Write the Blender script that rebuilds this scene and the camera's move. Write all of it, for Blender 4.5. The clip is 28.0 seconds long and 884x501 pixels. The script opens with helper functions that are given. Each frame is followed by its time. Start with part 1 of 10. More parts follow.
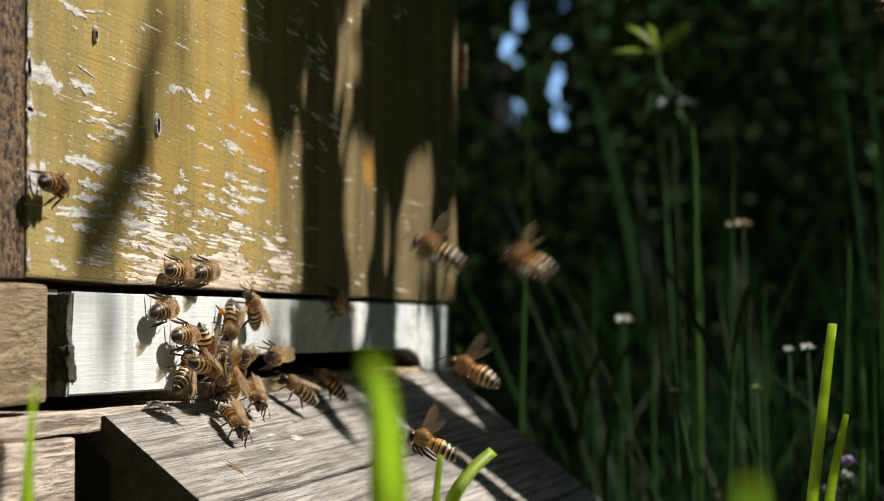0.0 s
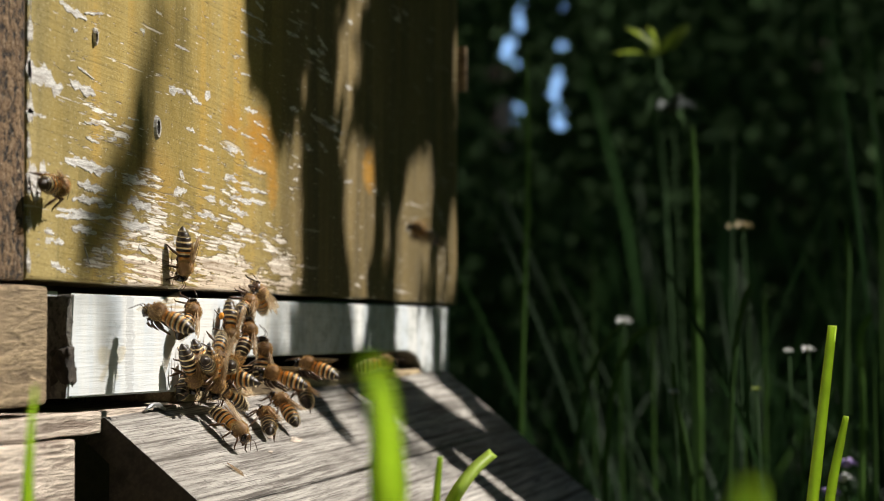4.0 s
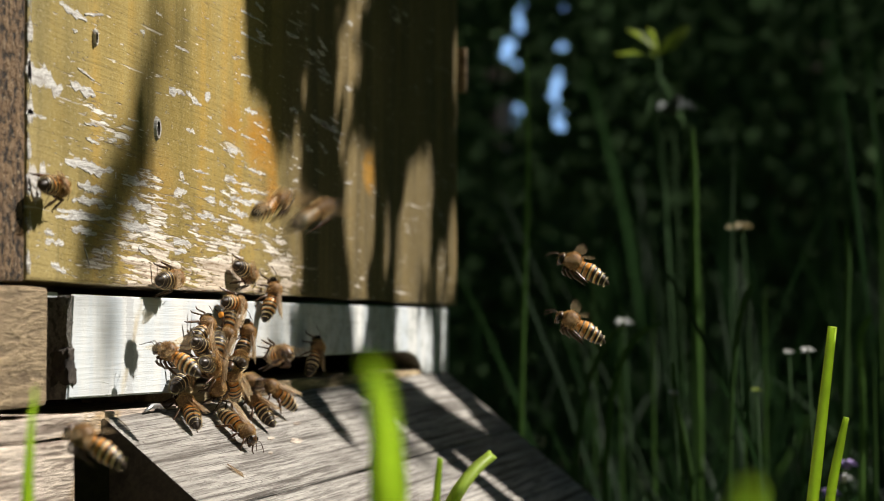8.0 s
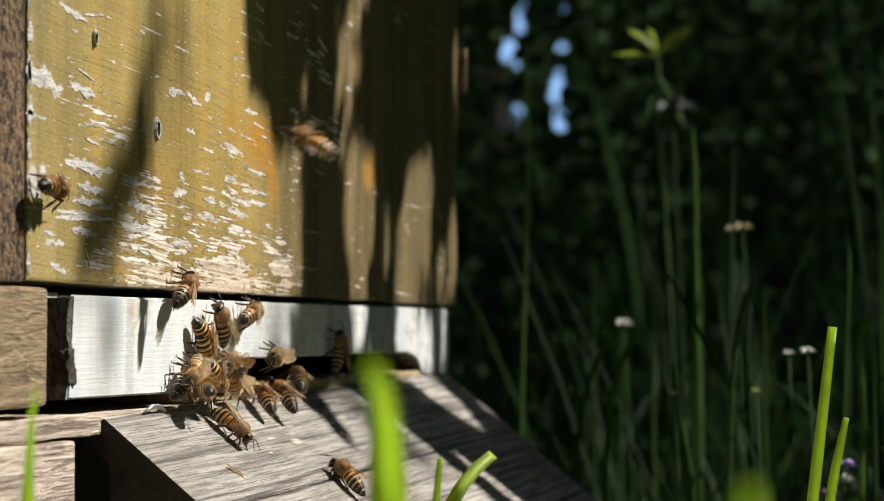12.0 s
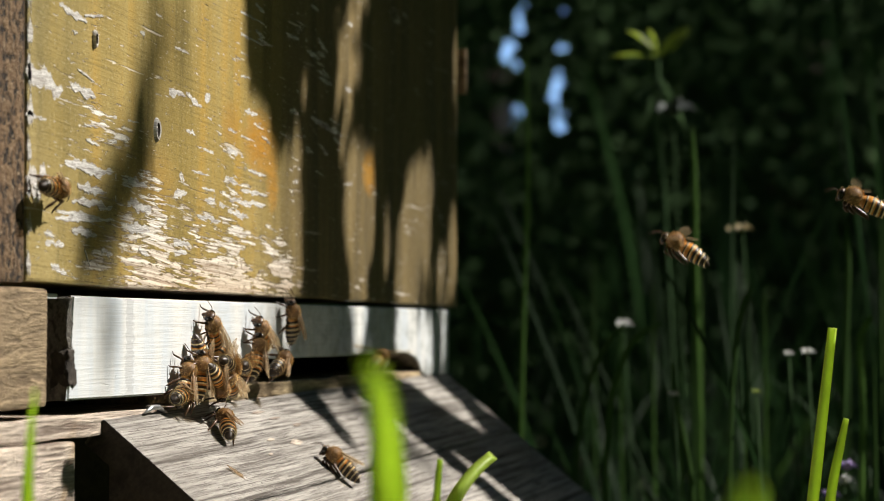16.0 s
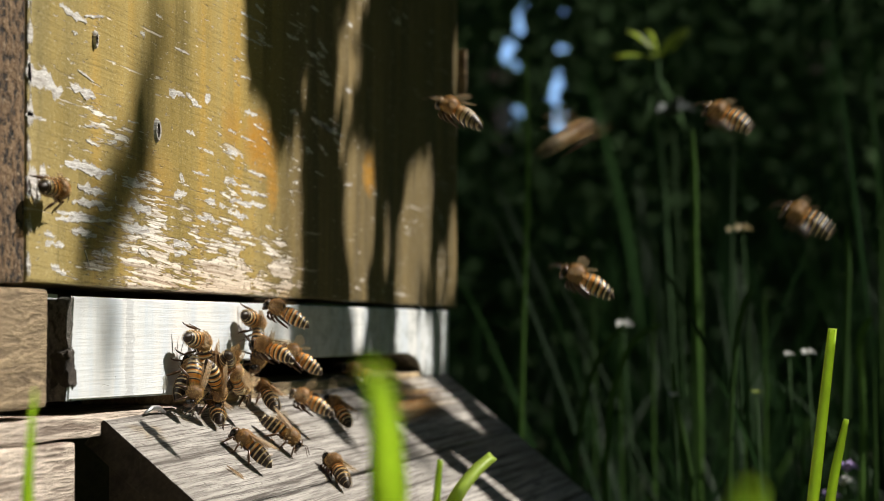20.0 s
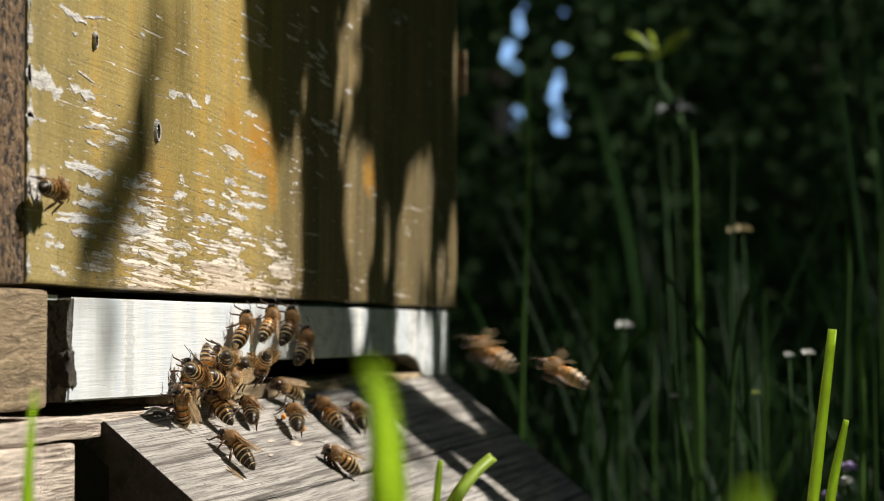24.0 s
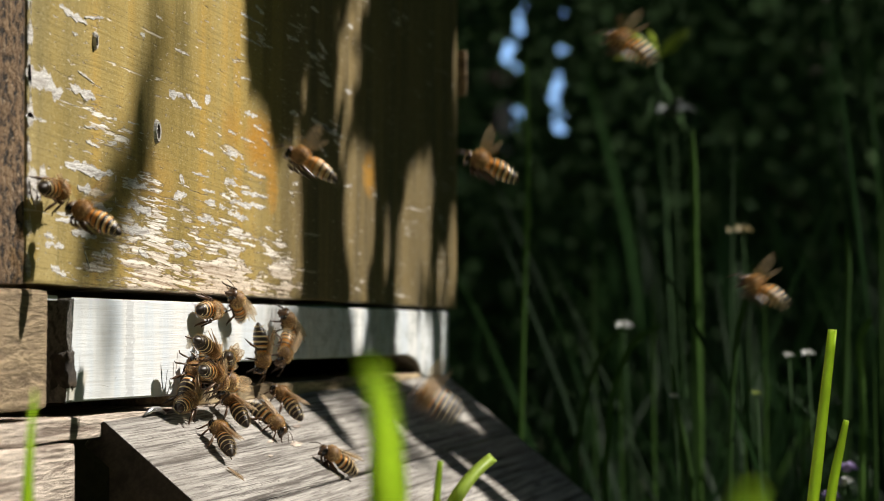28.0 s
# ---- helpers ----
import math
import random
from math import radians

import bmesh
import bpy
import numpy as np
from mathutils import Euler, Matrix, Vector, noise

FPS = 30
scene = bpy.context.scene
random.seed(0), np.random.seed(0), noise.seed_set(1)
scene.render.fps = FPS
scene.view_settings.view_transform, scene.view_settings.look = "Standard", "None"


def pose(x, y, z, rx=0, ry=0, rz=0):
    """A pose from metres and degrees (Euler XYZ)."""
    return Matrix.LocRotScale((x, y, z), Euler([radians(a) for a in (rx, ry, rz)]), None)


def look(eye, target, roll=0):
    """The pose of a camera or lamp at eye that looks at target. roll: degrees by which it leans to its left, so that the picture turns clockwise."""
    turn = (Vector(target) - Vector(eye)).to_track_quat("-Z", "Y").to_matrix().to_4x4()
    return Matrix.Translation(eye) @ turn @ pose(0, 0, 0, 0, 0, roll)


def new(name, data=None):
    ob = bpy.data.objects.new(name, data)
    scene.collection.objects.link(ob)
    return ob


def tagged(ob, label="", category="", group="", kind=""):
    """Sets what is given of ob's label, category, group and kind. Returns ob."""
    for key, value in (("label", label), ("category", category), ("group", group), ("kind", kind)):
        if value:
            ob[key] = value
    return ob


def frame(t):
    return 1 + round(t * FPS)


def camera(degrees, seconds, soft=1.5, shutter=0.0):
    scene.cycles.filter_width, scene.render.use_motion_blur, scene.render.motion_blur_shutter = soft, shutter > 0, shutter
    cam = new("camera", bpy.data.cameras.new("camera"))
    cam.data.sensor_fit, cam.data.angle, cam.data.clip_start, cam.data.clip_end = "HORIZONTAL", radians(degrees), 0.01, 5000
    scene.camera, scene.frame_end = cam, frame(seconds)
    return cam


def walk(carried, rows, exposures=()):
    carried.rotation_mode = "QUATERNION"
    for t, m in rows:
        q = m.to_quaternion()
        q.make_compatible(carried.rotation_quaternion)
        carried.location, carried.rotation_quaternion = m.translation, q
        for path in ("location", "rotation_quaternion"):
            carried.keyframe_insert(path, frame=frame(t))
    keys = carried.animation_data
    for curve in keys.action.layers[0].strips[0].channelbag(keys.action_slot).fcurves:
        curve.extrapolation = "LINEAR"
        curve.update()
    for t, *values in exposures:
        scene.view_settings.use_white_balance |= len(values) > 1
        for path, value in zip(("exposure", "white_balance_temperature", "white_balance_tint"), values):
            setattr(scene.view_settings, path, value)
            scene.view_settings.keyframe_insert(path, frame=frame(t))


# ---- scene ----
# ---------- camera ----------
# A macro lens on a tripod about 0.6 m from a beehive's entrance; its head sags very slowly upwards.
EYE = (0.215, -0.544, 0.0172)
cam = camera(20.2, 28.0, 0.55, 0.45)
cam.data.dof.use_dof = True
cam.data.dof.focus_distance = 0.635
cam.data.dof.aperture_fstop = 25.0
cam.data.dof.aperture_blades = 0


def aim(tilt):
    return pose(*EYE, 91.77 + tilt, 0, 13.12)


walk(cam, [(0, aim(-0.075)), (1, aim(-0.055)), (3, aim(-0.037)), (6, aim(-0.02)), (9, aim(-0.004)), (11, aim(0)),
           (15, aim(0.018)), (18, aim(0.03)), (21, aim(0.04)), (24, aim(0.055)), (28, aim(0.062))],
     exposures=[(0, 0.55), (28, 0.55)])

# ---------- light ----------
SUN_TO = Vector((1.0, 0.5, 1.2)).normalized()
world = bpy.data.worlds.new("world")
scene.world = world
world.use_nodes = True
wn = world.node_tree
sky = wn.nodes.new("ShaderNodeTexSky")
sky.sky_type = "NISHITA"
sky.sun_disc = False
sky.dust_density, sky.ozone_density, sky.altitude = 0.0, 6.0, 2000
sky.sun_elevation = math.asin(SUN_TO.z)
sky.sun_rotation = math.atan2(SUN_TO.x, SUN_TO.y)
wn.links.new(sky.outputs[0], wn.nodes["Background"].inputs[0])
wn.nodes["Background"].inputs[1].default_value = 0.022
sun_data = bpy.data.lights.new("sun", "SUN")
sun_data.energy, sun_data.angle, sun_data.color = 5.0, radians(0.53), (1.0, 0.95, 0.87)
sun = new("sun", sun_data)
sun.matrix_world = look(SUN_TO * 20, (0, 0, 0))


# ---------- materials ----------
class Nodes:
    """A small builder for node materials."""

    def __init__(self, name):
        self.mat = bpy.data.materials.new(name)
        self.mat.use_nodes = True
        self.tree = self.mat.node_tree
        self.bsdf = self.tree.nodes["Principled BSDF"]
        self.coord = self.tree.nodes.new("ShaderNodeTexCoord")
        self.base = self.coord.outputs["Object"]

    def put(self, kind, values=(), **props):
        n = self.tree.nodes.new(kind)
        for k, v in props.items():
            setattr(n, k, v)
        for k, v in values:
            if isinstance(v, bpy.types.NodeSocket):
                self.tree.links.new(v, n.inputs[k])
            else:
                n.inputs[k].default_value = v
        return n

    def at(self, scale, offset=(0, 0, 0), turn=(0, 0, 0)):
        return self.put("ShaderNodeMapping", [(0, self.base), (1, offset), (2, turn), (3, scale)]).outputs[0]

    def noise(self, scale, detail=6, rough=0.6, size=1.0, offset=(0, 0, 0), turn=(0, 0, 0), warp=0.0):
        return self.put("ShaderNodeTexNoise", [("Vector", self.at(scale, offset, turn)), ("Scale", size), ("Detail", detail),
                                               ("Roughness", rough), ("Distortion", warp)]).outputs[0]

    def ramp(self, fac, *stops):
        n = self.put("ShaderNodeValToRGB", [(0, fac)])
        e = n.color_ramp.elements
        while len(e) < len(stops):
            e.new(0.5)
        for s, (p, c) in zip(e, stops):
            s.position = p
            s.color = (c, c, c, 1) if isinstance(c, (int, float)) else (*c, 1)
        return n.outputs[0]

    def mix(self, fac, a, b, how="MIX"):
        n = self.put("ShaderNodeMix", data_type="RGBA", blend_type=how)
        for i, v in ((0, fac), (6, a), (7, b)):
            if isinstance(v, bpy.types.NodeSocket):
                self.tree.links.new(v, n.inputs[i])
            else:
                n.inputs[i].default_value = v if i == 0 else (*v, 1)
        return n.outputs[2]

    def math(self, op, a, b=0.0, clamp=False):
        return self.put("ShaderNodeMath", [(0, a), (1, b)], operation=op, use_clamp=clamp).outputs[0]

    def set(self, **k):
        for name, v in k.items():
            s = self.bsdf.inputs[name.replace("_", " ")]
            if isinstance(v, bpy.types.NodeSocket):
                self.tree.links.new(v, s)
            else:
                s.default_value = (*v, 1) if isinstance(v, tuple) else v
        return self

    def bump(self, height, strength, distance, normal=None):
        n = self.put("ShaderNodeBump", [("Height", height), ("Strength", strength), ("Distance", distance)])
        if normal:
            self.tree.links.new(normal, n.inputs["Normal"])
        self.tree.links.new(n.outputs[0], self.bsdf.inputs["Normal"])
        return n.outputs[0]


def plain(name, colour, rough=0.5, vary=0.25, size=800.0, bump=0.0, **more):
    """A nearly plain surface with fine mottling and per-object change."""
    m = Nodes(name)
    info = m.put("ShaderNodeObjectInfo").outputs["Random"]
    f = m.noise((1, 1, 1), 4, 0.6, size)
    dark = tuple(c * (1 - vary) for c in colour)
    lite = tuple(min(1, c * (1 + vary)) for c in colour)
    c = m.mix(m.ramp(f, (0.3, 0.0), (0.7, 1.0)), dark, lite)
    c = m.mix(m.math("MULTIPLY", info, 0.3), c, tuple(x * 0.6 for x in colour))
    m.set(Base_Color=c, Roughness=rough, **more)
    if bump:
        m.bump(f, bump, 0.0004)
    return m.mat


def wood(name, pale, dark, grain=(220, 12, 420), rough=0.85, strength=0.9, blotch=(9, 5, 9), depth=0.0006):
    """Bare weathered wood, the grain running along y."""
    m = Nodes(name)
    g = m.noise(grain, 7, 0.65, 1.0, warp=0.6)
    fine = m.noise(tuple(v * 4.2 for v in grain), 4, 0.6)
    big = m.noise(blotch, 5, 0.6, 1.0, warp=0.4)
    c = m.mix(m.ramp(g, (0.40, 0.0), (0.53, 1.0)), dark, pale)
    c = m.mix(m.ramp(fine, (0.42, 0.45), (0.6, 0.0)), c, tuple(v * 0.5 for v in dark))
    c = m.mix(m.ramp(big, (0.35, 0.5), (0.65, 0.0)), c, tuple(v * 0.62 for v in pale))
    m.set(Base_Color=c, Roughness=rough)
    m.bump(m.math("ADD", g, m.math("MULTIPLY", fine, 0.4)), strength, depth)
    return m.mat


def post_wood():
    """Rough sawn brown timber, pitted and speckled."""
    m = Nodes("rough_brown_wood")
    fibre = m.noise((260, 260, 60), 6, 0.65, 1.0, warp=0.6)
    pits = m.noise((620, 420, 360), 5, 0.7)
    fleck = m.noise((1100, 700, 700), 4, 0.65, offset=(2, 5, 1))
    c = m.mix(m.ramp(fibre, (0.36, 0.0), (0.62, 1.0)), (0.09, 0.052, 0.026), (0.25, 0.155, 0.08))
    c = m.mix(m.ramp(pits, (0.43, 1.0), (0.50, 0.0)), c, (0.012, 0.008, 0.005))
    c = m.mix(m.ramp(fleck, (0.60, 0.0), (0.67, 0.8)), c, (0.46, 0.34, 0.22))
    m.set(Base_Color=c, Roughness=0.9)
    m.bump(m.math("ADD", pits, m.math("MULTIPLY", fleck, 0.5)), 1.0, 0.0022)
    return m.mat


def ramp_wood():
    """Sun-bleached landing board: raised ridges, dark drying cracks and small pits, the grain along y."""
    m = Nodes("weathered_grey_wood")
    ridge = m.noise((620, 8, 620), 6, 0.62, 1.0, warp=0.5)
    hair = m.noise((2400, 40, 2400), 4, 0.65)
    pits = m.noise((520, 300, 520), 4, 0.7, offset=(3, 1, 0))
    big = m.noise((22, 11, 22), 5, 0.6, 1.0, warp=0.4)
    c = m.mix(m.ramp(ridge, (0.37, 0.0), (0.46, 0.62), (0.56, 1.0)), (0.07, 0.055, 0.045), (0.67, 0.625, 0.57))
    c = m.mix(m.ramp(hair, (0.40, 0.85), (0.49, 0.0)), c, (0.09, 0.072, 0.06))
    c = m.mix(m.ramp(pits, (0.64, 0.0), (0.68, 0.85)), c, (0.05, 0.038, 0.03))
    c = m.mix(m.ramp(pits, (0.30, 0.5), (0.36, 0.0)), c, (0.66, 0.62, 0.56))
    c = m.mix(m.ramp(big, (0.35, 0.55), (0.62, 0.0)), c, (0.24, 0.21, 0.18))
    m.set(Base_Color=c, Roughness=0.85)
    h = m.math("SUBTRACT", m.math("ADD", m.math("MULTIPLY", ridge, 1.2), m.math("MULTIPLY", hair, 0.35)), m.math("MULTIPLY", pits, 0.4))
    m.bump(h, 1.0, 0.003)
    return m.mat


def yellow_paint():
    """Mustard paint, flaked off in strokes along the grain, most of all near the lower edge of the near half."""
    m = Nodes("flaking_mustard_paint")
    sep = m.put("ShaderNodeSeparateXYZ", [(0, m.coord.outputs["Object"])])
    along, up = sep.outputs[1], sep.outputs[2]
    # the grain falls a little along the board, and wanders
    wave = m.math("MULTIPLY", m.math("SUBTRACT", m.noise((1, 9, 14), 2, 0.5), 0.5), 0.006)
    slant = m.math("ADD", m.math("ADD", up, m.math("MULTIPLY", along, 0.042)), wave)
    m.base = m.put("ShaderNodeCombineXYZ", [(0, sep.outputs[0]), (1, along), (2, slant)]).outputs[0]

    def span(value, a, b, c, d):
        return m.put("ShaderNodeMapRange", [(0, value), (1, a), (2, b), (3, c), (4, d)]).outputs[0]

    worn = m.math("MULTIPLY", span(along, -0.006, 0.012, 0.0, 1.0), span(along, 0.165, 0.20, 1.0, 0.12))
    low = m.math("MULTIPLY", span(up, 0.030, 0.080, 0.128, 0.0), worn)
    rim = m.math("MULTIPLY", span(up, 0.026, 0.043, 0.075, 0.0), m.math("MULTIPLY", span(along, 0.0, 0.06, 0.0, 1.0), span(along, 0.185, 0.20, 1.0, 0.25)))
    coarse = m.noise((1, 46, 520), 5, 0.62, 1.0, warp=0.25)
    fine = m.noise((1, 95, 1300), 5, 0.7, 1.0, offset=(0, 2, 2))
    patch = m.noise((1, 30, 60), 5, 0.6, 1.0, offset=(0, 3.1, 1.7), warp=0.5)
    flake = m.math("ADD", m.math("MULTIPLY", coarse, 0.5), m.math("MULTIPLY", fine, 0.5))
    drive = m.math("ADD", m.math("ADD", flake, m.math("ADD", low, rim)), m.math("MULTIPLY", m.math("SUBTRACT", patch, 0.5), 0.55))
    bare = m.ramp(drive, (0.632, 0.0), (0.648, 1.0))
    speck = m.ramp(m.noise((1, 210, 900), 3, 0.55), (0.655, 0.0), (0.68, 1.0))
    split = m.ramp(m.noise((1, 14, 420), 4, 0.55, offset=(0, 5, 3), warp=0.15), (0.675, 0.0), (0.69, 1.0))
    bare = m.math("MAXIMUM", bare, m.math("MAXIMUM", m.math("MULTIPLY", speck, 0.8), m.math("MULTIPLY", split, 0.6)))
    tone = m.noise((1, 34, 10), 5, 0.6)
    streak = m.noise((1, 62, 6), 4, 0.6, offset=(0, 4, 0))
    grime = m.noise((1, 16, 1100), 6, 0.7, offset=(0, 1, 5))
    dust = m.noise((1, 700, 1500), 4, 0.7, offset=(0, 6, 2))
    blot = m.noise((1, 200, 500), 4, 0.6, offset=(0, 7, 5))
    paint = m.mix(m.ramp(tone, (0.32, 0.0), (0.68, 1.0)), (0.29, 0.205, 0.05), (0.43, 0.32, 0.112))
    paint = m.mix(m.ramp(streak, (0.36, 0.85), (0.5, 0.0)), paint, (0.165, 0.125, 0.035))
    paint = m.mix(m.ramp(streak, (0.55, 0.0), (0.68, 0.6)), paint, (0.49, 0.30, 0.055))
    # greyed strip beside the post
    paint = m.mix(m.math("MULTIPLY", span(along, -0.03, 0.03, 0.35, 0.0), m.ramp(tone, (0.3, 0.4), (0.6, 1.0))), paint, (0.36, 0.31, 0.17))
    # the far half is browner with age, and darkened further with painted-in shade
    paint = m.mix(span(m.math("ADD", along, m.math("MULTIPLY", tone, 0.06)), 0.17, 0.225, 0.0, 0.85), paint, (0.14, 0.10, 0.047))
    # upright darker and lighter streaks over that half
    far_streak = m.noise((1, 95, 6), 5, 0.7, offset=(0, 8, 1), warp=0.3)
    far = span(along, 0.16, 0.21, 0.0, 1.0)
    paint = m.mix(m.math("MULTIPLY", far, m.ramp(far_streak, (0.38, 0.7), (0.52, 0.0))), paint, (0.05, 0.04, 0.022))
    paint = m.mix(m.math("MULTIPLY", far, m.ramp(far_streak, (0.54, 0.0), (0.66, 0.8))), paint, (0.28, 0.20, 0.085))
    # rust-coloured runs
    for cy, cz, ry, rz, most in ((0.146, 0.071, 0.020, 0.011, 1.0), (0.158, 0.060, 0.007, 0.010, 0.8), (0.270, 0.070, 0.012, 0.009, 0.9), (0.055, 0.055, 0.02, 0.01, 0.3), (0.118, 0.074, 0.01, 0.008, 0.5)):
        oy = m.math("POWER", m.math("ABSOLUTE", m.math("DIVIDE", m.math("SUBTRACT", along, cy), ry)), 2.0)
        oz = m.math("POWER", m.math("ABSOLUTE", m.math("DIVIDE", m.math("SUBTRACT", up, cz), rz)), 2.0)
        spot = m.math("MULTIPLY", m.math("SUBTRACT", m.math("ADD", 1.0, m.math("MULTIPLY", m.math("SUBTRACT", blot, 0.5), 1.2)), m.math("ADD", oy, oz), clamp=True), most)
        paint = m.mix(spot, paint, (0.44, 0.21, 0.02))
    paint = m.mix(m.ramp(grime, (0.34, 0.5), (0.46, 0.0)), paint, (0.15, 0.11, 0.035))
    paint = m.mix(m.ramp(dust, (0.57, 0.0), (0.66, 0.75)), paint, (0.12, 0.085, 0.03))
    paint = m.mix(m.ramp(dust, (0.33, 0.6), (0.42, 0.0)), paint, (0.62, 0.55, 0.36))
    timber = m.mix(m.ramp(grime, (0.38, 0.0), (0.56, 1.0)), (0.33, 0.26, 0.19), (0.82, 0.77, 0.69))
    tan = m.mix(m.ramp(grime, (0.36, 0.0), (0.58, 1.0)), (0.26, 0.16, 0.09), (0.80, 0.66, 0.50))
    timber = m.mix(m.math("MULTIPLY", rim, 14.0, clamp=True), timber, tan)
    timber = m.mix(m.ramp(dust, (0.58, 0.0), (0.66, 0.6)), timber, (0.20, 0.13, 0.07))
    c = m.mix(bare, paint, timber)
    grit = m.ramp(m.noise((1, 240, 1000), 4, 0.65, offset=(0, 9, 1)), (0.56, 0.0), (0.63, 1.0))
    c = m.mix(m.math("MULTIPLY", grit, m.math("MULTIPLY", low, 6.0, clamp=True)), c, (0.15, 0.09, 0.035))
    m.set(Base_Color=c, Roughness=m.mix(bare, (0.5, 0.5, 0.5), (0.85, 0.85, 0.85)))
    h = m.math("SUBTRACT", m.math("ADD", m.math("MULTIPLY", grime, 0.25), m.math("MULTIPLY", dust, 0.15)), m.math("MULTIPLY", bare, 0.5))
    m.bump(h, 1.0, 0.0007)
    return m.mat


def white_paint():
    m = Nodes("chalky_white_paint")
    smear = m.noise((1, 60, 9), 5, 0.6, offset=(0, 0.4, 0))
    grain = m.noise((1, 30, 1100), 6, 0.65)
    chip = m.ramp(m.noise((1, 150, 420), 5, 0.65, warp=0.8), (0.68, 0.0), (0.71, 1.0))
    c = m.mix(m.ramp(smear, (0.42, 0.0), (0.62, 1.0)), (0.60, 0.64, 0.675), (0.75, 0.74, 0.71))
    c = m.mix(m.ramp(grain, (0.34, 0.4), (0.5, 0.0)), c, (0.50, 0.48, 0.44))
    c = m.mix(m.math("MULTIPLY", chip, 0.35), c, (0.42, 0.38, 0.32))
    sep = m.put("ShaderNodeSeparateXYZ", [(0, m.coord.outputs["Object"])])
    away_ = m.math("ABSOLUTE", m.math("SUBTRACT", sep.outputs[1], 0.0375))
    band = m.math("ADD", m.math("MULTIPLY", away_, -90.0), m.noise((1, 300, 700), 5, 0.65))
    band = m.ramp(band, (0.20, 0.0), (0.30, 0.55))
    c = m.mix(band, c, (0.40, 0.40, 0.40))
    scuff = m.ramp(m.noise((1, 110, 150), 6, 0.72, offset=(0, 1.3, 0.2), warp=0.5), (0.46, 0.0), (0.62, 1.0))
    worn = m.put("ShaderNodeMapRange", [(0, sep.outputs[1]), (1, 0.11), (2, 0.2), (3, 0.12), (4, 0.7)]).outputs[0]
    c = m.mix(m.math("MULTIPLY", scuff, worn), c, (0.36, 0.38, 0.36))
    run = m.ramp(m.noise((1, 170, 8), 4, 0.6, offset=(0, 2.2, 0)), (0.55, 0.0), (0.68, 0.5))
    c = m.mix(m.math("MULTIPLY", run, worn), c, (0.28, 0.28, 0.26))
    m.set(Base_Color=c, Roughness=0.7)
    m.bump(m.math("SUBTRACT", grain, m.math("MULTIPLY", chip, 0.5)), 0.6, 0.0003)
    return m.mat


def leaf_paint(name, colour, through_=0.3, rough=0.45, vary=0.4, gloss=0.5):
    m = Nodes(name)
    rnd = m.put("ShaderNodeNewGeometry").outputs["Random Per Island"]
    f = m.noise((1, 1, 1), 3, 0.5, 120)
    c = m.mix(rnd, tuple(v * (1 - vary) for v in colour), (colour[0] * (1 + vary), colour[1] * (1 + 0.6 * vary), colour[2]))
    c = m.mix(m.ramp(f, (0.4, 0.3), (0.6, 0.0)), c, tuple(v * 0.6 for v in colour))
    m.set(Base_Color=c, Roughness=rough, Specular_IOR_Level=gloss)
    t = m.put("ShaderNodeBsdfTranslucent", [(0, c)])
    mx = m.put("ShaderNodeMixShader", [(0, through_), (1, m.bsdf.outputs[0]), (2, t.outputs[0])])
    m.tree.links.new(mx.outputs[0], m.tree.nodes["Material Output"].inputs[0])
    return m.mat


def wing_film(name, film):
    m = Nodes(name)
    m.set(Base_Color=(0.78, 0.60, 0.38), Roughness=0.2)
    v = m.put("ShaderNodeTexVoronoi", [("Vector", m.at((1, 1, 1))), ("Scale", 700.0)], feature="DISTANCE_TO_EDGE").outputs[0]
    solid = m.math("ADD", m.math("MULTIPLY", m.math("LESS_THAN", v, 0.04), film * 1.4), film)
    t = m.put("ShaderNodeBsdfTransparent", [(0, (0.97, 0.93, 0.86, 1))])
    mx = m.put("ShaderNodeMixShader", [(0, solid), (1, t.outputs[0]), (2, m.bsdf.outputs[0])])
    m.tree.links.new(mx.outputs[0], m.tree.nodes["Material Output"].inputs[0])
    return m.mat


YELLOW = yellow_paint()
BARE = wood("bare_chalky_wood", (0.80, 0.77, 0.73), (0.34, 0.29, 0.25), (1, 120, 1300), depth=0.0004)
WHITE = white_paint()
GREY_WOOD = ramp_wood()
TAN_WOOD = wood("weathered_tan_wood", (0.64, 0.49, 0.29), (0.14, 0.09, 0.045), (330, 36, 330), strength=1.0, depth=0.0008)
BROWN_WOOD = post_wood()
BLOCK_WOOD = wood("weathered_block_wood", (0.43, 0.315, 0.185), (0.13, 0.085, 0.045), (200, 60, 420), strength=1.0, depth=0.0016, blotch=(90, 45, 160))
PALE_WOOD = wood("weathered_pale_wood", (0.80, 0.67, 0.55), (0.16, 0.11, 0.08), (420, 26, 420), strength=1.0, depth=0.0014, blotch=(60, 30, 60))
# dark wood, its colour lowered to carry the shade on the ramp's side
DARK_WOOD = wood("dark_shaded_wood", (0.06, 0.045, 0.032), (0.018, 0.013, 0.01), (200, 90, 160))
BAR_WOOD = wood("raw_end_grain", (0.24, 0.215, 0.18), (0.02, 0.018, 0.015), (700, 500, 420), strength=1.0, depth=0.0015)
METAL = plain("dull_zinc", (0.62, 0.62, 0.62), 0.35, 0.2, Metallic=0.9)
BLACK = plain("bee_black", (0.03, 0.017, 0.009), 0.42, 0.4)
AMBER = plain("bee_amber", (0.76, 0.30, 0.05), 0.36, 0.45)
PALE = plain("bee_pale_hair", (0.86, 0.69, 0.42), 0.8, 0.2)
FUR = plain("bee_fur", (0.80, 0.54, 0.235), 0.85, 0.3)
SKIN = plain("bee_skin", (0.23, 0.125, 0.05), 0.6, 0.3)
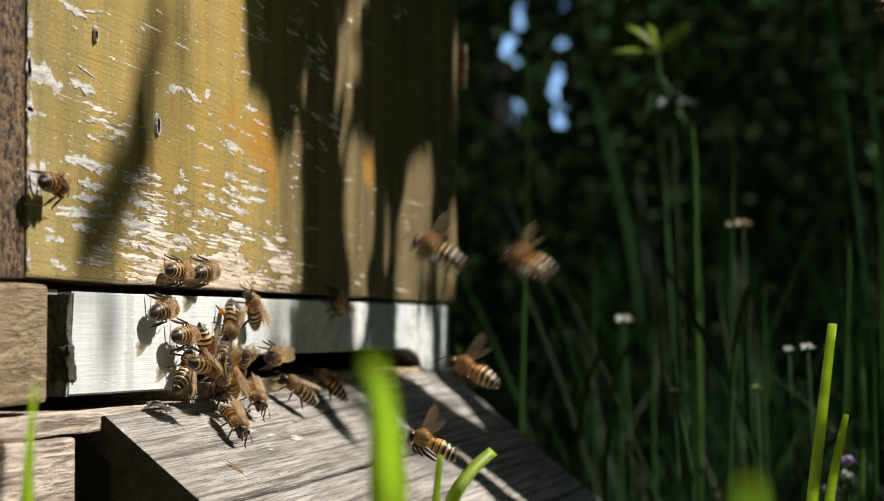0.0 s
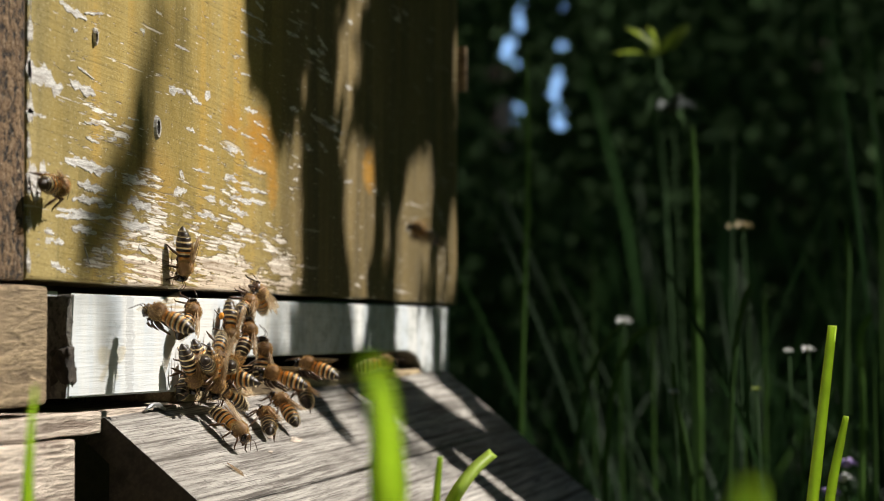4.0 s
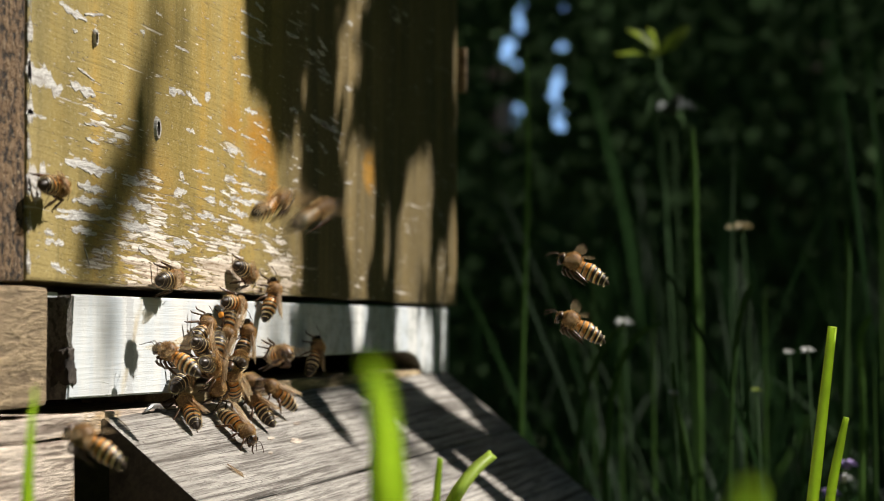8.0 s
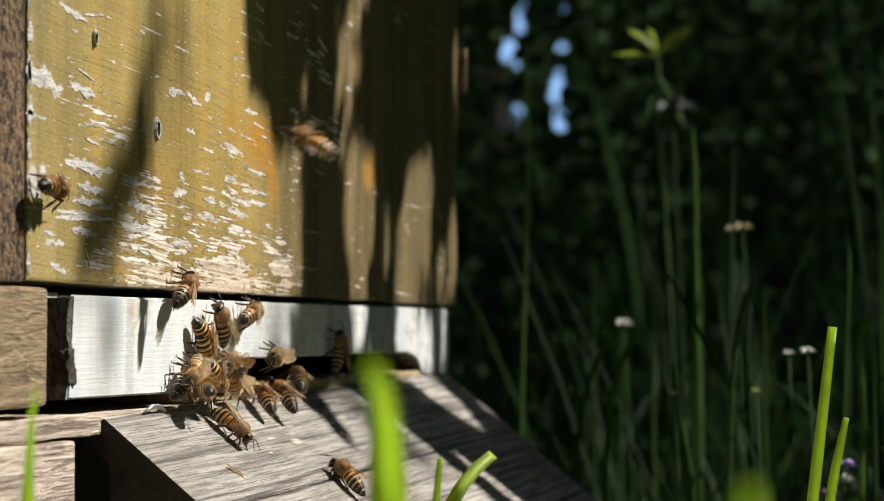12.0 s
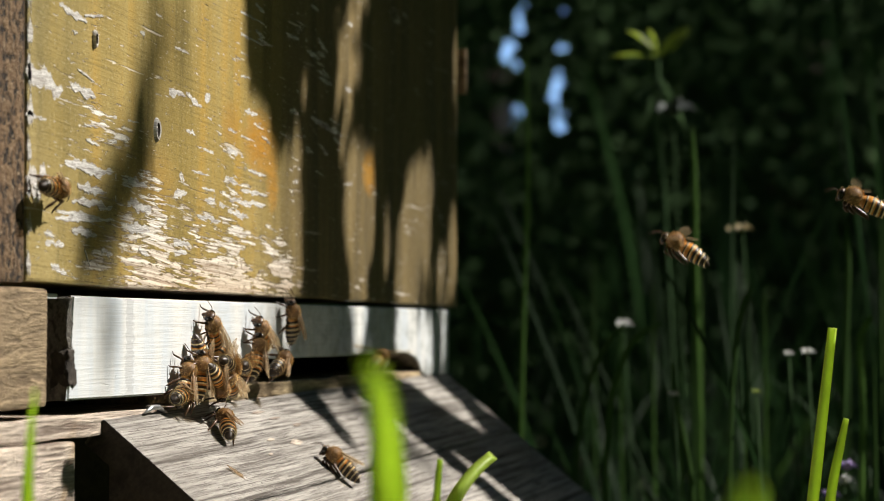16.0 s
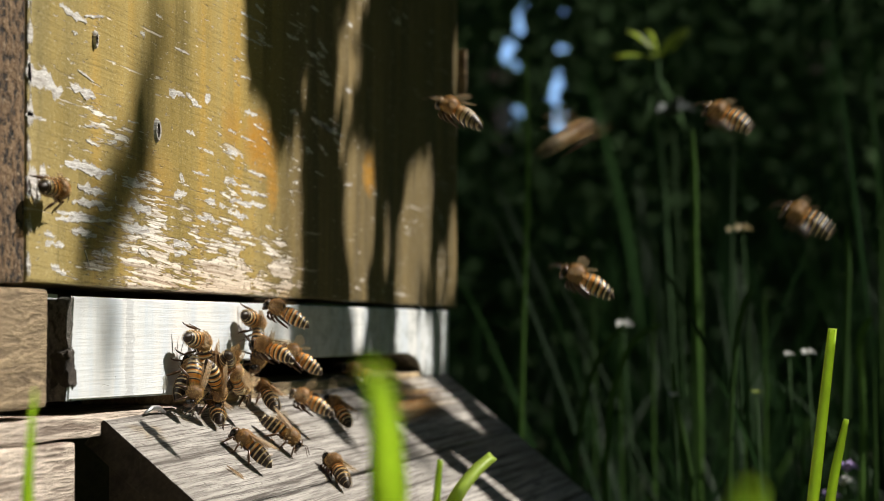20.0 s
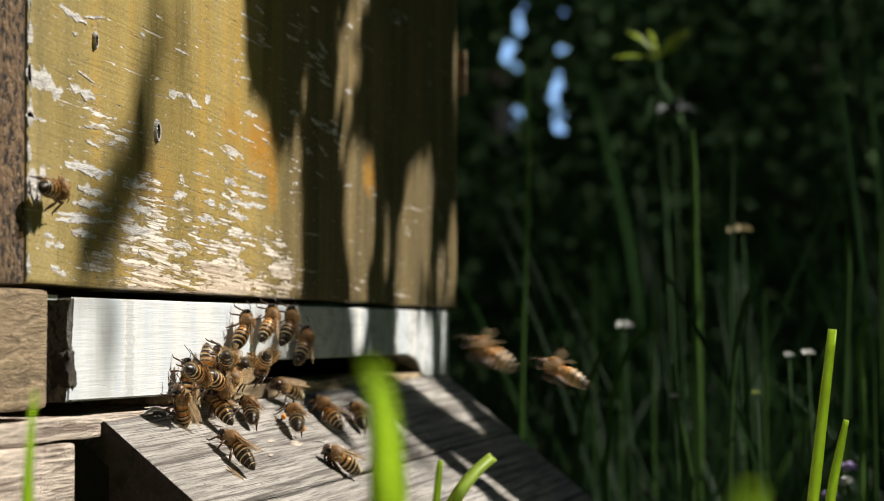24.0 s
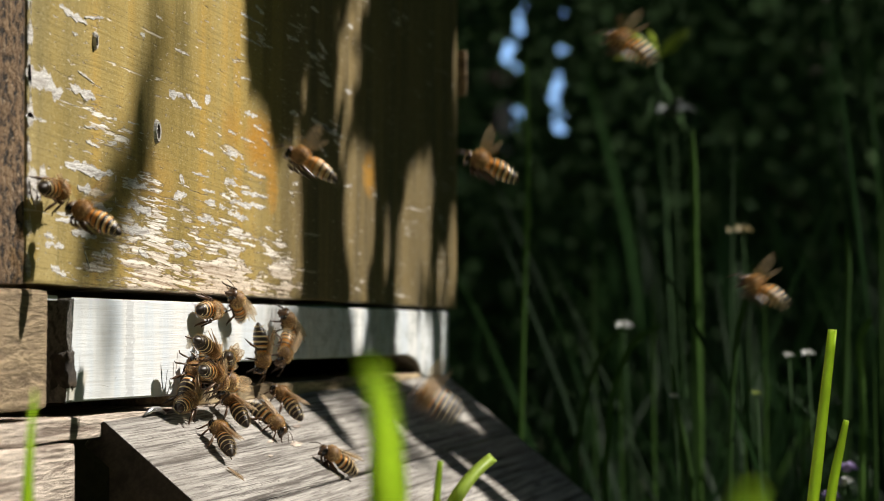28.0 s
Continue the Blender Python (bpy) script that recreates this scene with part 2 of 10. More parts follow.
EYE_BLACK = plain("bee_eye", (0.012, 0.008, 0.006), 0.2, 0.2)
LEG_BROWN = plain("bee_leg", (0.075, 0.036, 0.015), 0.35, 0.3)
POLLEN = plain("pollen_orange", (0.75, 0.28, 0.02), 0.9, 0.2)
WING = wing_film("wing_membrane", 0.15)
BEATEN = wing_film("beating_wing_membrane", 0.03)
VEIN = plain("wing_vein", (0.30, 0.19, 0.10), 0.5, 0.2)
GRASS_NEAR = leaf_paint("fresh_grass", (0.66, 0.84, 0.17), 0.65, 0.4, 0.12)
# meadow grass in two tones: shade, then sunlight, put into the colour
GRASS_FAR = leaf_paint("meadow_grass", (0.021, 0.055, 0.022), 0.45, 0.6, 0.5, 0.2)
GRASS_TALL = leaf_paint("sunlit_toned_grass", (0.070, 0.165, 0.042), 0.5, 0.5, 0.6, 0.3)
LEAF = leaf_paint("shrub_leaf", (0.062, 0.115, 0.054), 0.3, 0.9, 0.25, 0.05)
WILLOW_LEAF = leaf_paint("willow_leaf", (0.038, 0.06, 0.026), 0.2, 0.7, 0.25, 0.1)
LEAF_LIGHT = leaf_paint("young_leaf", (0.27, 0.38, 0.05), 0.5)
BARK = wood("dark_bark", (0.09, 0.07, 0.05), (0.03, 0.022, 0.016), (30, 30, 8), depth=0.01)
SOIL = plain("turf_and_litter", (0.055, 0.07, 0.022), 0.95, 0.5, 30.0)
SKYLIGHT = bpy.data.materials.new("bright_hazy_sky")
SKYLIGHT.use_nodes = True
glow = SKYLIGHT.node_tree.nodes["Principled BSDF"]
glow.inputs["Base Color"].default_value = (0, 0, 0, 1)
glow.inputs["Emission Color"].default_value = (0.34, 0.60, 1.0, 1)
glow.inputs["Emission Strength"].default_value = 1.05
PETAL = plain("white_petal", (0.58, 0.59, 0.56), 0.6, 0.15)
CREAM = plain("cream_petal", (0.34, 0.27, 0.12), 0.6, 0.1)
GREYED = plain("grey_green_petal", (0.07, 0.085, 0.08), 0.7, 0.2)
LILAC = plain("lilac_petal", (0.42, 0.30, 0.62), 0.6, 0.15)
PINK = plain("pale_pink_plaster", (0.92, 0.60, 0.57), 0.9, 0.15, 3.0)


# ---------- building helpers ----------
def mesh_of(bm, name, *mats, smooth=False):
    me = bpy.data.meshes.new(name)
    bm.normal_update()
    bm.to_mesh(me)
    bm.free()
    for m in mats:
        me.materials.append(m)
    if smooth:
        for p in me.polygons:
            p.use_smooth = True
    return me


def part(name, bm, material, parent=None, label="", smooth=False):
    """Links a bmesh, or a finished mesh, as one object under a thing or a part."""
    if isinstance(bm, bmesh.types.BMesh):
        mats = material if isinstance(material, (list, tuple)) else [material]
        bm = mesh_of(bm, name, *mats, smooth=smooth)
    ob = new(name, bm)
    if parent:
        ob.parent = parent
    if label:
        ob["label"] = label
    return ob


def thing(name, label, category, m=None, group="", kind=""):
    ob = new(name)
    ob.empty_display_size = 0.01
    if m:
        ob.matrix_world = m
    return tagged(ob, label, category, group, kind)


def worn_box(x0, x1, y0, y1, z0, z1, cut=0.001, wob=0.0, seed=0, step=0.03):
    """A sawn board: bevelled, with edges that wander a little."""
    bm = bmesh.new()
    bmesh.ops.create_cube(bm, size=1)
    for v in bm.verts:
        v.co = Vector(((x0 + x1) / 2 + v.co.x * (x1 - x0), (y0 + y1) / 2 + v.co.y * (y1 - y0), (z0 + z1) / 2 + v.co.z * (z1 - z0)))
    long_edges = [e for e in bm.edges if abs(e.verts[0].co.y - e.verts[1].co.y) > 1e-6]
    n = max(1, int((y1 - y0) / step))
    if n > 1:
        bmesh.ops.subdivide_edges(bm, edges=long_edges, cuts=n - 1, use_grid_fill=True)
    if cut:
        sharp = [e for e in bm.edges if len(e.link_faces) == 2 and e.calc_face_angle(0) > 0.5]
        bmesh.ops.bevel(bm, geom=sharp, offset=cut, segments=2, affect="EDGES", profile=0.6)
    if wob:
        for v in bm.verts:
            p = v.co * 45 + Vector((seed * 3.7, seed, 0))
            v.co += Vector((noise.noise(p), 0, noise.noise(p + Vector((9, 3, 1))))) * wob
    return bm


def prism(profile, y0, y1, cut=0.0):
    """A solid with an outline in the x-z plane, drawn from y0 to y1."""
    bm = bmesh.new()
    a = [bm.verts.new((x, y0, z)) for x, z in profile]
    b = [bm.verts.new((x, y1, z)) for x, z in profile]
    n = len(profile)
    bm.faces.new(a)
    bm.faces.new(b[::-1])
    for i in range(n):
        bm.faces.new((a[i], b[i], b[(i + 1) % n], a[(i + 1) % n]))
    bmesh.ops.recalc_face_normals(bm, faces=bm.faces)
    if cut:
        bmesh.ops.bevel(bm, geom=list(bm.edges), offset=cut, segments=2, affect="EDGES", profile=0.6)
    return bm


def tube(bm, pts, radii, sides=6, mat=0):
    """Adds a bent round rod to a bmesh."""
    rings = []
    for i, p in enumerate(pts):
        p = Vector(p)
        d = (Vector(pts[min(i + 1, len(pts) - 1)]) - Vector(pts[max(i - 1, 0)])).normalized()
        side = d.cross(Vector((0.31, 0.2, 0.93)))
        side = (side if side.length > 1e-6 else Vector((1, 0, 0))).normalized()
        o = d.cross(side)
        rings.append([bm.verts.new(p + (side * math.cos(k * math.tau / sides) + o * math.sin(k * math.tau / sides)) * radii[i])
                      for k in range(sides)])
    for a, b in zip(rings, rings[1:]):
        for k in range(sides):
            f = bm.faces.new((a[k], a[(k + 1) % sides], b[(k + 1) % sides], b[k]))
            f.material_index, f.smooth = mat, True
    for r in (rings[0][::-1], rings[-1]):
        bm.faces.new(r).material_index = mat
    return bm


def egg(bm, centre, radii, rings=10, sides=14, mat=0):
    """Adds an ellipsoid to a bmesh."""
    r = bmesh.ops.create_uvsphere(bm, u_segments=sides, v_segments=rings, radius=1)
    for v in r["verts"]:
        v.co = Vector(centre) + Vector((v.co.x * radii[0], v.co.y * radii[1], v.co.z * radii[2]))
        for f in v.link_faces:
            f.material_index, f.smooth = mat, True
    return bm


# ---------- the setting ----------
GROUND_Z = -0.38


def ground_sheet():
    bm = bmesh.new()
    bmesh.ops.create_grid(bm, x_segments=60, y_segments=60, size=1)
    for v in bm.verts:
        r = max(abs(v.co.x), abs(v.co.y))
        s = 3 + 400 * r ** 6
        v.co = Vector((v.co.x * s, v.co.y * s + 1.0, GROUND_Z))
        if r < 0.9:
            v.co.z += 0.03 * noise.noise(v.co * 1.7)
    return part("ground", bm, SOIL)


tagged(ground_sheet(), "shaded turf with dead grass and litter", "ground", kind="structure")


# ---------- the beehive ----------
MM = 0.001


def beehive():
    hive = thing("beehive", "old wooden beehive with flaking mustard paint", "beehive", pose(0, 0, 0))
    # the front board of the brood box: its lower edge drops a little to the far end
    bm = worn_box(-0.022, 0, -0.028, 0.4055, 0.0268, 0.27, 0.0008, 0.0004, 2, 0.012)
    for v in bm.verts:
        if v.co.z < 0.05:
            v.co.z += 0.0008 - 0.0021 * (v.co.y + 0.028) / 0.433
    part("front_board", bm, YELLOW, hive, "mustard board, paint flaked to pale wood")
    board = hive.children[0]
    # flakes along the grain, in millimetres: where each begins and ends along and up the board, and its width
    strokes = ((-9.7, 91.8, 8, 89.6, 1.32), (6.2, 91.1, 19.1, 92.5, 0.54), (-1.6, 86.6, 1.9, 86.2, 0.66), (44, 91.5, 52.3, 91.5, 1), (-29.1, 74.6, -7.1, 71.6, 3.33), (-2.5, 73.9, 13.8, 72.5, 1.47), (2, 78, 13, 76, 0.4), (49.1, 80.2, 79.6, 78.4, 1.9), (25.2, 68.7, 43.8, 68.7, 0.56), (21.4, 62.9, 33, 62.2, 0.83), (7.6, 61.9, 16.5, 61, 0.67), (6.5, 65.4, 15.7, 65.3, 0.4), (-29, 64.9, -17.2, 64.5, 0.76), (49.7, 98.4, 60.3, 97.2, 0.58))  # high up, beside the post
    strokes += ((79.6, 79.6, 92.6, 76.9, 1.36), (95, 79.5, 114.1, 78.9, 2.33), (97.4, 74.7, 122.3, 72.3, 0.94), (70.5, 90.6, 82.2, 90.3, 0.6), (100.7, 89.9, 108.5, 89.2, 0.93), (95.7, 105.5, 128.3, 103.8, 0.63), (112.9, 107.7, 149.9, 106, 0.65), (98.2, 95.5, 115.5, 95.1, 0.47), (79.7, 69.8, 87.1, 69, 0.9), (120.5, 101.2, 147.8, 99.7, 0.65), (110.5, 96.1, 134.8, 95.1, 0.48), (119.1, 89.2, 136.9, 88.9, 0.64), (130.6, 79.2, 143, 79.1, 1.14), (120.8, 72.3, 140.3, 70.9, 0.48), (198.8, 83.1, 235.8, 79.7, 1.44), (206.9, 107.8, 218.1, 105.1, 1.08), (185.2, 73.8, 201.4, 71.8, 1.57), (209, 74.9, 218.2, 72.6, 1.08), (113.2, 67, 129.7, 65.9, 1.43), (93.7, 65.7, 109.2, 64.6, 0.62), (133.9, 62.4, 151.4, 61.5, 0.82), (179.2, 61.7, 190.1, 62, 0.69), (237.3, 64, 279.5, 67.9, 0.94))  # high up, further along
    strokes += ((-5.8, 55.6, 26.1, 54.8, 2.14), (2.3, 50.9, 21.5, 49.8, 1.48), (-1.2, 46.9, 25.4, 46.8, 1.75), (-11.5, 42.5, 26.2, 43.6, 1.2), (26.9, 54.1, 50.2, 52.9, 1.82), (26.9, 48.8, 54.4, 46.9, 2.25), (-1.1, 40.2, 14.9, 39.3, 1.6), (-18.2, 38.9, -12.1, 38.3, 1.15), (-17.5, 36.3, -5.9, 36.3, 1.16), (-14.1, 31.6, -4.4, 29.5, 1.29), (-10.8, 44.1, 14.1, 44.1, 0.79), (17.9, 36.2, 25.5, 35, 1.09), (6.9, 35.8, 10.5, 31.9, 0.67))  # lower down, beside the post
    strokes += ((34, 42.5, 52, 41.7, 1.98), (70, 51.9, 80.7, 52.9, 1.78), (57, 45, 68.3, 44.9, 1.31), (89.1, 47.5, 109.4, 46.6, 1.23), (95.7, 52, 114.4, 51.2, 1.39), (107.3, 59.1, 124.5, 57.9, 1.42), (92.8, 54.9, 114.3, 55, 0.62), (61.3, 39.8, 83.6, 39.4, 1.48), (61.4, 37.5, 80.9, 36.8, 1.33), (43.8, 37, 51.2, 35.6, 1.14), (117.4, 52.8, 151.5, 53.2, 1.29), (127.7, 56.5, 154.2, 55.8, 0.98), (115.4, 50.2, 135.1, 48.5, 1.59), (74.4, 57.5, 78.4, 56.5, 1.49), (84.4, 59.3, 99.5, 58.7, 0.46))  # lower down, further along
    strokes += ((-28.2, 51.5, -15, 50.5, 4.2), (-28.2, 47.5, -20, 46.5, 2.2))  # in the corner under the resting bee
    rnd = random.Random(3)
    # chips along the post, and thin flakes across the far half
    strokes += tuple((-28.2, 32 + 8.5 * k, rnd.uniform(-26.2, -24.4), 32 + 8.5 * k - rnd.uniform(-0.5, 1), rnd.uniform(2.0, 5.5)) for k in range(9))
    for k in range(26):
        y, z = rnd.uniform(135, 260), rnd.uniform(66, 118)
        strokes += ((y, z, y + rnd.uniform(6, 16), z - rnd.uniform(0.4, 1.6), rnd.uniform(0.4, 1.1)),)
    for k, stroke in enumerate(strokes):
        y0, z0, y1, z1, wide = (v * MM for v in stroke)
        wide *= 1.6
        bm = bmesh.new()
        n = 30
        upper, lower = [], []
        for i in range(n + 1):
            t = i / n
            body = 0.5 * wide * (math.sin(math.pi * min(1, max(0.02, t)) ** 0.8) ** 0.45)
            jag = [0.75 + 0.75 * noise.noise(Vector((t * 5.5, k * 3.3, q))) + 0.55 * noise.noise(Vector((t * 14, k * 1.7, q + 5))) + 0.5 * noise.noise(Vector((t * 37, k * 4.7, q + 2))) for q in (0, 9)]
            mid = z0 + (z1 - z0) * t + wide * 0.3 * noise.noise(Vector((t * 3, k * 2.1, 20)))
            along = y0 + (y1 - y0) * t
            upper.append((along, mid + body * max(0.08, jag[0])))
            lower.append((along + 0.0004 * noise.noise(Vector((t * 40, k, 3))), mid - body * max(0.08, jag[1])))
        rim = upper + lower[::-1]
        top = [bm.verts.new((0.00005, a, b)) for a, b in rim]
        low = [bm.verts.new((-0.0004, a, b)) for a, b in rim]
        m = len(rim)
        for i in range(n):
            bm.faces.new((top[i], top[i + 1], top[m - 2 - i], top[m - 1 - i]))
        for i in range(m):
            bm.faces.new((top[i], low[i], low[(i + 1) % m], top[(i + 1) % m]))
        bmesh.ops.recalc_face_normals(bm, faces=bm.faces)
        part("bare_patch", bm, BARE, board)
    for y, z, hy, hz in ((0.0563, 0.0679, 1.9, 2.6), (0.0126, 0.0862, 0.9, 1.9)):
        bm = bmesh.new()
        rings = []
        for r, x in ((1.25, 0.0001), (1.0, 0.0008), (0.72, 0.0007), (0.5, 0.0002), (0.25, 0.0003)):
            rings.append([bm.verts.new((x, y + hy * MM * r * math.cos(i * math.tau / 14), z + hz * MM * r * math.sin(i * math.tau / 14))) for i in range(14)])
        for j in range(4):
            for i in range(14):
                bm.faces.new((rings[j][i], rings[j][(i + 1) % 14], rings[j + 1][(i + 1) % 14], rings[j + 1][i])).material_index = 1 if j == 2 else 0
        bm.faces.new(rings[-1]).material_index = 1
        bmesh.ops.recalc_face_normals(bm, faces=bm.faces)
        part("knot", bm, [BARE, DARK_WOOD], board, "cracked knot with a pale rim")
    part("corner_post", worn_box(-0.03, -0.0004, -0.09, -0.0284, 0.0272, 0.27, 0.001, 0.0004, 5, 0.012), BROWN_WOOD, hive, "rough dark brown corner post")
    for name, x0, x1, y0, y1 in (("side_board", -0.47, -0.0302, -0.05, -0.0285), ("side_board", -0.47, -0.0222, 0.384, 0.405),
                                 ("back_board", -0.492, -0.4702, -0.05, 0.405)):
        part(name, worn_box(x0, x1, y0, y1, 0.027, 0.27, 0.001), TAN_WOOD, hive)
    # added strip standing for a pale upright of unknown nature
    part("corner_plate", worn_box(-0.0012, 0.0032, 0.4060, 0.4085, 0.1092, 0.1270, 0.0004), BLOCK_WOOD, hive, "small pale upright strip added at the far corner")
    part("lid", worn_box(-0.51, 0.02, -0.11, 0.425, 0.2705, 0.31, 0.002), METAL, hive, "dull sheet-metal lid")
    # the floor of the hive, its front edge under the entrance
    part("floor_board", worn_box(-0.49, -0.0005, -0.09, 0.40, -0.0086, -0.0032, 0.0007, 0.0007, 7, 0.012), PALE_WOOD, hive, "splintered tan floor board edge")
    for y0, y1 in ((-0.09, -0.0157),):
        part("floor_rail", worn_box(-0.49, 0.0, y0, y1, -0.0006, 0.0262, 0.0012, 0.0006, 9, 0.012), BLOCK_WOOD, hive, "weathered brown rail end")
    part("floor_rail", worn_box(-0.49, -0.004, 0.3915, 0.4055, -0.0028, 0.0250, 0.0012), DARK_WOOD, hive, "dark far rail end")
    part("sill", worn_box(-0.03, -0.0006, 0.082, 0.352, -0.0030, 0.0013, 0.0006, 0.0005, 4, 0.01), TAN_WOOD, hive, "worn tan sill of the entrance")
    part("lower_rail", worn_box(-0.03, 0.0008, -0.09, 0.0003, -0.06, -0.0089, 0.001, 0.0006, 11, 0.012), PALE_WOOD, hive, "pale grained lower rail")
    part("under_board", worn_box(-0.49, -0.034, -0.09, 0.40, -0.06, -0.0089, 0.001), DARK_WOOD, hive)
    return hive


def entrance_bar(hive):
    """The white strip over the entrance; a shallow slot with a rounded end is cut into its lower edge."""
    slot_a, slot_b, high = 0.076, 0.345, 0.0082
    outline = [(-0.0032, 0.0004), (slot_a - 0.001, 0.0), (slot_a, 0.004), (slot_a + 0.004, high)]
    outline += [(slot_b - 0.028 + 0.028 * math.sin(k * math.pi / 12), high - 0.0072 * (1 - math.cos(k * math.pi / 12))) for k in range(7)]
    outline += [(slot_b + 0.004, -0.0002), (0.3895, -0.0004)]
    top = [(0.3905 - 0.3905 * k / 24, 0.0242 + 0.0006 * k / 24 + 0.0002 * noise.noise(Vector((k * 1.3, 2, 0)))) for k in range(25)]
    outline += top
    bm = bmesh.new()
    a = [bm.verts.new((0, y, z)) for y, z in outline]
    b = [bm.verts.new((-0.0135, y, z)) for y, z in outline]
    bm.faces.new(a)
    bm.faces.new(b[::-1])
    n = len(a)
    for i in range(n):
        f = bm.faces.new((a[i], a[(i + 1) % n], b[(i + 1) % n], b[i]))
        f.material_index = 0 if f.calc_center_median().z > 0.02 else 1
    bmesh.ops.recalc_face_normals(bm, faces=bm.faces)
    rim = [e for e in bm.edges if abs(e.verts[0].co.x) < 1e-6 and abs(e.verts[1].co.x) < 1e-6]
    bmesh.ops.bevel(bm, geom=rim, offset=0.0005, segments=2, affect="EDGES", material=0)
    bar = part("entrance_bar", bm, [WHITE, BAR_WOOD], hive, "white-painted entrance strip with a slot")
    # ragged raw end of the strip
    bm = worn_box(-0.0134, -0.0002, -0.0024, -0.0001, 0.0004, 0.0243, 0.0004, 0.0, 0, 1)
    bmesh.ops.subdivide_edges(bm, edges=list(bm.edges), cuts=7, use_grid_fill=True)
    for v in bm.verts:
        v.co += Vector((0.5, 0.8, 0.3)) * (0.0014 * noise.noise(v.co * 500) + 0.0008 * noise.noise(v.co * 1500))
    part("raw_end", bm, BAR_WOOD, bar, "rough dark end grain")
    # a dark lump stands in for the shaded hollow of a ragged bite
    bm = worn_box(-0.004, 0.0004, -0.0035, 0.0006, 0.0035, 0.0118, 0.0004, 0.0, 0, 1)
    bmesh.ops.subdivide_edges(bm, edges=list(bm.edges), cuts=4, use_grid_fill=True)
    for v in bm.verts:
        v.co += Vector((0.3, 1.0, 0.8)) * 0.0014 * noise.noise(v.co * 700)
    part("splinter", bm, DARK_WOOD, bar, "dark lump standing for a shaded bite in the end")
    part("back_lip", worn_box(-0.0134, -0.003, -0.0135, -0.0024, 0.0240, 0.0252, 0.0002, 0.0002, 3, 0.004), WHITE, bar)
    return bar


RAMP_A = math.atan(0.82)
RAMP = Matrix.Translation((0, 0.019, -0.0045)) @ Matrix.Rotation(0.013, 4, "X") @ Matrix.Rotation(RAMP_A, 4, "Y")


def landing_ramp():
    """A sloping landing board of two planks on a closed wedge."""
    ramp = thing("landing_ramp", "sloping weathered grey wooden landing board", "landing board", RAMP)
    for u0, u1, seed in ((0.0, 0.0345, 1), (0.0351, 0.079, 2), (0.0796, 0.13, 3)):
        bm = worn_box(u0, u1, 0, 0.365, -0.008, 0, 0.0006, 0.0004, seed, 0.01)
        for v in bm.verts:
            if v.co.y < 0.004:
                v.co.y += 0.0022 * noise.noise(Vector((v.co.x * 330, seed, 4)))
        bm.normal_update()
        # near end faces take the dark wood: their shade is put into the colour
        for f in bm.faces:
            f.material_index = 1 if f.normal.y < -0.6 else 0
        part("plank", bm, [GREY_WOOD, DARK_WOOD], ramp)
    inv = RAMP.inverted()
    for y in (0.0015, 0.353):
        pts = [(0.001, -0.0112), (0.095, -0.0112 - 0.095 * 0.82 - 0.002), (0.095, -0.12), (0.001, -0.12)]
        bm = prism(pts, 0.019 + y, 0.019 + y + 0.01, 0.0006)
        bmesh.ops.transform(bm, matrix=inv, verts=bm.verts)
        # shade on the panel comes from its dark colour
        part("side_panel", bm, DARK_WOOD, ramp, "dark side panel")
    return ramp


def hive_stand():
    stand = thing("hive_stand", "dark timber stand under the beehive", "stand")
    for x, y in ((-0.46, -0.06), (-0.46, 0.33), (-0.10, -0.06), (-0.10, 0.33)):
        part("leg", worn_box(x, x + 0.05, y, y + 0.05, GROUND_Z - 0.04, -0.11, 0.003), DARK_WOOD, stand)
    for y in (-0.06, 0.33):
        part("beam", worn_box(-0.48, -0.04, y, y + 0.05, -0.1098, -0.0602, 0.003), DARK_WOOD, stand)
    return stand


def small_finds():
    """A bent zinc nail under the strip, a shed wing and chalky scrapes on the ramp."""
    pts = [(0.0012, 0.0455, -0.0040), (0.0014, 0.050, -0.0028), (0.0014, 0.055, -0.0029), (0.001, 0.061, -0.0042)]
    nail = part("nail", tube(bmesh.new(), pts, [0.0003, 0.0007, 0.0007, 0.0004], 8), METAL)
    tagged(nail, "bent shiny zinc nail under the white strip", "nail")
    wing = part("shed_wing", WINGS["forewing"], None)
    wing.matrix_world = RAMP @ pose(0.0225, 0.041, 0.0008, 4, 8, 58)
    tagged(wing, "shed bee wing lying on the ramp", "insect wing")
    for k, (u, v, hu, hv) in enumerate(((0.0192, 0.1134, 1.3, 7), (0.0165, 0.096, 0.6, 4), (0.0128, 0.131, 0.7, 5), (0.009, 0.118, 0.5, 6), (0.0058, 0.11, 0.6, 7), (0.0215, 0.083, 0.5, 2.5), (0.011, 0.164, 0.6, 5))):
        bm = bmesh.new()
        n = 18
        rim = [(u + hu * MM * math.sin(i * math.tau / n) * (0.75 + 0.6 * noise.noise(Vector((i * 0.9, k, 2)))), v + hv * MM * math.cos(i * math.tau / n) * (0.75 + 0.5 * noise.noise(Vector((i * 0.7, k, 5))))) for i in range(n)]
        top = [bm.verts.new((a, b, 0.00025)) for a, b in rim]
        low = [bm.verts.new((a, b, -0.0004)) for a, b in rim]
        bm.faces.new(top)
        for i in range(n):
            bm.faces.new((top[i], low[i], low[(i + 1) % n], top[(i + 1) % n]))
        bmesh.ops.recalc_face_normals(bm, faces=bm.faces)
        part("scrape", bm, PALE_WOOD, LANDING)


HIVE = beehive()
entrance_bar(HIVE)
LANDING = landing_ramp()
hive_stand()


# ---------- bees ----------
BEE = 0.0011


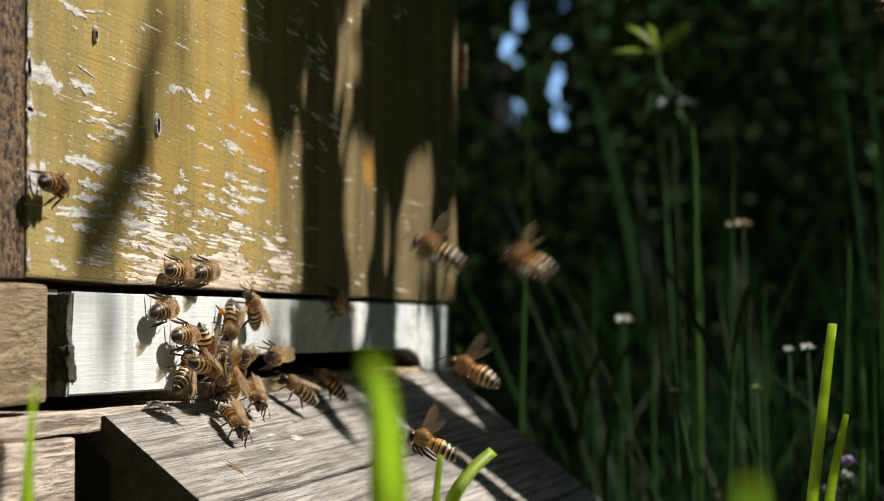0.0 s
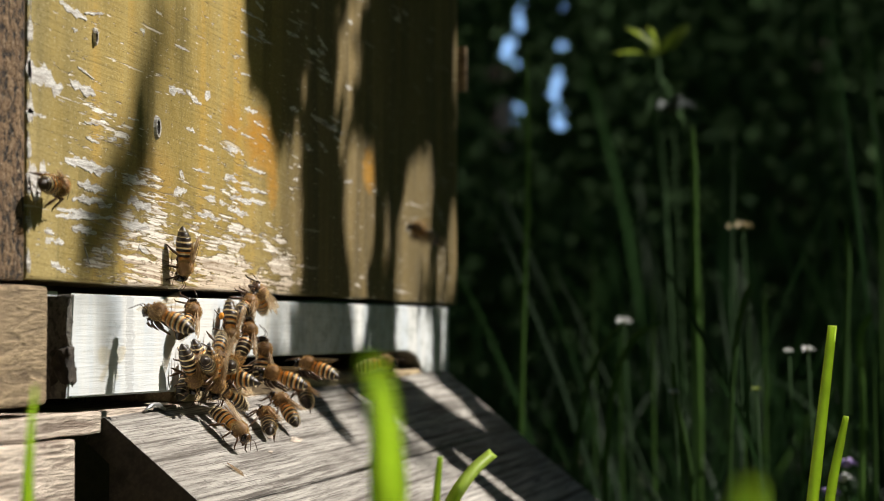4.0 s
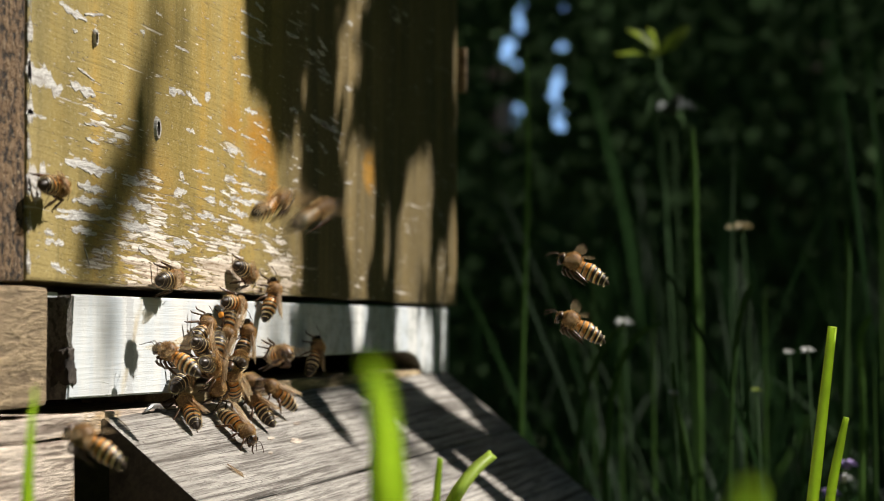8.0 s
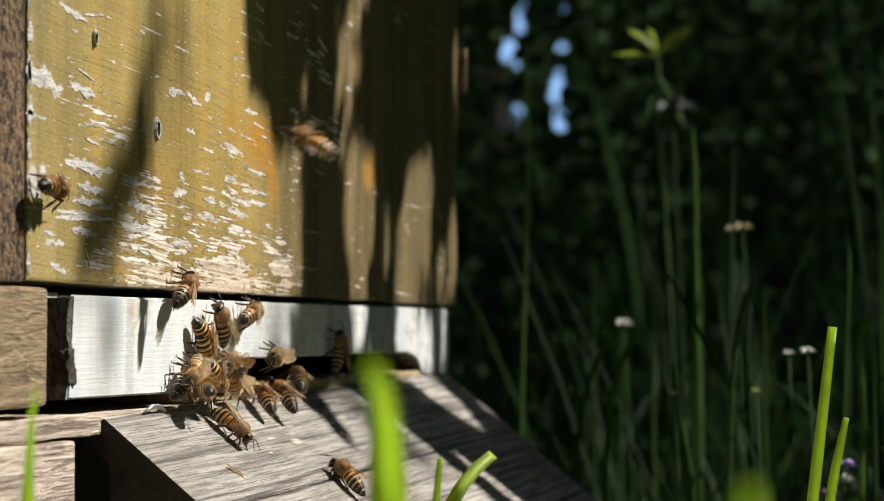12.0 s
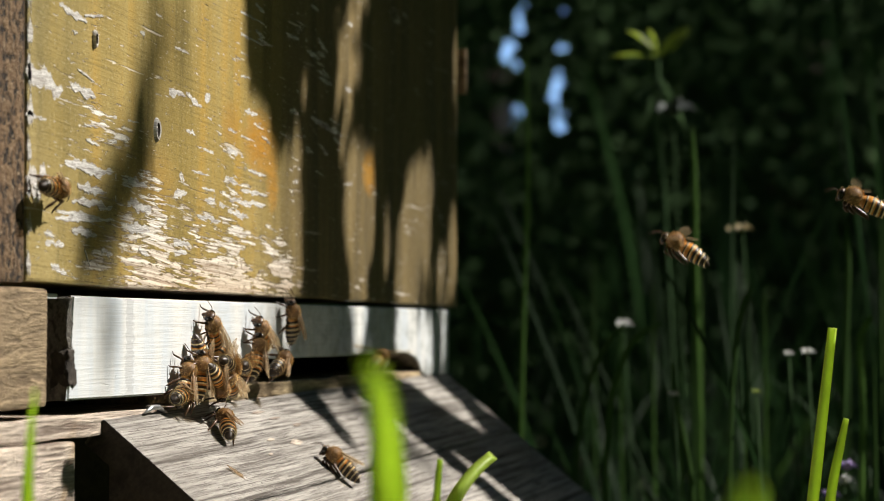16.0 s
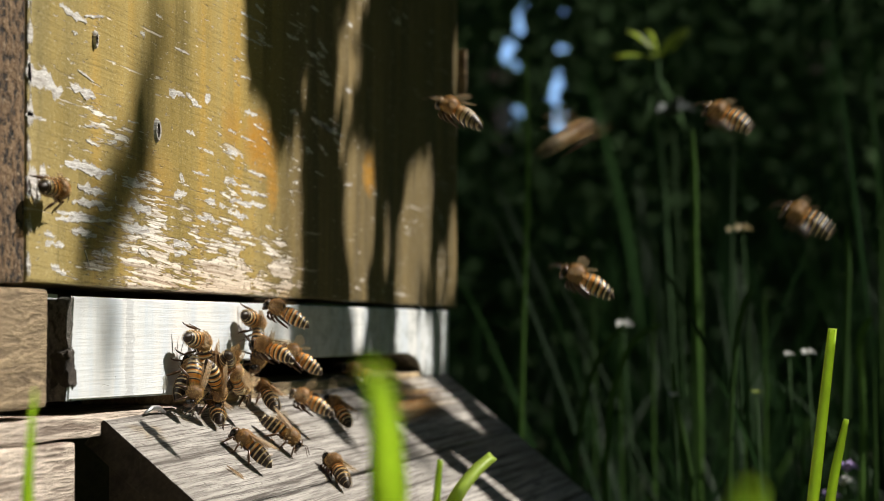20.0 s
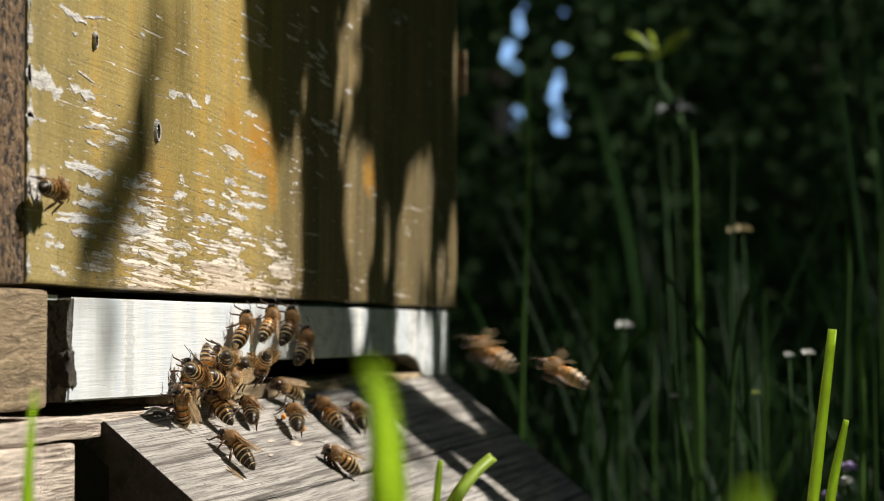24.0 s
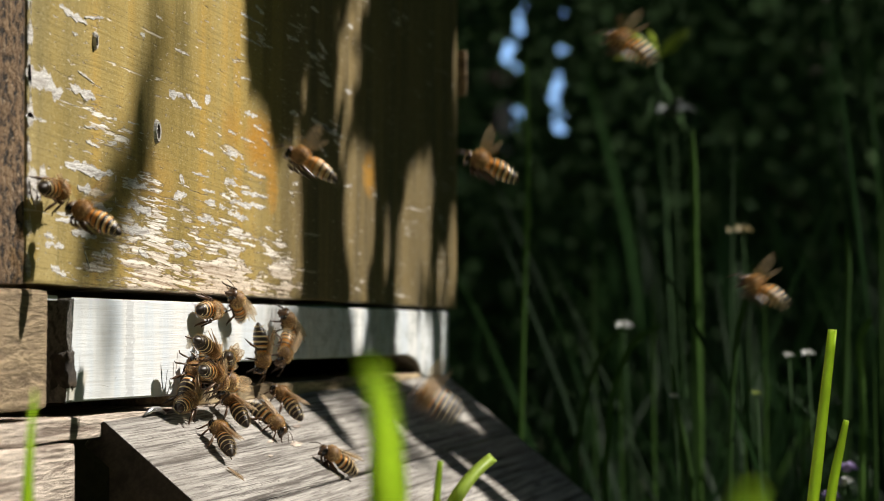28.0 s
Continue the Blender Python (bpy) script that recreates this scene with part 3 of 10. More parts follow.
def wing_mesh(name, length, width, sweep, film=None):
    """A thin wing with raised veins; the hinge is at its origin, the tip along +x."""
    bm = bmesh.new()
    edge = []
    n = 12
    for k in range(n + 1):
        t = k / n
        edge.append((length * t, width * (0.10 + 0.16 * math.sin(t * 1.9)) * (1 - t ** 6)))
    for k in range(n - 1, 0, -1):
        t = k / n
        edge.append((length * t, -width * 0.86 * math.sin(math.pi * t ** 0.75) ** 0.8 * (0.55 + 0.45 * t)))
    loop = []
    for h in (0.00001, -0.00001):
        loop.append([bm.verts.new((x * BEE, (y - sweep * (x / length) ** 2) * BEE, h + 0.0002 * math.sin(x / length * 2.2))) for x, y in edge])
    bm.faces.new(loop[0])
    bm.faces.new(loop[1][::-1])
    m = len(edge)
    for i in range(m):
        bm.faces.new((loop[0][i], loop[1][i], loop[1][(i + 1) % m], loop[0][(i + 1) % m]))
    bmesh.ops.recalc_face_normals(bm, faces=bm.faces)
    for s in (0.12, -0.18, -0.45, -0.62):
        pts = [(length * t * BEE, (width * s * math.sin(min(1, t * 1.15) * 2.2) - sweep * t * t) * BEE, 0.00002 + 0.0002 * math.sin(t * 2.2))
               for t in (0.02, 0.3, 0.6, 0.9)]
        tube(bm, pts, [0.00009, 0.00007, 0.00006, 0.00004], 4, 1)
    return mesh_of(bm, name, film or WING, film or VEIN)


def bee_meshes(tone):
    """The shared meshes of one kind of bee: tone gives the colours of the abdomen's rings, front to back."""
    got = {}
    bm = bmesh.new()
    egg(bm, (0, 2.2 * BEE, 0.2 * BEE), (2.25 * BEE, 2.2 * BEE, 2.05 * BEE), 10, 14, 1)
    rnd = random.Random(4)
    for k in range(1500):
        z = rnd.uniform(-0.8, 1)
        a = rnd.uniform(0, math.tau)
        q = math.sqrt(1 - z * z)
        nrm = Vector((q * math.cos(a), q * math.sin(a), z))
        p = Vector((nrm.x * 2.2, 2.2 + nrm.y * 2.15, 0.2 + nrm.z * 2.0)) * BEE
        side = nrm.cross(Vector((rnd.random(), rnd.random(), rnd.random()))).normalized() * 0.00004
        tip = p + (nrm + Vector((rnd.uniform(-.5, .5), rnd.uniform(-.7, .2), rnd.uniform(-.5, .5)))) * rnd.uniform(0.25, 0.55) * BEE
        bm.faces.new([bm.verts.new(p - side), bm.verts.new(p + side), bm.verts.new(tip)])
    got["thorax"] = mesh_of(bm, "thorax", FUR, SKIN)
    bm = bmesh.new()
    egg(bm, (0, 4.75 * BEE, -0.35 * BEE), (1.65 * BEE, 0.95 * BEE, 1.5 * BEE), 8, 12, 0)
    egg(bm, (0, 5.2 * BEE, -1.5 * BEE), (0.55 * BEE, 0.45 * BEE, 0.7 * BEE), 5, 8, 0)
    for k in range(110):
        a, z = rnd.uniform(0, math.tau), rnd.uniform(-0.6, 1)
        q = math.sqrt(1 - z * z)
        nrm = Vector((q * math.cos(a), q * math.sin(a), z))
        p = Vector((nrm.x * 1.6, 4.75 + nrm.y * 0.9, -0.35 + nrm.z * 1.45)) * BEE
        side = nrm.cross(Vector((0.3, 0.8, 0.5))).normalized() * 0.00006
        bm.faces.new([bm.verts.new(p - side), bm.verts.new(p + side), bm.verts.new(p + nrm * rnd.uniform(0.2, 0.5) * BEE)]).material_index = 1
    got["head"] = mesh_of(bm, "head", LEG_BROWN, FUR)
    for s in (-1, 1):
        bm = egg(bmesh.new(), (1.3 * s * BEE, 4.85 * BEE, -0.2 * BEE), (0.52 * BEE, 0.72 * BEE, 1.05 * BEE), 8, 10)
        got["eye", s] = mesh_of(bm, "eye", EYE_BLACK)
        pts = [(0.35 * s, 5.5, 0.0), (0.8 * s, 6.3, 0.55), (1.2 * s, 6.9, 0.3), (1.7 * s, 7.9, -0.5), (1.9 * s, 8.5, -1.0)]
        bm = tube(bmesh.new(), [Vector(p) * BEE for p in pts], [0.1 * BEE, 0.08 * BEE, 0.1 * BEE, 0.1 * BEE, 0.07 * BEE], 5)
        got["antenna", s] = mesh_of(bm, "antenna", LEG_BROWN)
    # abdomen: six overlapping rings
    ends = [0.5, -0.8, -2.2, -3.6, -4.9, -6.1, -7.4]

    def radius(y):
        t = (0.5 - y) / 8.05
        if t < 0.36:
            return 1.2 + 0.95 * math.sin(math.pi / 2 * max(0.0, t) / 0.36)
        return 2.15 * max(0.004, 1 - ((t - 0.36) / 0.64) ** 2) ** 0.72

    for k in range(6):
        bm = bmesh.new()
        y0, y1 = ends[k] + 0.12, ends[k + 1] - 0.1
        rings, sides = [], 16
        for j in range(6):
            y = y0 + (y1 - y0) * j / 5
            r = max(0.06, radius(y)) * (0.965 + 0.045 * j / 5)
            drop = -0.15 - 0.035 * max(0, 0.5 - y) ** 1.6
            rings.append([bm.verts.new(Vector((r * math.cos(i * math.tau / sides), y, drop + r * 0.9 * math.sin(i * math.tau / sides))) * BEE) for i in range(sides)])
        for j in range(5):
            for i in range(sides):
                f = bm.faces.new((rings[j][i], rings[j + 1][i], rings[j + 1][(i + 1) % sides], rings[j][(i + 1) % sides]))
                f.material_index, f.smooth = tone[k][j], True
        bm.faces.new(rings[0])
        bm.faces.new(rings[-1][::-1])
        bmesh.ops.recalc_face_normals(bm, faces=bm.faces)
        # fringe of pale hair at the ring's front
        for i in range(46):
            a = i * math.tau / 46
            r = radius(y0 - 0.15) * 0.985
            p = Vector((r * math.cos(a), y0 - 0.25, -0.15 - 0.035 * max(0, 0.6 - y0) ** 1.6 + r * 0.9 * math.sin(a))) * BEE
            out = Vector((math.cos(a), -1.6, math.sin(a))) * rnd.uniform(0.25, 0.42) * BEE
            s = Vector((-math.sin(a), 0, math.cos(a))) * 0.00008
            bm.faces.new([bm.verts.new(p - s), bm.verts.new(p + s), bm.verts.new(p + out)]).material_index = 2
        got["ring", k] = mesh_of(bm, "abdomen_ring", BLACK, AMBER, PALE)
    # legs, standing and hanging
    for pair, (y, foot, knee) in enumerate((((3.2), (2.9, 5.2), (2.3, 4.2)), ((2.3), (3.9, 1.6), (2.9, 2.0)), ((1.3), (3.7, -3.0), (2.7, -0.9)))):
        for s in (-1, 1):
            pts = [(0.7 * s, y, -1.1), (knee[0] * 0.6 * s, (y + knee[1]) / 2, -1.3), (knee[0] * s, knee[1], -0.7), ((knee[0] + foot[0]) / 2 * s, (knee[1] + foot[1]) / 2, -2.0),
                   (foot[0] * s, foot[1], -3.05), (foot[0] * 1.1 * s, foot[1] * 1.12 + 0.1, -3.32)]
            rad = [0.36, 0.42, 0.36, 0.5 if pair == 2 else 0.32, 0.24, 0.12]
            got["leg", pair, s] = mesh_of(tube(bmesh.new(), [Vector(p) * BEE for p in pts], [r * 0.75 * BEE for r in rad], 6), "leg", LEG_BROWN)
            tail = (0.2, -0.4, -2.6)[pair]
            pts = [(0.7 * s, y, -1.1), (1.3 * s, y + 0.3, -1.9), (1.7 * s, y + tail * 0.4, -2.5), (1.5 * s, y + tail * 0.9 - 0.6, -3.0), (1.3 * s, y + tail - 1.4, -3.3)]
            got["hanging", pair, s] = mesh_of(tube(bmesh.new(), [Vector(p) * BEE for p in pts], [r * BEE for r in (0.36, 0.42, 0.4, 0.3, 0.14)], 6), "leg", LEG_BROWN)
    return got


WINGS = {"forewing": wing_mesh("forewing", 9.0, 3.1, 0.5), "hindwing": wing_mesh("hindwing", 6.3, 2.1, 0.3)}
FLIGHT_WINGS = {"forewing": wing_mesh("forewing", 9.0, 3.1, 0.5, BEATEN), "hindwing": wing_mesh("hindwing", 6.3, 2.1, 0.3, BEATEN)}
# 0 black, 1 amber, 2 pale hair
GOLD = bee_meshes([[1, 1, 1, 1, 0], [2, 1, 1, 1, 0], [2, 2, 1, 0, 0], [2, 2, 1, 0, 0], [2, 2, 0, 0, 0], [0, 0, 0, 0, 0]])
STRIPED = bee_meshes([[1, 1, 1, 0, 0], [2, 2, 1, 0, 0], [2, 2, 0, 0, 0], [2, 2, 0, 0, 0], [2, 0, 0, 0, 0], [0, 0, 0, 0, 0]])
FOLDED = {("forewing", 1): (0.9, 2.6, 1.6, 5, -10, -85), ("hindwing", 1): (0.8, 1.6, 1.4, 4, -6, -77)}
SPREAD = {("forewing", 1): (1.0, 2.7, 1.5, 0, -24, 4), ("hindwing", 1): (1.0, 1.6, 1.4, 0, -20, -24)}


def bee(kind, flying, label, group, pollen=False):
    """A honeybee, its head along +y; returns the thing."""
    ob = thing("honeybee", label, "bee", group=group)
    thorax = part("thorax", kind["thorax"], None, ob)
    head = part("head", kind["head"], None, ob)
    for s in (-1, 1):
        part("eye", kind["eye", s], None, head)
        part("antenna", kind["antenna", s], None, head)
    for k in range(6):
        part("abdomen_ring", kind["ring", k], None, ob)
    for pair in range(3):
        for s in (-1, 1):
            leg = part("leg", kind["hanging" if flying else "leg", pair, s], None, ob)
            if pollen and pair == 2:
                at = (1.6 * s, 0.0, -3.0) if flying else (3.2 * s, -1.9, -1.6)
                part("pollen_load", egg(bmesh.new(), Vector(at) * BEE, (0.7 * BEE, 1.0 * BEE, 0.7 * BEE), 6, 8), POLLEN, leg, "orange pollen load")
    for which in ("forewing", "hindwing"):
        for s in (-1, 1):
            w = part(which, PAIRS[flying][s][which], None, ob)
            w.matrix_basis = wing_at(which, s, flying)
    return ob


def mirrored(me):
    out = me.copy()
    for v in out.vertices:
        v.co.x = -v.co.x
    out.flip_normals()
    return out


PAIRS = {fly: {1: kinds, -1: {k: mirrored(v) for k, v in kinds.items()}} for fly, kinds in ((False, WINGS), (True, FLIGHT_WINGS))}


def wing_at(which, side, spread, lift=0.0):
    """The pose of a wing on its bee; lift: degrees by which it is beaten upwards."""
    x, y, z, rx, ry, rz = (SPREAD if spread else FOLDED)[which, 1]
    return pose(side * x * BEE, y * BEE, z * BEE, 0, 0, side * rz) @ pose(0, 0, 0, rx, side * (ry - lift), 0)


small_finds()


# ---------- foreground grass ----------
def blade_mesh(points, widths, face=Vector((0, -1, 0)), fold=0.25, cut_tip=False):
    """A grass blade: a creased strip with thickness along bent points."""
    bm = bmesh.new()
    rows = []
    n = len(points)
    for i, p in enumerate(points):
        p = Vector(p)
        d = (Vector(points[min(i + 1, n - 1)]) - Vector(points[max(i - 1, 0)])).normalized()
        s = d.cross(face).normalized()
        f = s.cross(d)
        w = widths[i] / 2
        rows.append([bm.verts.new(p + s * w + f * w * fold), bm.verts.new(p - f * w * fold * 0.4), bm.verts.new(p - s * w + f * w * fold),
                     bm.verts.new(p + f * w * 0.12)])
    for a, b in zip(rows, rows[1:]):
        for k in range(4):
            bm.faces.new((a[k], a[(k + 1) % 4], b[(k + 1) % 4], b[k])).smooth = True
    bm.faces.new(rows[0][::-1])
    bm.faces.new(rows[-1])
    bmesh.ops.recalc_face_normals(bm, faces=bm.faces)
    return bm


def near_grass(label, pts, widths, group="grass blades before the hive", face=(0, -1, 0)):
    n = len(pts)
    path = [(Vector(pts[0]).lerp(Vector(pts[1]), k / 4), k / 4) for k in range(4)]
    for i in range(1, n - 1):
        path += [(Vector(pts[i]).lerp(Vector(pts[i + 1]), k / 5), i + k / 5) for k in range(5)]
    path.append((Vector(pts[-1]), n - 1))
    pos = [p for p, s in path]
    for k in range(3):
        pos = [pos[0]] + [(pos[i - 1] + pos[i] * 2 + pos[i + 1]) / 4 for i in range(1, len(pos) - 1)] + [pos[-1]]
    w = [np.interp(s, range(n), widths) for p, s in path]
    ob = part("grass_blade", blade_mesh(pos, w, Vector(face)), GRASS_NEAR)
    return tagged(ob, label, "grass", group)


near_grass('broad fresh green grass blade, out of focus', [(0.1256, -0.1942, -0.38), (0.1256, -0.1942, -0.009), (0.1287, -0.2061, -0.0026), (0.1364, -0.237, 0.0035), (0.1473, -0.2812, 0.0089), (0.1566, -0.3191, 0.0122), (0.1651, -0.3541, 0.0145)], [0.0056, 0.0056, 0.0055, 0.0045, 0.0037, 0.0029, 0.0019], face=(0, -1, -0.6))
near_grass('narrow green grass blade, out of focus', [(0.051, -0.1496, -0.38), (0.051, -0.1496, -0.019), (0.0553, -0.1592, -0.0089), (0.0675, -0.1875, 0.0017), (0.0797, -0.2157, 0.0085)], [0.003, 0.0026, 0.0025, 0.002, 0.001])
near_grass('cut green grass blade', [(0.0876, 0.003, -0.38), (0.0876, 0.003, -0.0267), (0.0914, 0.0036, -0.0194), (0.0941, 0.0093, -0.0149), (0.0967, 0.0149, -0.0121)], [0.004, 0.0032, 0.0031, 0.0029, 0.0026])
near_grass('thin cut grass stem', [(0.0951, -0.0364, -0.38), (0.0951, -0.0364, -0.0241), (0.0957, -0.0365, -0.017), (0.0964, -0.0366, -0.0102)], [0.0022, 0.0019, 0.0016, 0.0012])
near_grass('tall cut green grass stem', [(0.1647, 0.0623, -0.38), (0.1647, 0.0623, -0.0346), (0.1662, 0.0622, -0.021), (0.1683, 0.0621, -0.0032), (0.1707, 0.0621, 0.0173)], [0.003, 0.0031, 0.0029, 0.0026, 0.0022])
near_grass('short cut green grass stem', [(0.1684, 0.0632, -0.38), (0.1684, 0.0632, -0.0346), (0.1706, 0.0632, -0.0196), (0.1723, 0.0633, -0.0114), (0.1738, 0.0635, -0.0046)], [0.0026, 0.0025, 0.0024, 0.0021, 0.0014])
near_grass('yellow-green grass tip, far out of focus', [(0.1968, -0.3731, -0.38), (0.1968, -0.3731, 0.001), (0.1968, -0.3732, 0.0048), (0.1967, -0.3733, 0.0063)], [0.0022, 0.0022, 0.0018, 0.0012])


# ---------- the meadow and the woods behind ----------
FWD = Vector((-math.sin(radians(13.12)), math.cos(radians(13.12)), 0))
SIDE = Vector((math.cos(radians(13.12)), math.sin(radians(13.12)), 0))


def away(depth, across, z):
    """A place by its distance down the view line, across it, and height."""
    return Vector((EYE[0], EYE[1], 0)) + FWD * depth + SIDE * across + Vector((0, 0, z))


class Heap:
    """Many small faces gathered into one mesh."""

    def __init__(self):
        self.v, self.f = [], []

    def strip(self, pts, widths, face):
        base = len(self.v)
        n = len(pts)
        for i, p in enumerate(pts):
            d = (pts[min(i + 1, n - 1)] - pts[max(i - 1, 0)])
            s = d.cross(face).normalized() * widths[i] / 2
            self.v += [p - s, p + face * widths[i] * 0.18, p + s]
        for i in range(n - 1):
            a, b = base + 3 * i, base + 3 * i + 3
            self.f += [(a, a + 1, b + 1, b), (a + 1, a + 2, b + 2, b + 1)]

    def leaf(self, p, d, nrm, length, width):
        """A pointed leaf, creased along its middle."""
        s = d.cross(nrm).normalized() * width / 2
        b = len(self.v)
        up = nrm * width * 0.2
        self.v += [p, p + d * length * 0.3 + s + up, p + d * length * 0.7 + s * 0.7 + up, p + d * length - nrm * width * 0.3,
                   p + d * length * 0.7 - s * 0.7 + up, p + d * length * 0.3 - s + up, p + d * length * 0.5]
        self.f += [(b, b + 1, b + 2, b + 6), (b + 6, b + 2, b + 3), (b, b + 6, b + 4, b + 5), (b + 6, b + 3, b + 4)]

    def mesh(self, name, mat):
        me = bpy.data.meshes.new(name)
        me.from_pydata([tuple(v) for v in self.v], [], self.f)
        me.materials.append(mat)
        return me


def turn(rnd):
    while True:
        v = Vector((rnd.uniform(-1, 1), rnd.uniform(-1, 1), rnd.uniform(-1, 1)))
        if 0.05 < v.length < 1:
            return v.normalized()


# grass that stands out, by slopes across and up from the eye
ARCS = (([(0.073, 0.002), (0.066, -0.007), (0.059, -0.02), (0.055, -0.041), (0.052, -0.073)], 0.96, 0.0022), ([(0.089, 0.002), (0.079, -0.002), (0.072, -0.014), (0.067, -0.032), (0.065, -0.073)], 1.0, 0.0026), ([(0.093, -0.014), (0.093, -0.027), (0.098, -0.045), (0.102, -0.073)], 0.95, 0.002), ([(0.125, 0.017), (0.121, 0.009), (0.117, -0.014), (0.115, -0.073)], 0.95, 0.0028), ([(0.163, 0.041), (0.164, 0.025), (0.163, 0.005), (0.16, -0.073)], 1.0, 0.003), ([(0.173, 0.005), (0.167, -0.005), (0.17, -0.027), (0.168, -0.073)], 0.95, 0.0034), ([(0.101, 0.081), (0.102, 0.057), (0.102, 0.03), (0.104, -0.073)], 1.15, 0.0036), ([(0.034, 0.111), (0.035, 0.064), (0.033, 0.014), (0.031, -0.073)], 1.2, 0.0028))
BLADES = ((0.101, 0.081, 1.25, 0.0041, 0.004), (0.163, 0.042, 1.2, -0.0057, 0.005), (0.177, 0.057, 1.3, -0.0045, 0.004), (0.123, 0.014, 1.1, 0.0068, 0.004), (0.13, 0.018, 1.2, -0.0034, 0.004), (0.061, 0.034, 1.4, 0.0023, 0.0045), (0.096, -0.01, 1.1, -0.0057, 0.003), (0.101, -0.016, 1.2, 0.0045, 0.004), (0.127, -0.034, 1.0, -0.0023, 0.006), (0.122, -0.041, 1.0, 0.0027, 0.005), (0.117, -0.014, 1.2, -0.0045, 0.004), (0.104, 0.032, 1.5, 0.0011, 0.005), (0.158, 0.105, 1.8, 0.0068, 0.005), (0.072, 0.014, 1.3, 0.0136, 0.003), (0.085, 0.018, 1.3, 0.0182, 0.003), (0.145, -0.014, 1.1, -0.0023, 0.003), (0.17, 0.005, 1.1, 0.0032, 0.005), (0.174, -0.007, 1.0, -0.0032, 0.004))


def meadow():
    rnd = random.Random(12)
    heap, bright = Heap(), Heap()
    for k in range(720):
        d = 1.0 + 1.7 * rnd.random() ** 1.2
        a = rnd.uniform(-0.02, 0.30) * d
        root = away(d, a, GROUND_Z - 0.02)
        if root.x < 0.12 and root.y < 0.5:
            continue
        if a / d < 0.09 and rnd.random() < (0.85 if a / d < 0.05 else 0.6):
            continue
        tall = 0.40 + 0.055 * (d - 1) + rnd.gauss(0, 0.075) + (0.12 * rnd.random() if k % 12 == 0 else 0)
        lean = Vector((max(-1.2, min(1.2, rnd.gauss(0, 0.8))), max(-0.35, min(1.2, rnd.gauss(0.2, 0.7))), 0)) * 0.11
        droop = rnd.random() ** 3 * 0.6
        pts = [root + Vector((0, 0, tall * t * (1 - droop * t * t))) + lean * (t ** 2) * (1 + 4 * droop) for t in (0, 0.3, 0.5, 0.65, 0.78, 0.9, 1)]
        w = rnd.uniform(0.0014, 0.0040) * (0.8 + 0.35 * d)
        face = turn(rnd)
        face.z *= 0.2
        # some blades to the right take the brighter tone, as if sunlit
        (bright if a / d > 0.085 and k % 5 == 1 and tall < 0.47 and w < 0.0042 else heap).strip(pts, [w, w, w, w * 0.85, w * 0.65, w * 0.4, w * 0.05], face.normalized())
    # broad reeds further back, higher than the grass
    for k in range(30):
        d = rnd.uniform(2.3, 4.4)
        a = rnd.uniform(0.066, 0.20) * d
        root = away(d, a, GROUND_Z - 0.02)
        tall = 0.40 + rnd.uniform(0.02, 0.135) * d
        lean = Vector((rnd.gauss(0, 0.09), rnd.gauss(0, 0.09), 0))
        droop = rnd.random() ** 2 * 0.5
        pts = [root + Vector((0, 0, tall * t * (1 - droop * t * t))) + lean * (t ** 2) * (1 + 2 * droop) for t in (0, 0.3, 0.5, 0.65, 0.78, 0.9, 1)]
        w = rnd.uniform(0.005, 0.011) * d / 2
        face = (turn(rnd) - FWD).normalized()
        heap.strip(pts, [w, w, w, w * 0.85, w * 0.65, w * 0.4, w * 0.05], face)
    # blades that stand out: (place across and up at the tip, depth, lean, width)
    for x, y, d, lx, w in BLADES:
        tip = away(d, x * d, EYE[2] + y * d)
        root = away(d, (x + lx) * d, GROUND_Z)
        pts = [root.lerp(tip, t) + (Vector((0, 0, 1)) * (1 - t) * t * abs(lx) * 1.76 - SIDE * lx * 0.44 * math.sin(t * math.pi)) for t in (0, 0.25, 0.5, 0.65, 0.8, 0.9, 1)]
        bright.strip(pts, [w, w, w, w * 0.9, w * 0.75, w * 0.5, w * 0.1], (SUN_TO - FWD * 1.5 + turn(rnd) * 0.3).normalized())
    for places, d, w in ARCS:
        pts = [away(d, x * d, EYE[2] + y * d) for x, y in places]
        pts.append(Vector((pts[-1].x, pts[-1].y, GROUND_Z)))
        for k in range(2):
            pts = [pts[0]] + [pts[i // 2].lerp(pts[i // 2 + 1], 0.25 + 0.5 * (i % 2)) for i in range(2 * len(pts) - 2)] + [pts[-1]]
        n = len(pts)
        bright.strip(pts, [w * min(1, 0.25 + 4 * k / n) for k in range(n)], (SUN_TO - FWD * 1.5 + turn(rnd) * 0.3).normalized())
    tagged(part("tall_grass", bright.mesh("tall_grass", GRASS_TALL), None), "taller grass blades, broken sunlight put into a brighter green", "grass", kind="stuff")
    # short turf over the clearing
    turf = Heap()
    for k in range(16000):
        r, c = 4.5 * rnd.random() ** 0.6, rnd.uniform(0, math.tau)
        root = Vector((r * math.cos(c), r * math.sin(c) + 0.5, GROUND_Z - 0.01))
        if -0.55 < root.x < 0.12 and -0.12 < root.y < 0.45:
            continue
        tall = rnd.uniform(0.08, 0.2)
        lean = Vector((rnd.gauss(0, 0.05), rnd.gauss(0, 0.05), tall))
        turf.strip([root, root + lean * 0.6, root + lean + Vector((lean.x, lean.y, -0.02))], [0.006, 0.005, 0.001], turn(rnd))
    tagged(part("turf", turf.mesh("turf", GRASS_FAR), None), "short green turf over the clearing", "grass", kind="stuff")
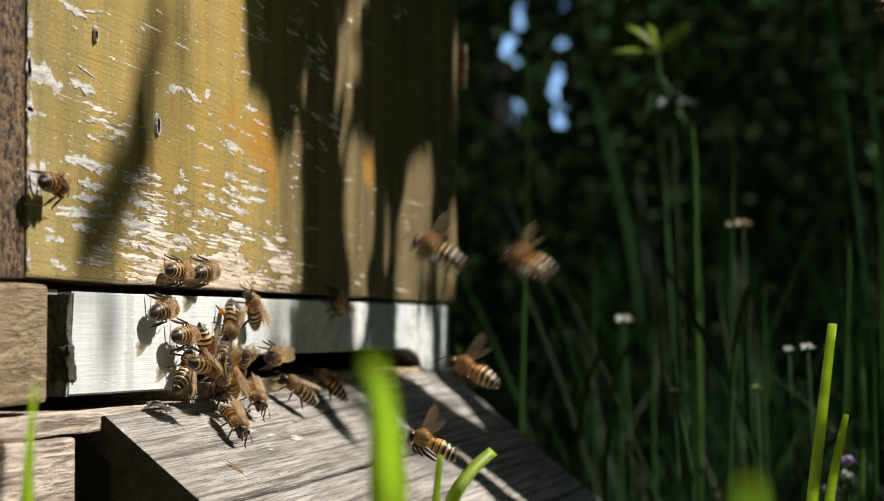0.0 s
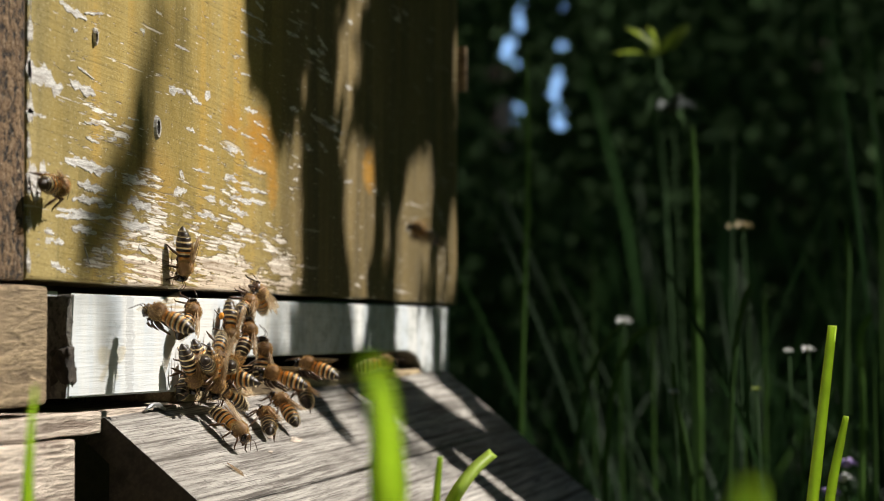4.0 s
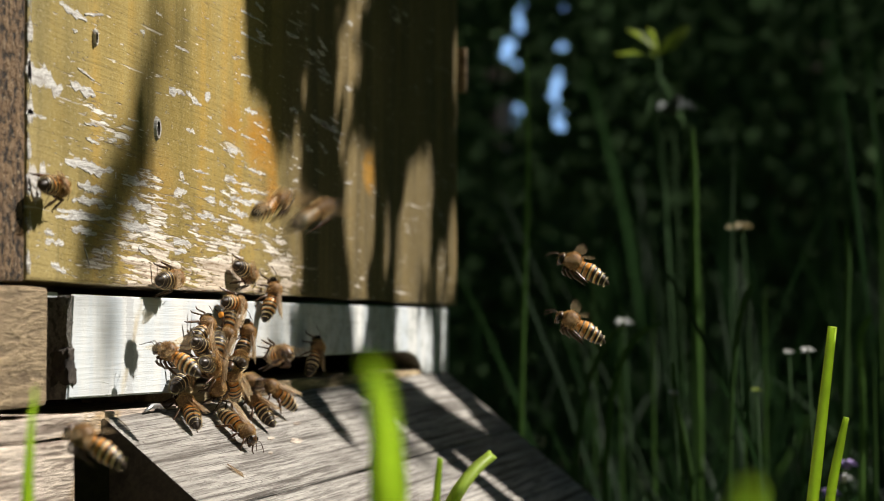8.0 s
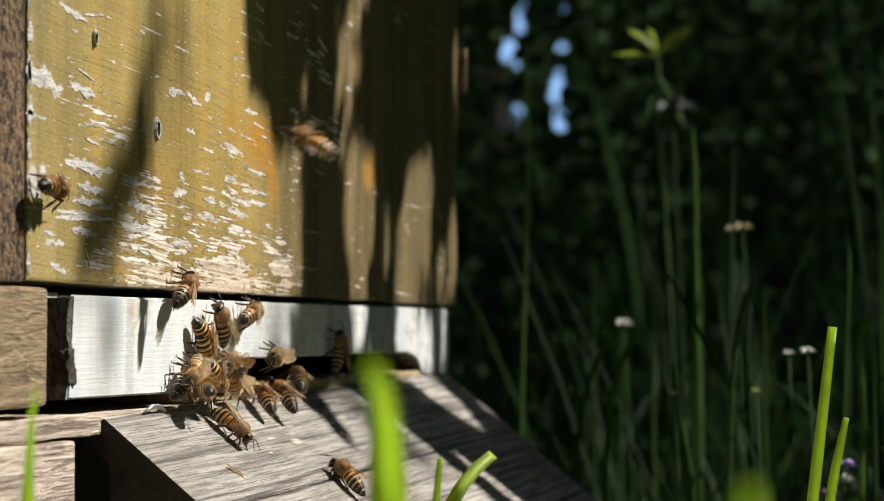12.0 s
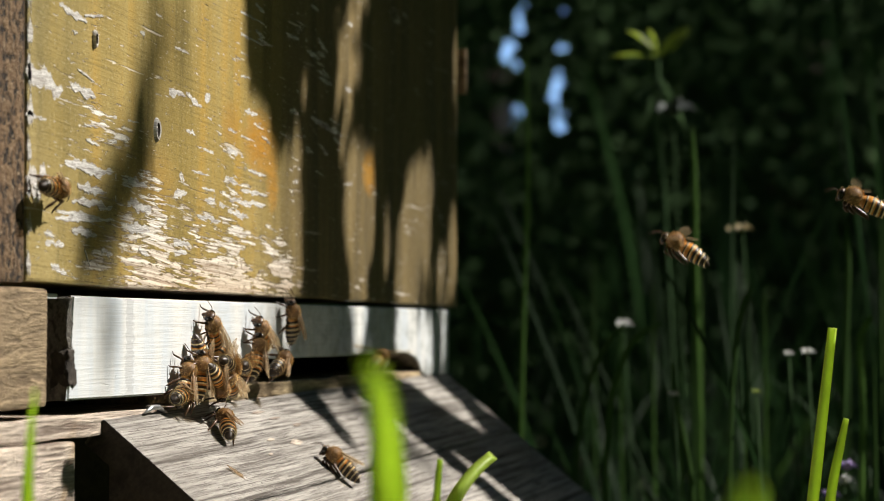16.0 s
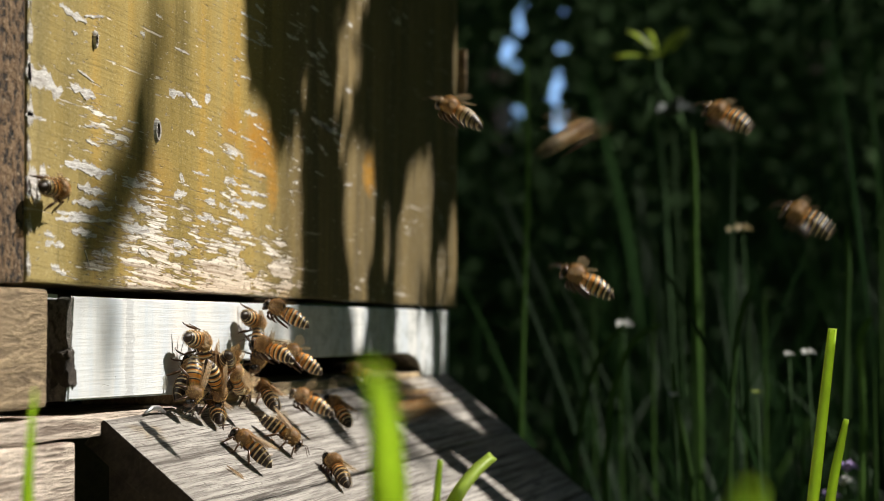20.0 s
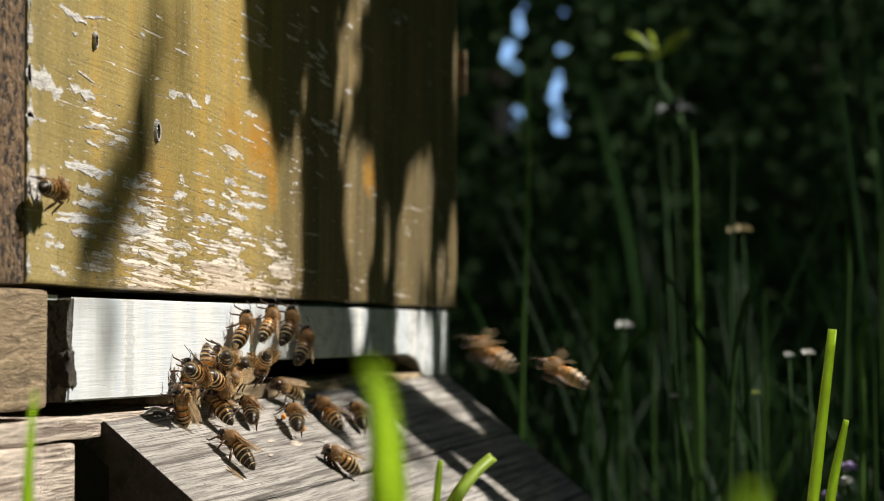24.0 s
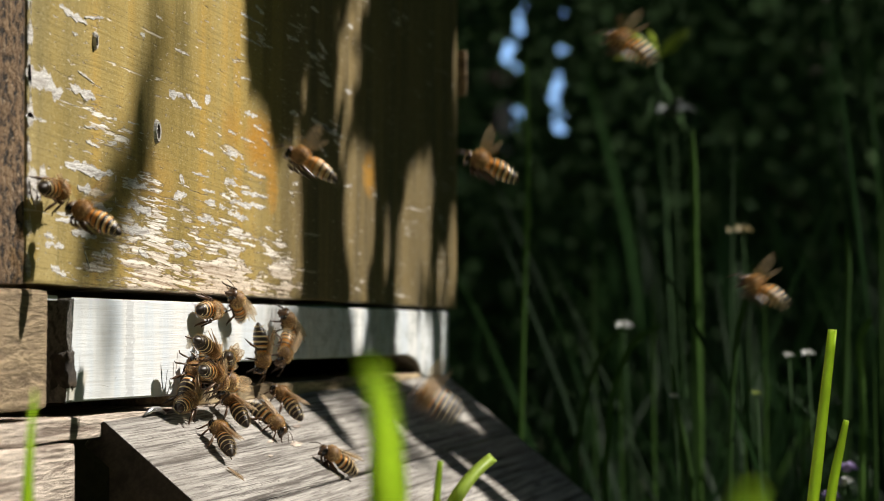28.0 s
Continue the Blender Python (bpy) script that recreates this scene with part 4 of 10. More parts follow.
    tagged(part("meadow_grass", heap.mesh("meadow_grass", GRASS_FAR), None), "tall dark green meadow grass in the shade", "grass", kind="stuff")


meadow()


# slopes across and up, half width and half height of each opening
GAPS = ((0.0327, 0.1300, -0.0004, -0.0004), (0.0309, 0.1241, 0.0003, 0.0003), (0.0318, 0.1202, 0.0003, 0.0003), (0.0273, 0.1134, 0.0009, 0.0009), (0.0257, 0.1091, 0.0003, 0.0003), (0.0304, 0.1059, 0.0003, 0.0003), (0.0236, 0.1018, 0.0009, 0.0009), (0.0270, 0.1016, 0.0009, 0.0009), (0.0314, 0.0877, 0.0003, 0.0003), (0.0264, 0.0725, 0.0003, 0.0003), (0.0268, 0.0659, -0.0004, -0.0004), (0.0489, 0.1282, -0.0004, -0.0004), (0.0489, 0.1134, 0.0003, 0.0003), (0.0477, 0.1043, -0.0004, -0.0004), (0.0468, 0.0986, 0.0009, 0.0009), (0.0454, 0.0929, 0.0009, 0.0009), (0.0454, 0.0861, -0.0004, -0.0004), (0.0475, 0.0804, 0.0003, 0.0003), (0.0493, 0.0863, -0.0004, -0.0004), (0.1027, 0.1236, -0.0004, -0.0004), (0.0255, 0.0850, 0.0020, 0.0052))


def gap(a, z, grow=0.0):
    """The opening between two trees through which the sky shows; a, z: slopes across and up."""
    for ca, cz, ra, rz in GAPS:
        if ((a - ca) / (ra + grow)) ** 2 + ((z - cz) / (rz + grow)) ** 2 < 1.0:
            return True
    return False


def woods():
    """The edge of the wood: trunks, and leaves in three depths."""
    rnd = random.Random(5)
    near, far = Heap(), Heap()
    for k in range(46000):
        d = rnd.choice((rnd.uniform(5.2, 7), rnd.uniform(7, 9), rnd.uniform(9, 12)))
        a = rnd.uniform(-0.12, 0.42) * d
        z = rnd.uniform(-0.05, 0.26) * d
        ln = rnd.uniform(0.032, 0.062) * (0.6 + d / 10)
        n = (turn(rnd) + SUN_TO * 0.4 - FWD * 0.4).normalized()
        dirn = turn(rnd)
        if gap((a + ln * 0.5 * dirn.dot(SIDE)) / d, (z - EYE[2] + ln * 0.5 * dirn.z) / d, ln * 0.42 / d):
            continue
        (near if d < 7 else far).leaf(away(d, a, z), dirn, n, ln, ln * rnd.uniform(0.5, 0.75))
    tagged(part("shrubs", near.mesh("shrubs", LEAF), None), "dark shrubs at the edge of the wood", "shrub", kind="stuff")
    tagged(part("far_woods", far.mesh("far_woods", LEAF), None), "deep shaded woodland foliage", "woods", kind="stuff")
    # the closed wood ahead, carried on unseen all round to block low sky light
    bm = bmesh.new()
    n, m = 720, 36
    radius = 17.0
    grid = []
    for i in range(n):
        ang = i * math.tau / n
        dirn = FWD * math.cos(ang) + SIDE * math.sin(ang)
        row = []
        for j in range(m + 1):
            z = GROUND_Z - 0.2 + 12.0 * j / m
            r = radius + 0.6 * noise.noise(Vector((ang * 30, z * 2, 1)))
            row.append(bm.verts.new(Vector((EYE[0], EYE[1], z)) + dirn * r + Vector((0, 0, 0.9 * noise.noise(Vector((ang * 22, 5, 2))) if j == m else 0))))
        grid.append(row)
    for i in range(n):
        ang = (i + 0.5) * math.tau / n
        for j in range(m):
            if math.cos(ang) > 0.9 and 0.014 < math.tan(ang) < 0.052 and j * 12.0 / m > 1.5:
                continue
            bm.faces.new((grid[i][j], grid[i][j + 1], grid[(i + 1) % n][j + 1], grid[(i + 1) % n][j]))
    tagged(part("backdrop", bm, LEAF, None), "closed dark wood, its unseen ring added to block low sky", "backdrop", kind="structure")
    # leafy sprays that close the wood between the openings
    fill = Heap()
    for k in range(5200):
        d = rnd.uniform(8, 13)
        a, z = rnd.uniform(0.012, 0.056) * d, rnd.uniform(0.03, 0.20) * d
        ln = rnd.uniform(0.05, 0.09)
        dirn = turn(rnd)
        if gap((a + ln * 0.5 * dirn.dot(SIDE)) / d, (z - EYE[2] + ln * 0.5 * dirn.z) / d, ln * 0.42 / d):
            continue
        fill.leaf(away(d, a, z), dirn, (turn(rnd) * 0.6 - FWD).normalized(), ln, ln * 0.6)
    tagged(part("far_sprays", fill.mesh("far_sprays", LEAF), None), "dark leafy sprays against the sky", "foliage", kind="stuff")
    # the bright sky low behind the wood
    bm = bmesh.new()
    bm.faces.new([bm.verts.new(away(60, a, z)) for a, z in ((-1, 0), (5, 0), (5, 14), (-1, 14))])
    tagged(part("backdrop", bm, SKYLIGHT), "bright hazy blue sky behind the wood", "backdrop", kind="structure")
    # a pinkish house wall glimpsed through the wood
    house = thing("house", "far pinkish house wall glimpsed through trees", "house", Matrix.Translation(away(16, 0.375, GROUND_Z)) @ pose(0, 0, 0, 0, 0, 13.12))
    part("wall", worn_box(-0.09, 0.09, 0, 1.0, 0, 2.05, 0.01), PINK, house)
    part("roof", prism([(-0.12, 2.06), (0.12, 2.06), (0, 2.14)], -0.05, 1.05), BARK, house)
    for d, a, r in ((8.5, 0.1, 0.10), (9.5, 1.35, 0.12), (8.8, 2.6, 0.11), (9.2, -0.5, 0.14)):
        tree = thing("tree", "dark shaded tree trunk with bare limbs at the wood's edge", "tree", Matrix.Translation(away(d, a, GROUND_Z)), "trees of the wood")
        pts = [Vector((0.05 * noise.noise(Vector((d, k, 0))), 0.05 * noise.noise(Vector((k, d, 3))), k * 0.6)) for k in range(9)]
        trunk = part("trunk", tube(bmesh.new(), pts, [r * (1.25 - 0.09 * k) for k in range(9)], 10), BARK, tree)
        # added pale patch, placed for the same unknown upright
        if d == 8.5:
            part("bark_patch", egg(bmesh.new(), (-0.04, -0.09, 0.104 * d - GROUND_Z), (0.024, 0.03, 0.085), 8, 10), PETAL, trunk, "pale patch added on the trunk")
        for k in (4, 5, 6, 7):
            b = pts[k]
            out = Vector((rnd.uniform(-1, 1), rnd.uniform(-1, 1), 0.5)).normalized()
            part("limb", tube(bmesh.new(), [b, b + out * 0.5, b + out * 1.1 + Vector((0, 0, 0.2))], [r * 0.4, r * 0.25, r * 0.1], 6), BARK, tree)


woods()


def background_plants():
    rnd = random.Random(8)
    # a sapling with pale young leaves
    top = away(1.5, 0.1309, 0.1815)
    plant = thing("sapling", "young sapling with pale green pointed leaves", "plant", Matrix.Translation((top.x, top.y, GROUND_Z)))
    h = top.z - GROUND_Z
    part("stem", tube(bmesh.new(), [(0.03, 0, 0), (0.01, 0, h * 0.6), (0, 0, h)], [0.002, 0.0016, 0.001], 6), LEAF, plant)
    for dx, dz, ln, wd, low in ((-0.75, 0.75, 0.026, 0.0085, 0), (-1, 0.12, 0.027, 0.008, 0), (-0.3, 1, 0.02, 0.008, 0), (0.75, 0.72, 0.030, 0.0085, 0), (-0.9, 0.45, 0.024, 0.008, 0.004),
                                (-0.8, -0.5, 0.024, 0.007, 0.012), (0.5, -0.8, 0.022, 0.007, 0.012), (-0.3, -0.9, 0.03, 0.010, 0.02), (0.55, -0.5, 0.026, 0.010, 0.024)):
        heap = Heap()
        heap.leaf(Vector((0, 0, h - low)), (SIDE * dx + Vector((0, 0, dz)) + FWD * rnd.uniform(-0.3, 0.3)).normalized(), (SUN_TO - FWD * 0.5).normalized(), ln, wd)
        part("leaf", heap.mesh("leaf", LEAF_LIGHT if low == 0 else LEAF), None, plant)
    # seed heads and small flowers among the grass
    for d, a, z, r, mat, label in (SPOTS):
        p = away(d, a, z)
        fl = thing("flower", label, "flower", Matrix.Translation((p.x, p.y, GROUND_Z)), "wild flowers in the grass")
        part("stem", tube(bmesh.new(), [(0.02, 0.01, 0), (0, 0, p.z - GROUND_Z)], [0.0008, 0.0005], 5), LEAF, fl)
        head = part("head", egg(bmesh.new(), (0, 0, p.z - GROUND_Z), (r * 0.42, r * 0.42, r * 0.36), 5, 8), mat, fl)
        for k in range(6):
            heap = Heap()
            c = math.tau * k / 6
            heap.leaf(Vector((0, 0, p.z - GROUND_Z)), Vector((math.cos(c), math.sin(c), 0.45 * (k % 2))).normalized(), Vector((0.3, -0.5, 1)).normalized(), r * 1.25, r * 0.75)
            part("petal", heap.mesh("petal", mat), None, head)


SPOTS = ((1.25, 0.0914, 0.0192, 0.0042, PETAL, 'white seed head on a bent grass stalk'), (0.98, 0.1367, 0.0072, 0.0020, PETAL, 'small white flower in dark grass'), (0.96, 0.1413, 0.0080, 0.0028, PETAL, 'small white flower in dark grass'), (0.94, 0.0876, -0.0078, 0.0020, PETAL, 'pale green seed head in the grass'), (1.28, 0.1553, 0.0687, 0.0046, CREAM, 'small cream flower above the grass'), (1.28, 0.1498, 0.0681, 0.0034, CREAM, 'small cream flower above the grass'), (0.95, 0.1546, -0.0357, 0.0042, LILAC, 'lilac flower low in the grass'), (0.95, 0.1533, -0.0411, 0.0040, PETAL, 'small white flower in dark grass'), (0.95, 0.1481, -0.0467, 0.0040, LILAC, 'lilac flower low in the grass'), (1.50, 0.1400, 0.1501, 0.0120, GREYED, 'grey-white umbel in the shade'), (0.95, 0.1200, -0.0070, 0.0018, LEAF_LIGHT, 'small green bud among the grass'))
background_plants()


# ---------- the tree that shades the far half of the hive ----------
def lit(y, z):
    """Where the sun comes through to the hive's front: lanes between the hanging leaves."""
    if z < -0.003:
        t = max(0.0, min(1.0, (z + 0.002) / -0.045))
        if t < 1 and abs(y - (0.195 - 0.030 * t)) < 0.0115 - 0.004 * t:
            return False
        if z > -0.008 and 0.186 < y < 0.306:
            return False
        if np.interp(z, (-0.0475, -0.025, -0.007, -0.003), (0.3166, 0.3189, 0.3193, 0.307)) < y < np.interp(z, (-0.047, -0.0235, -0.0093, -0.003), (0.326, 0.3475, 0.3549, 0.344)) and z > -0.0475:
            return True
        if z < -0.056 and np.interp(z, (-0.1, -0.056), (0.252, 0.254)) < y < np.interp(z, (-0.1, -0.075, -0.056), (0.260, 0.264, 0.257)):
            return True
        if (y - 0.3734) ** 2 + (z + 0.0366) ** 2 < 0.00004:
            return True
        return y < np.interp(z, (-0.1, -0.0545, -0.0115, -0.004), (0.229, 0.236, 0.243, 0.235))
    for lane in BOARD_LANES + STRIP_LANES:
        zs = [r[0] for r in lane]
        if zs[0] <= z <= zs[-1] and np.interp(z, zs, [r[1] for r in lane]) < y < np.interp(z, zs, [r[2] for r in lane]):
            return True
    return False


# height, then where each lane begins and ends along the hive
BOARD_LANES = (
    ((0.027, -1.0, 0.1885), (0.0635, -1.0, 0.187), (0.0636, -1.0, 0.159), (0.0785, -1.0, 0.150), (0.0786, -1.0, 0.129), (0.0864, -1.0, 0.1322), (0.0941, -1.0, 0.1284), (0.1102, -1.0, 0.1283), (0.1314, -1.0, 0.127)),
    ((0.0646, 0.1703, 0.1864), (0.0723, 0.1714, 0.1852)),
    ((0.0847, 0.189, 0.192), (0.0998, 0.186, 0.189)),
    ((0.0754, 0.230, 0.241), (0.0861, 0.227, 0.241), (0.0952, 0.227, 0.242), (0.1044, 0.229, 0.249), (0.1095, 0.234, 0.256), (0.1149, 0.241, 0.262), (0.1251, 0.248, 0.266), (0.158, 0.254, 0.271)),
    ((0.0274, 0.2479, 0.2661), (0.0413, 0.2443, 0.2698), (0.0504, 0.2387, 0.2697), (0.0596, 0.2387, 0.2735), (0.0653, 0.2407, 0.2772), (0.0753, 0.2386, 0.2734)),
    ((0.0276, 0.3081, 0.3437), (0.0432, 0.3089, 0.3428), (0.0533, 0.3113, 0.3428), (0.0594, 0.313, 0.3535), (0.0636, 0.3171, 0.3635), (0.0755, 0.3297, 0.3635)),
)
STRIP_LANES = (
    ((0.0339, 0.3508, 0.3617), (0.0484, 0.3455, 0.358), (0.0619, 0.3454, 0.3598)),
    ((0.030, 0.3728, 0.3861), (0.0471, 0.37, 0.3823)),
    ((0.0346, 0.3909, 0.4057), (0.063, 0.3909, 0.4038)),
    ((0.0446, 0.2905, 0.2984), (0.0524, 0.2889, 0.2968)),
    ((0.0328, 0.2889, 0.30), (0.0433, 0.2796, 0.292)),
    ((0.0091, -1.0, 0.174), (0.0254, -1.0, 0.178)),
    ((0.0087, 0.2486, 0.2705), (0.0236, 0.2529, 0.275)),
    ((0.003, 0.3097, 0.3366), (0.0241, 0.3096, 0.3366)),
    ((0.0015, 0.3401, 0.3634), (0.0243, 0.3418, 0.3597)),
    ((0.0022, 0.3708, 0.3802), (0.0237, 0.3802, 0.3888)),
    ((0.1052, 0.399, 0.416), (0.131, 0.399, 0.416)),
)


def shade_tree():
    rnd = random.Random(21)
    tree = thing("willow_tree", "leafy willow tree hanging over the hive", "tree", Matrix.Translation((3.4, 3.6, GROUND_Z)))
    base = Vector((3.4, 3.6, GROUND_Z))
    pts = [Vector((0, 0, 0)), Vector((0.05, -0.1, 0.9)), Vector((-0.1, -0.2, 1.8)), Vector((-0.3, -0.5, 2.7)), Vector((-0.6, -0.9, 3.4))]
    part("trunk", tube(bmesh.new(), pts, [0.16, 0.13, 0.11, 0.08, 0.05], 10), BARK, tree)
    for tip in ((-2.4, -2.2, 2.6), (-1.6, -1.6, 3.2), (-1.0, 1.0, 3.4), (-1.8, 0.2, 3.2), (-0.6, -2.0, 2.4)):
        mid = pts[3].lerp(Vector(tip), 0.5) + Vector((0, 0, 0.35))
        part("limb", tube(bmesh.new(), [pts[3], mid, Vector(tip)], [0.06, 0.035, 0.012], 7), BARK, tree)
    heap = Heap()

    def hang(p, ln, wd, droop=0.8):
        d = (turn(rnd) + Vector((0, 0, -droop * 2))).normalized()
        nrm = (SUN_TO + turn(rnd) * 0.6).normalized()
        heap.leaf(p - base, d, nrm, ln, wd)

    # the sun's flecks on the flowers and the grass
    flecks = []
    for d, a, h, r, mat, text in SPOTS:
        p = away(d, a, h)
        q = p - SUN_TO * (p.x / SUN_TO.x)
        flecks.append((q.y, q.z, 0.15))
    for d, a, h in ((0.95, 0.1632, 0.0172), (0.95, 0.1179, 0.0302), (1.15, 0.1165, 0.0956), (1.00, 0.1627, 0.0513), (1.50, 0.1247, 0.1876), (1.00, 0.1275, 0.0217), (0.95, 0.1600, 0.0086), (0.95, 0.1675, -0.0087), (1.00, 0.1513, -0.0237), (1.00, 0.1354, -0.0328), (1.00, 0.1718, -0.0396), (1.00, 0.1241, -0.0328), (1.00, 0.1491, -0.0078)):
        p = away(d, a, h)
        q = p - SUN_TO * (p.x / SUN_TO.x)
        flecks.append((q.y, q.z, 0.14))
    # the low twigs over the hive, each leaf's shadow clear of the sunny lanes
    for k in range(28000):
        y, z = rnd.uniform(0.09, 0.52), rnd.uniform(-0.25, 0.30)
        ln, wd = rnd.uniform(0.014, 0.028), rnd.uniform(0.006, 0.009)
        p = Vector((0, y, z)) + SUN_TO * rnd.uniform(0.55, 0.95)
        d = (turn(rnd) + Vector((0, 0, -1.6))).normalized()
        clear, stray = True, rnd.random() < 0.05
        for q in (p, p + d * ln * 0.5, p + d * ln):
            q = q - SUN_TO * (q.x / SUN_TO.x)
            wide = 0.0018
            if (lit(q.y, q.z) or lit(q.y - wide, q.z) or lit(q.y + wide, q.z)) and not (stray and q.z > 0.07 and q.y > 0.17):
                clear = False
                break
        if z < -0.104 and y > 0.335 and any((y - fy) ** 2 + (z - 0.01 - fz) ** 2 < 0.0006 for fy, fz, r in flecks):
            continue
        if clear:
            heap.leaf(p - base, d, (SUN_TO + turn(rnd) * 0.6).normalized(), ln, wd)
    # a single twig over the near half, and its thin end higher up
    for k in range(150):
        z = rnd.uniform(0.030, 0.074)
        y = np.interp(z, (0.030, 0.040, 0.050, 0.060, 0.074), (0.012, 0.017, 0.031, 0.041, 0.047)) + rnd.gauss(0, 0.0055)
        hang(Vector((0, y, z + 0.009)) + SUN_TO * rnd.uniform(1.1, 1.6), rnd.uniform(0.012, 0.02), 0.0055, 1.6)
    for k in range(13):
        z = rnd.uniform(0.070, 0.115)
        hang(Vector((0, np.interp(z, (0.07, 0.08, 0.115), (0.050, 0.060, 0.064)) + rnd.gauss(0, 0.008), z + 0.008)) + SUN_TO * rnd.uniform(1.7, 2.3), rnd.uniform(0.012, 0.02), 0.0055, 1.6)
    for k in range(10):
        hang(Vector((0, rnd.gauss(0.022, 0.003), rnd.uniform(0.014, 0.034))) + SUN_TO * rnd.uniform(1.5, 2.0), rnd.uniform(0.012, 0.02), 0.005, 1.6)
    # thin high leaves that soften the shade's edge on the strip and the ramp
    for k in range(55):
        hang(Vector((0, rnd.uniform(0.203, 0.238), rnd.uniform(-0.055, 0.0))) + SUN_TO * rnd.uniform(2.0, 3.0), rnd.uniform(0.012, 0.02), 0.005, 1.6)
    for k in range(16):
        hang(Vector((0, rnd.uniform(0.150, 0.176), rnd.uniform(0.012, 0.034))) + SUN_TO * rnd.uniform(2.0, 3.0), rnd.uniform(0.012, 0.02), 0.005, 1.6)
    # the crown over the meadow
    for k in range(15000):
        y, z = rnd.uniform(0.50, 7.5), rnd.uniform(-2.6, 3.0)
        if 0.46 < y < 0.85 and -0.75 < z < -0.2 and rnd.random() < 0.8:
            continue
        if noise.noise(Vector((y * 1.6, z * 1.6, 7))) > 0.28:
            continue
        if any((y - fy) ** 2 + (z - fz) ** 2 < r * r for fy, fz, r in flecks):
            continue
        hang(Vector((0, y, z)) + SUN_TO * rnd.uniform(3.2, 5.0), rnd.uniform(0.09, 0.15), rnd.uniform(0.035, 0.05))
    part("crown", heap.mesh("crown", WILLOW_LEAF), None, tree)


shade_tree()


def near_sweep(reach, width):
    """A long blade from its origin towards reach."""
    r = Vector(reach)
    pts = [r * (k / 10) + Vector((0, 0, -0.004)) * (k / 10) ** 2 for k in range(11)]
    return part("grass_blade", blade_mesh(pts, [width * (1 - 0.75 * (k / 10) ** 2) for k in range(11)]), GRASS_NEAR)


# ---------- what moves ----------
def path(*rows):
    """Rows of seconds, millimetres and degrees as the poses of a bee."""
    return [(t, pose(x * MM, y * MM, z * MM, rx, ry, rz)) for t, x, y, z, rx, ry, rz in rows]


def beat(ob, spans):
    """Beats the four wings of a bee while it flies."""
    for child in ob.children:
        which = child.name.split(".")[0]
        if which not in WINGS:
            continue
        side = 1 if child.matrix_basis.translation.x > 0 else -1
        rest, open_ = wing_at(which, side, False), wing_at(which, side, True, 12)
        half = Matrix.LocRotScale(rest.translation, rest.to_quaternion().slerp(open_.to_quaternion(), 0.5), None)
        rows, last = [(0, rest if spans[0][0] > 0.1 else open_)], 0
        for a, b in spans:
            k0, k1 = max(last + 1, round(a * FPS)), min(28 * FPS - 2, round(b * FPS))
            if k0 > last + 4:
                rows += [((k0 - 3) / FPS, rest), ((k0 - 2) / FPS, half)]
            for k in range(k0, k1):
                rows.append((k / FPS, wing_at(which, side, True, BEAT[k % 5])))
                last = k
            if k1 + 3 < 28 * FPS and k1 > k0:
                rows += [((k1 + 1) / FPS, half), ((k1 + 2) / FPS, rest)]
                last = k1 + 2
        rows.append((28, rest if last < 28 * FPS - 4 else open_))
        walk(child, rows)


BEAT = (-22, 38, 8, 52, -8)


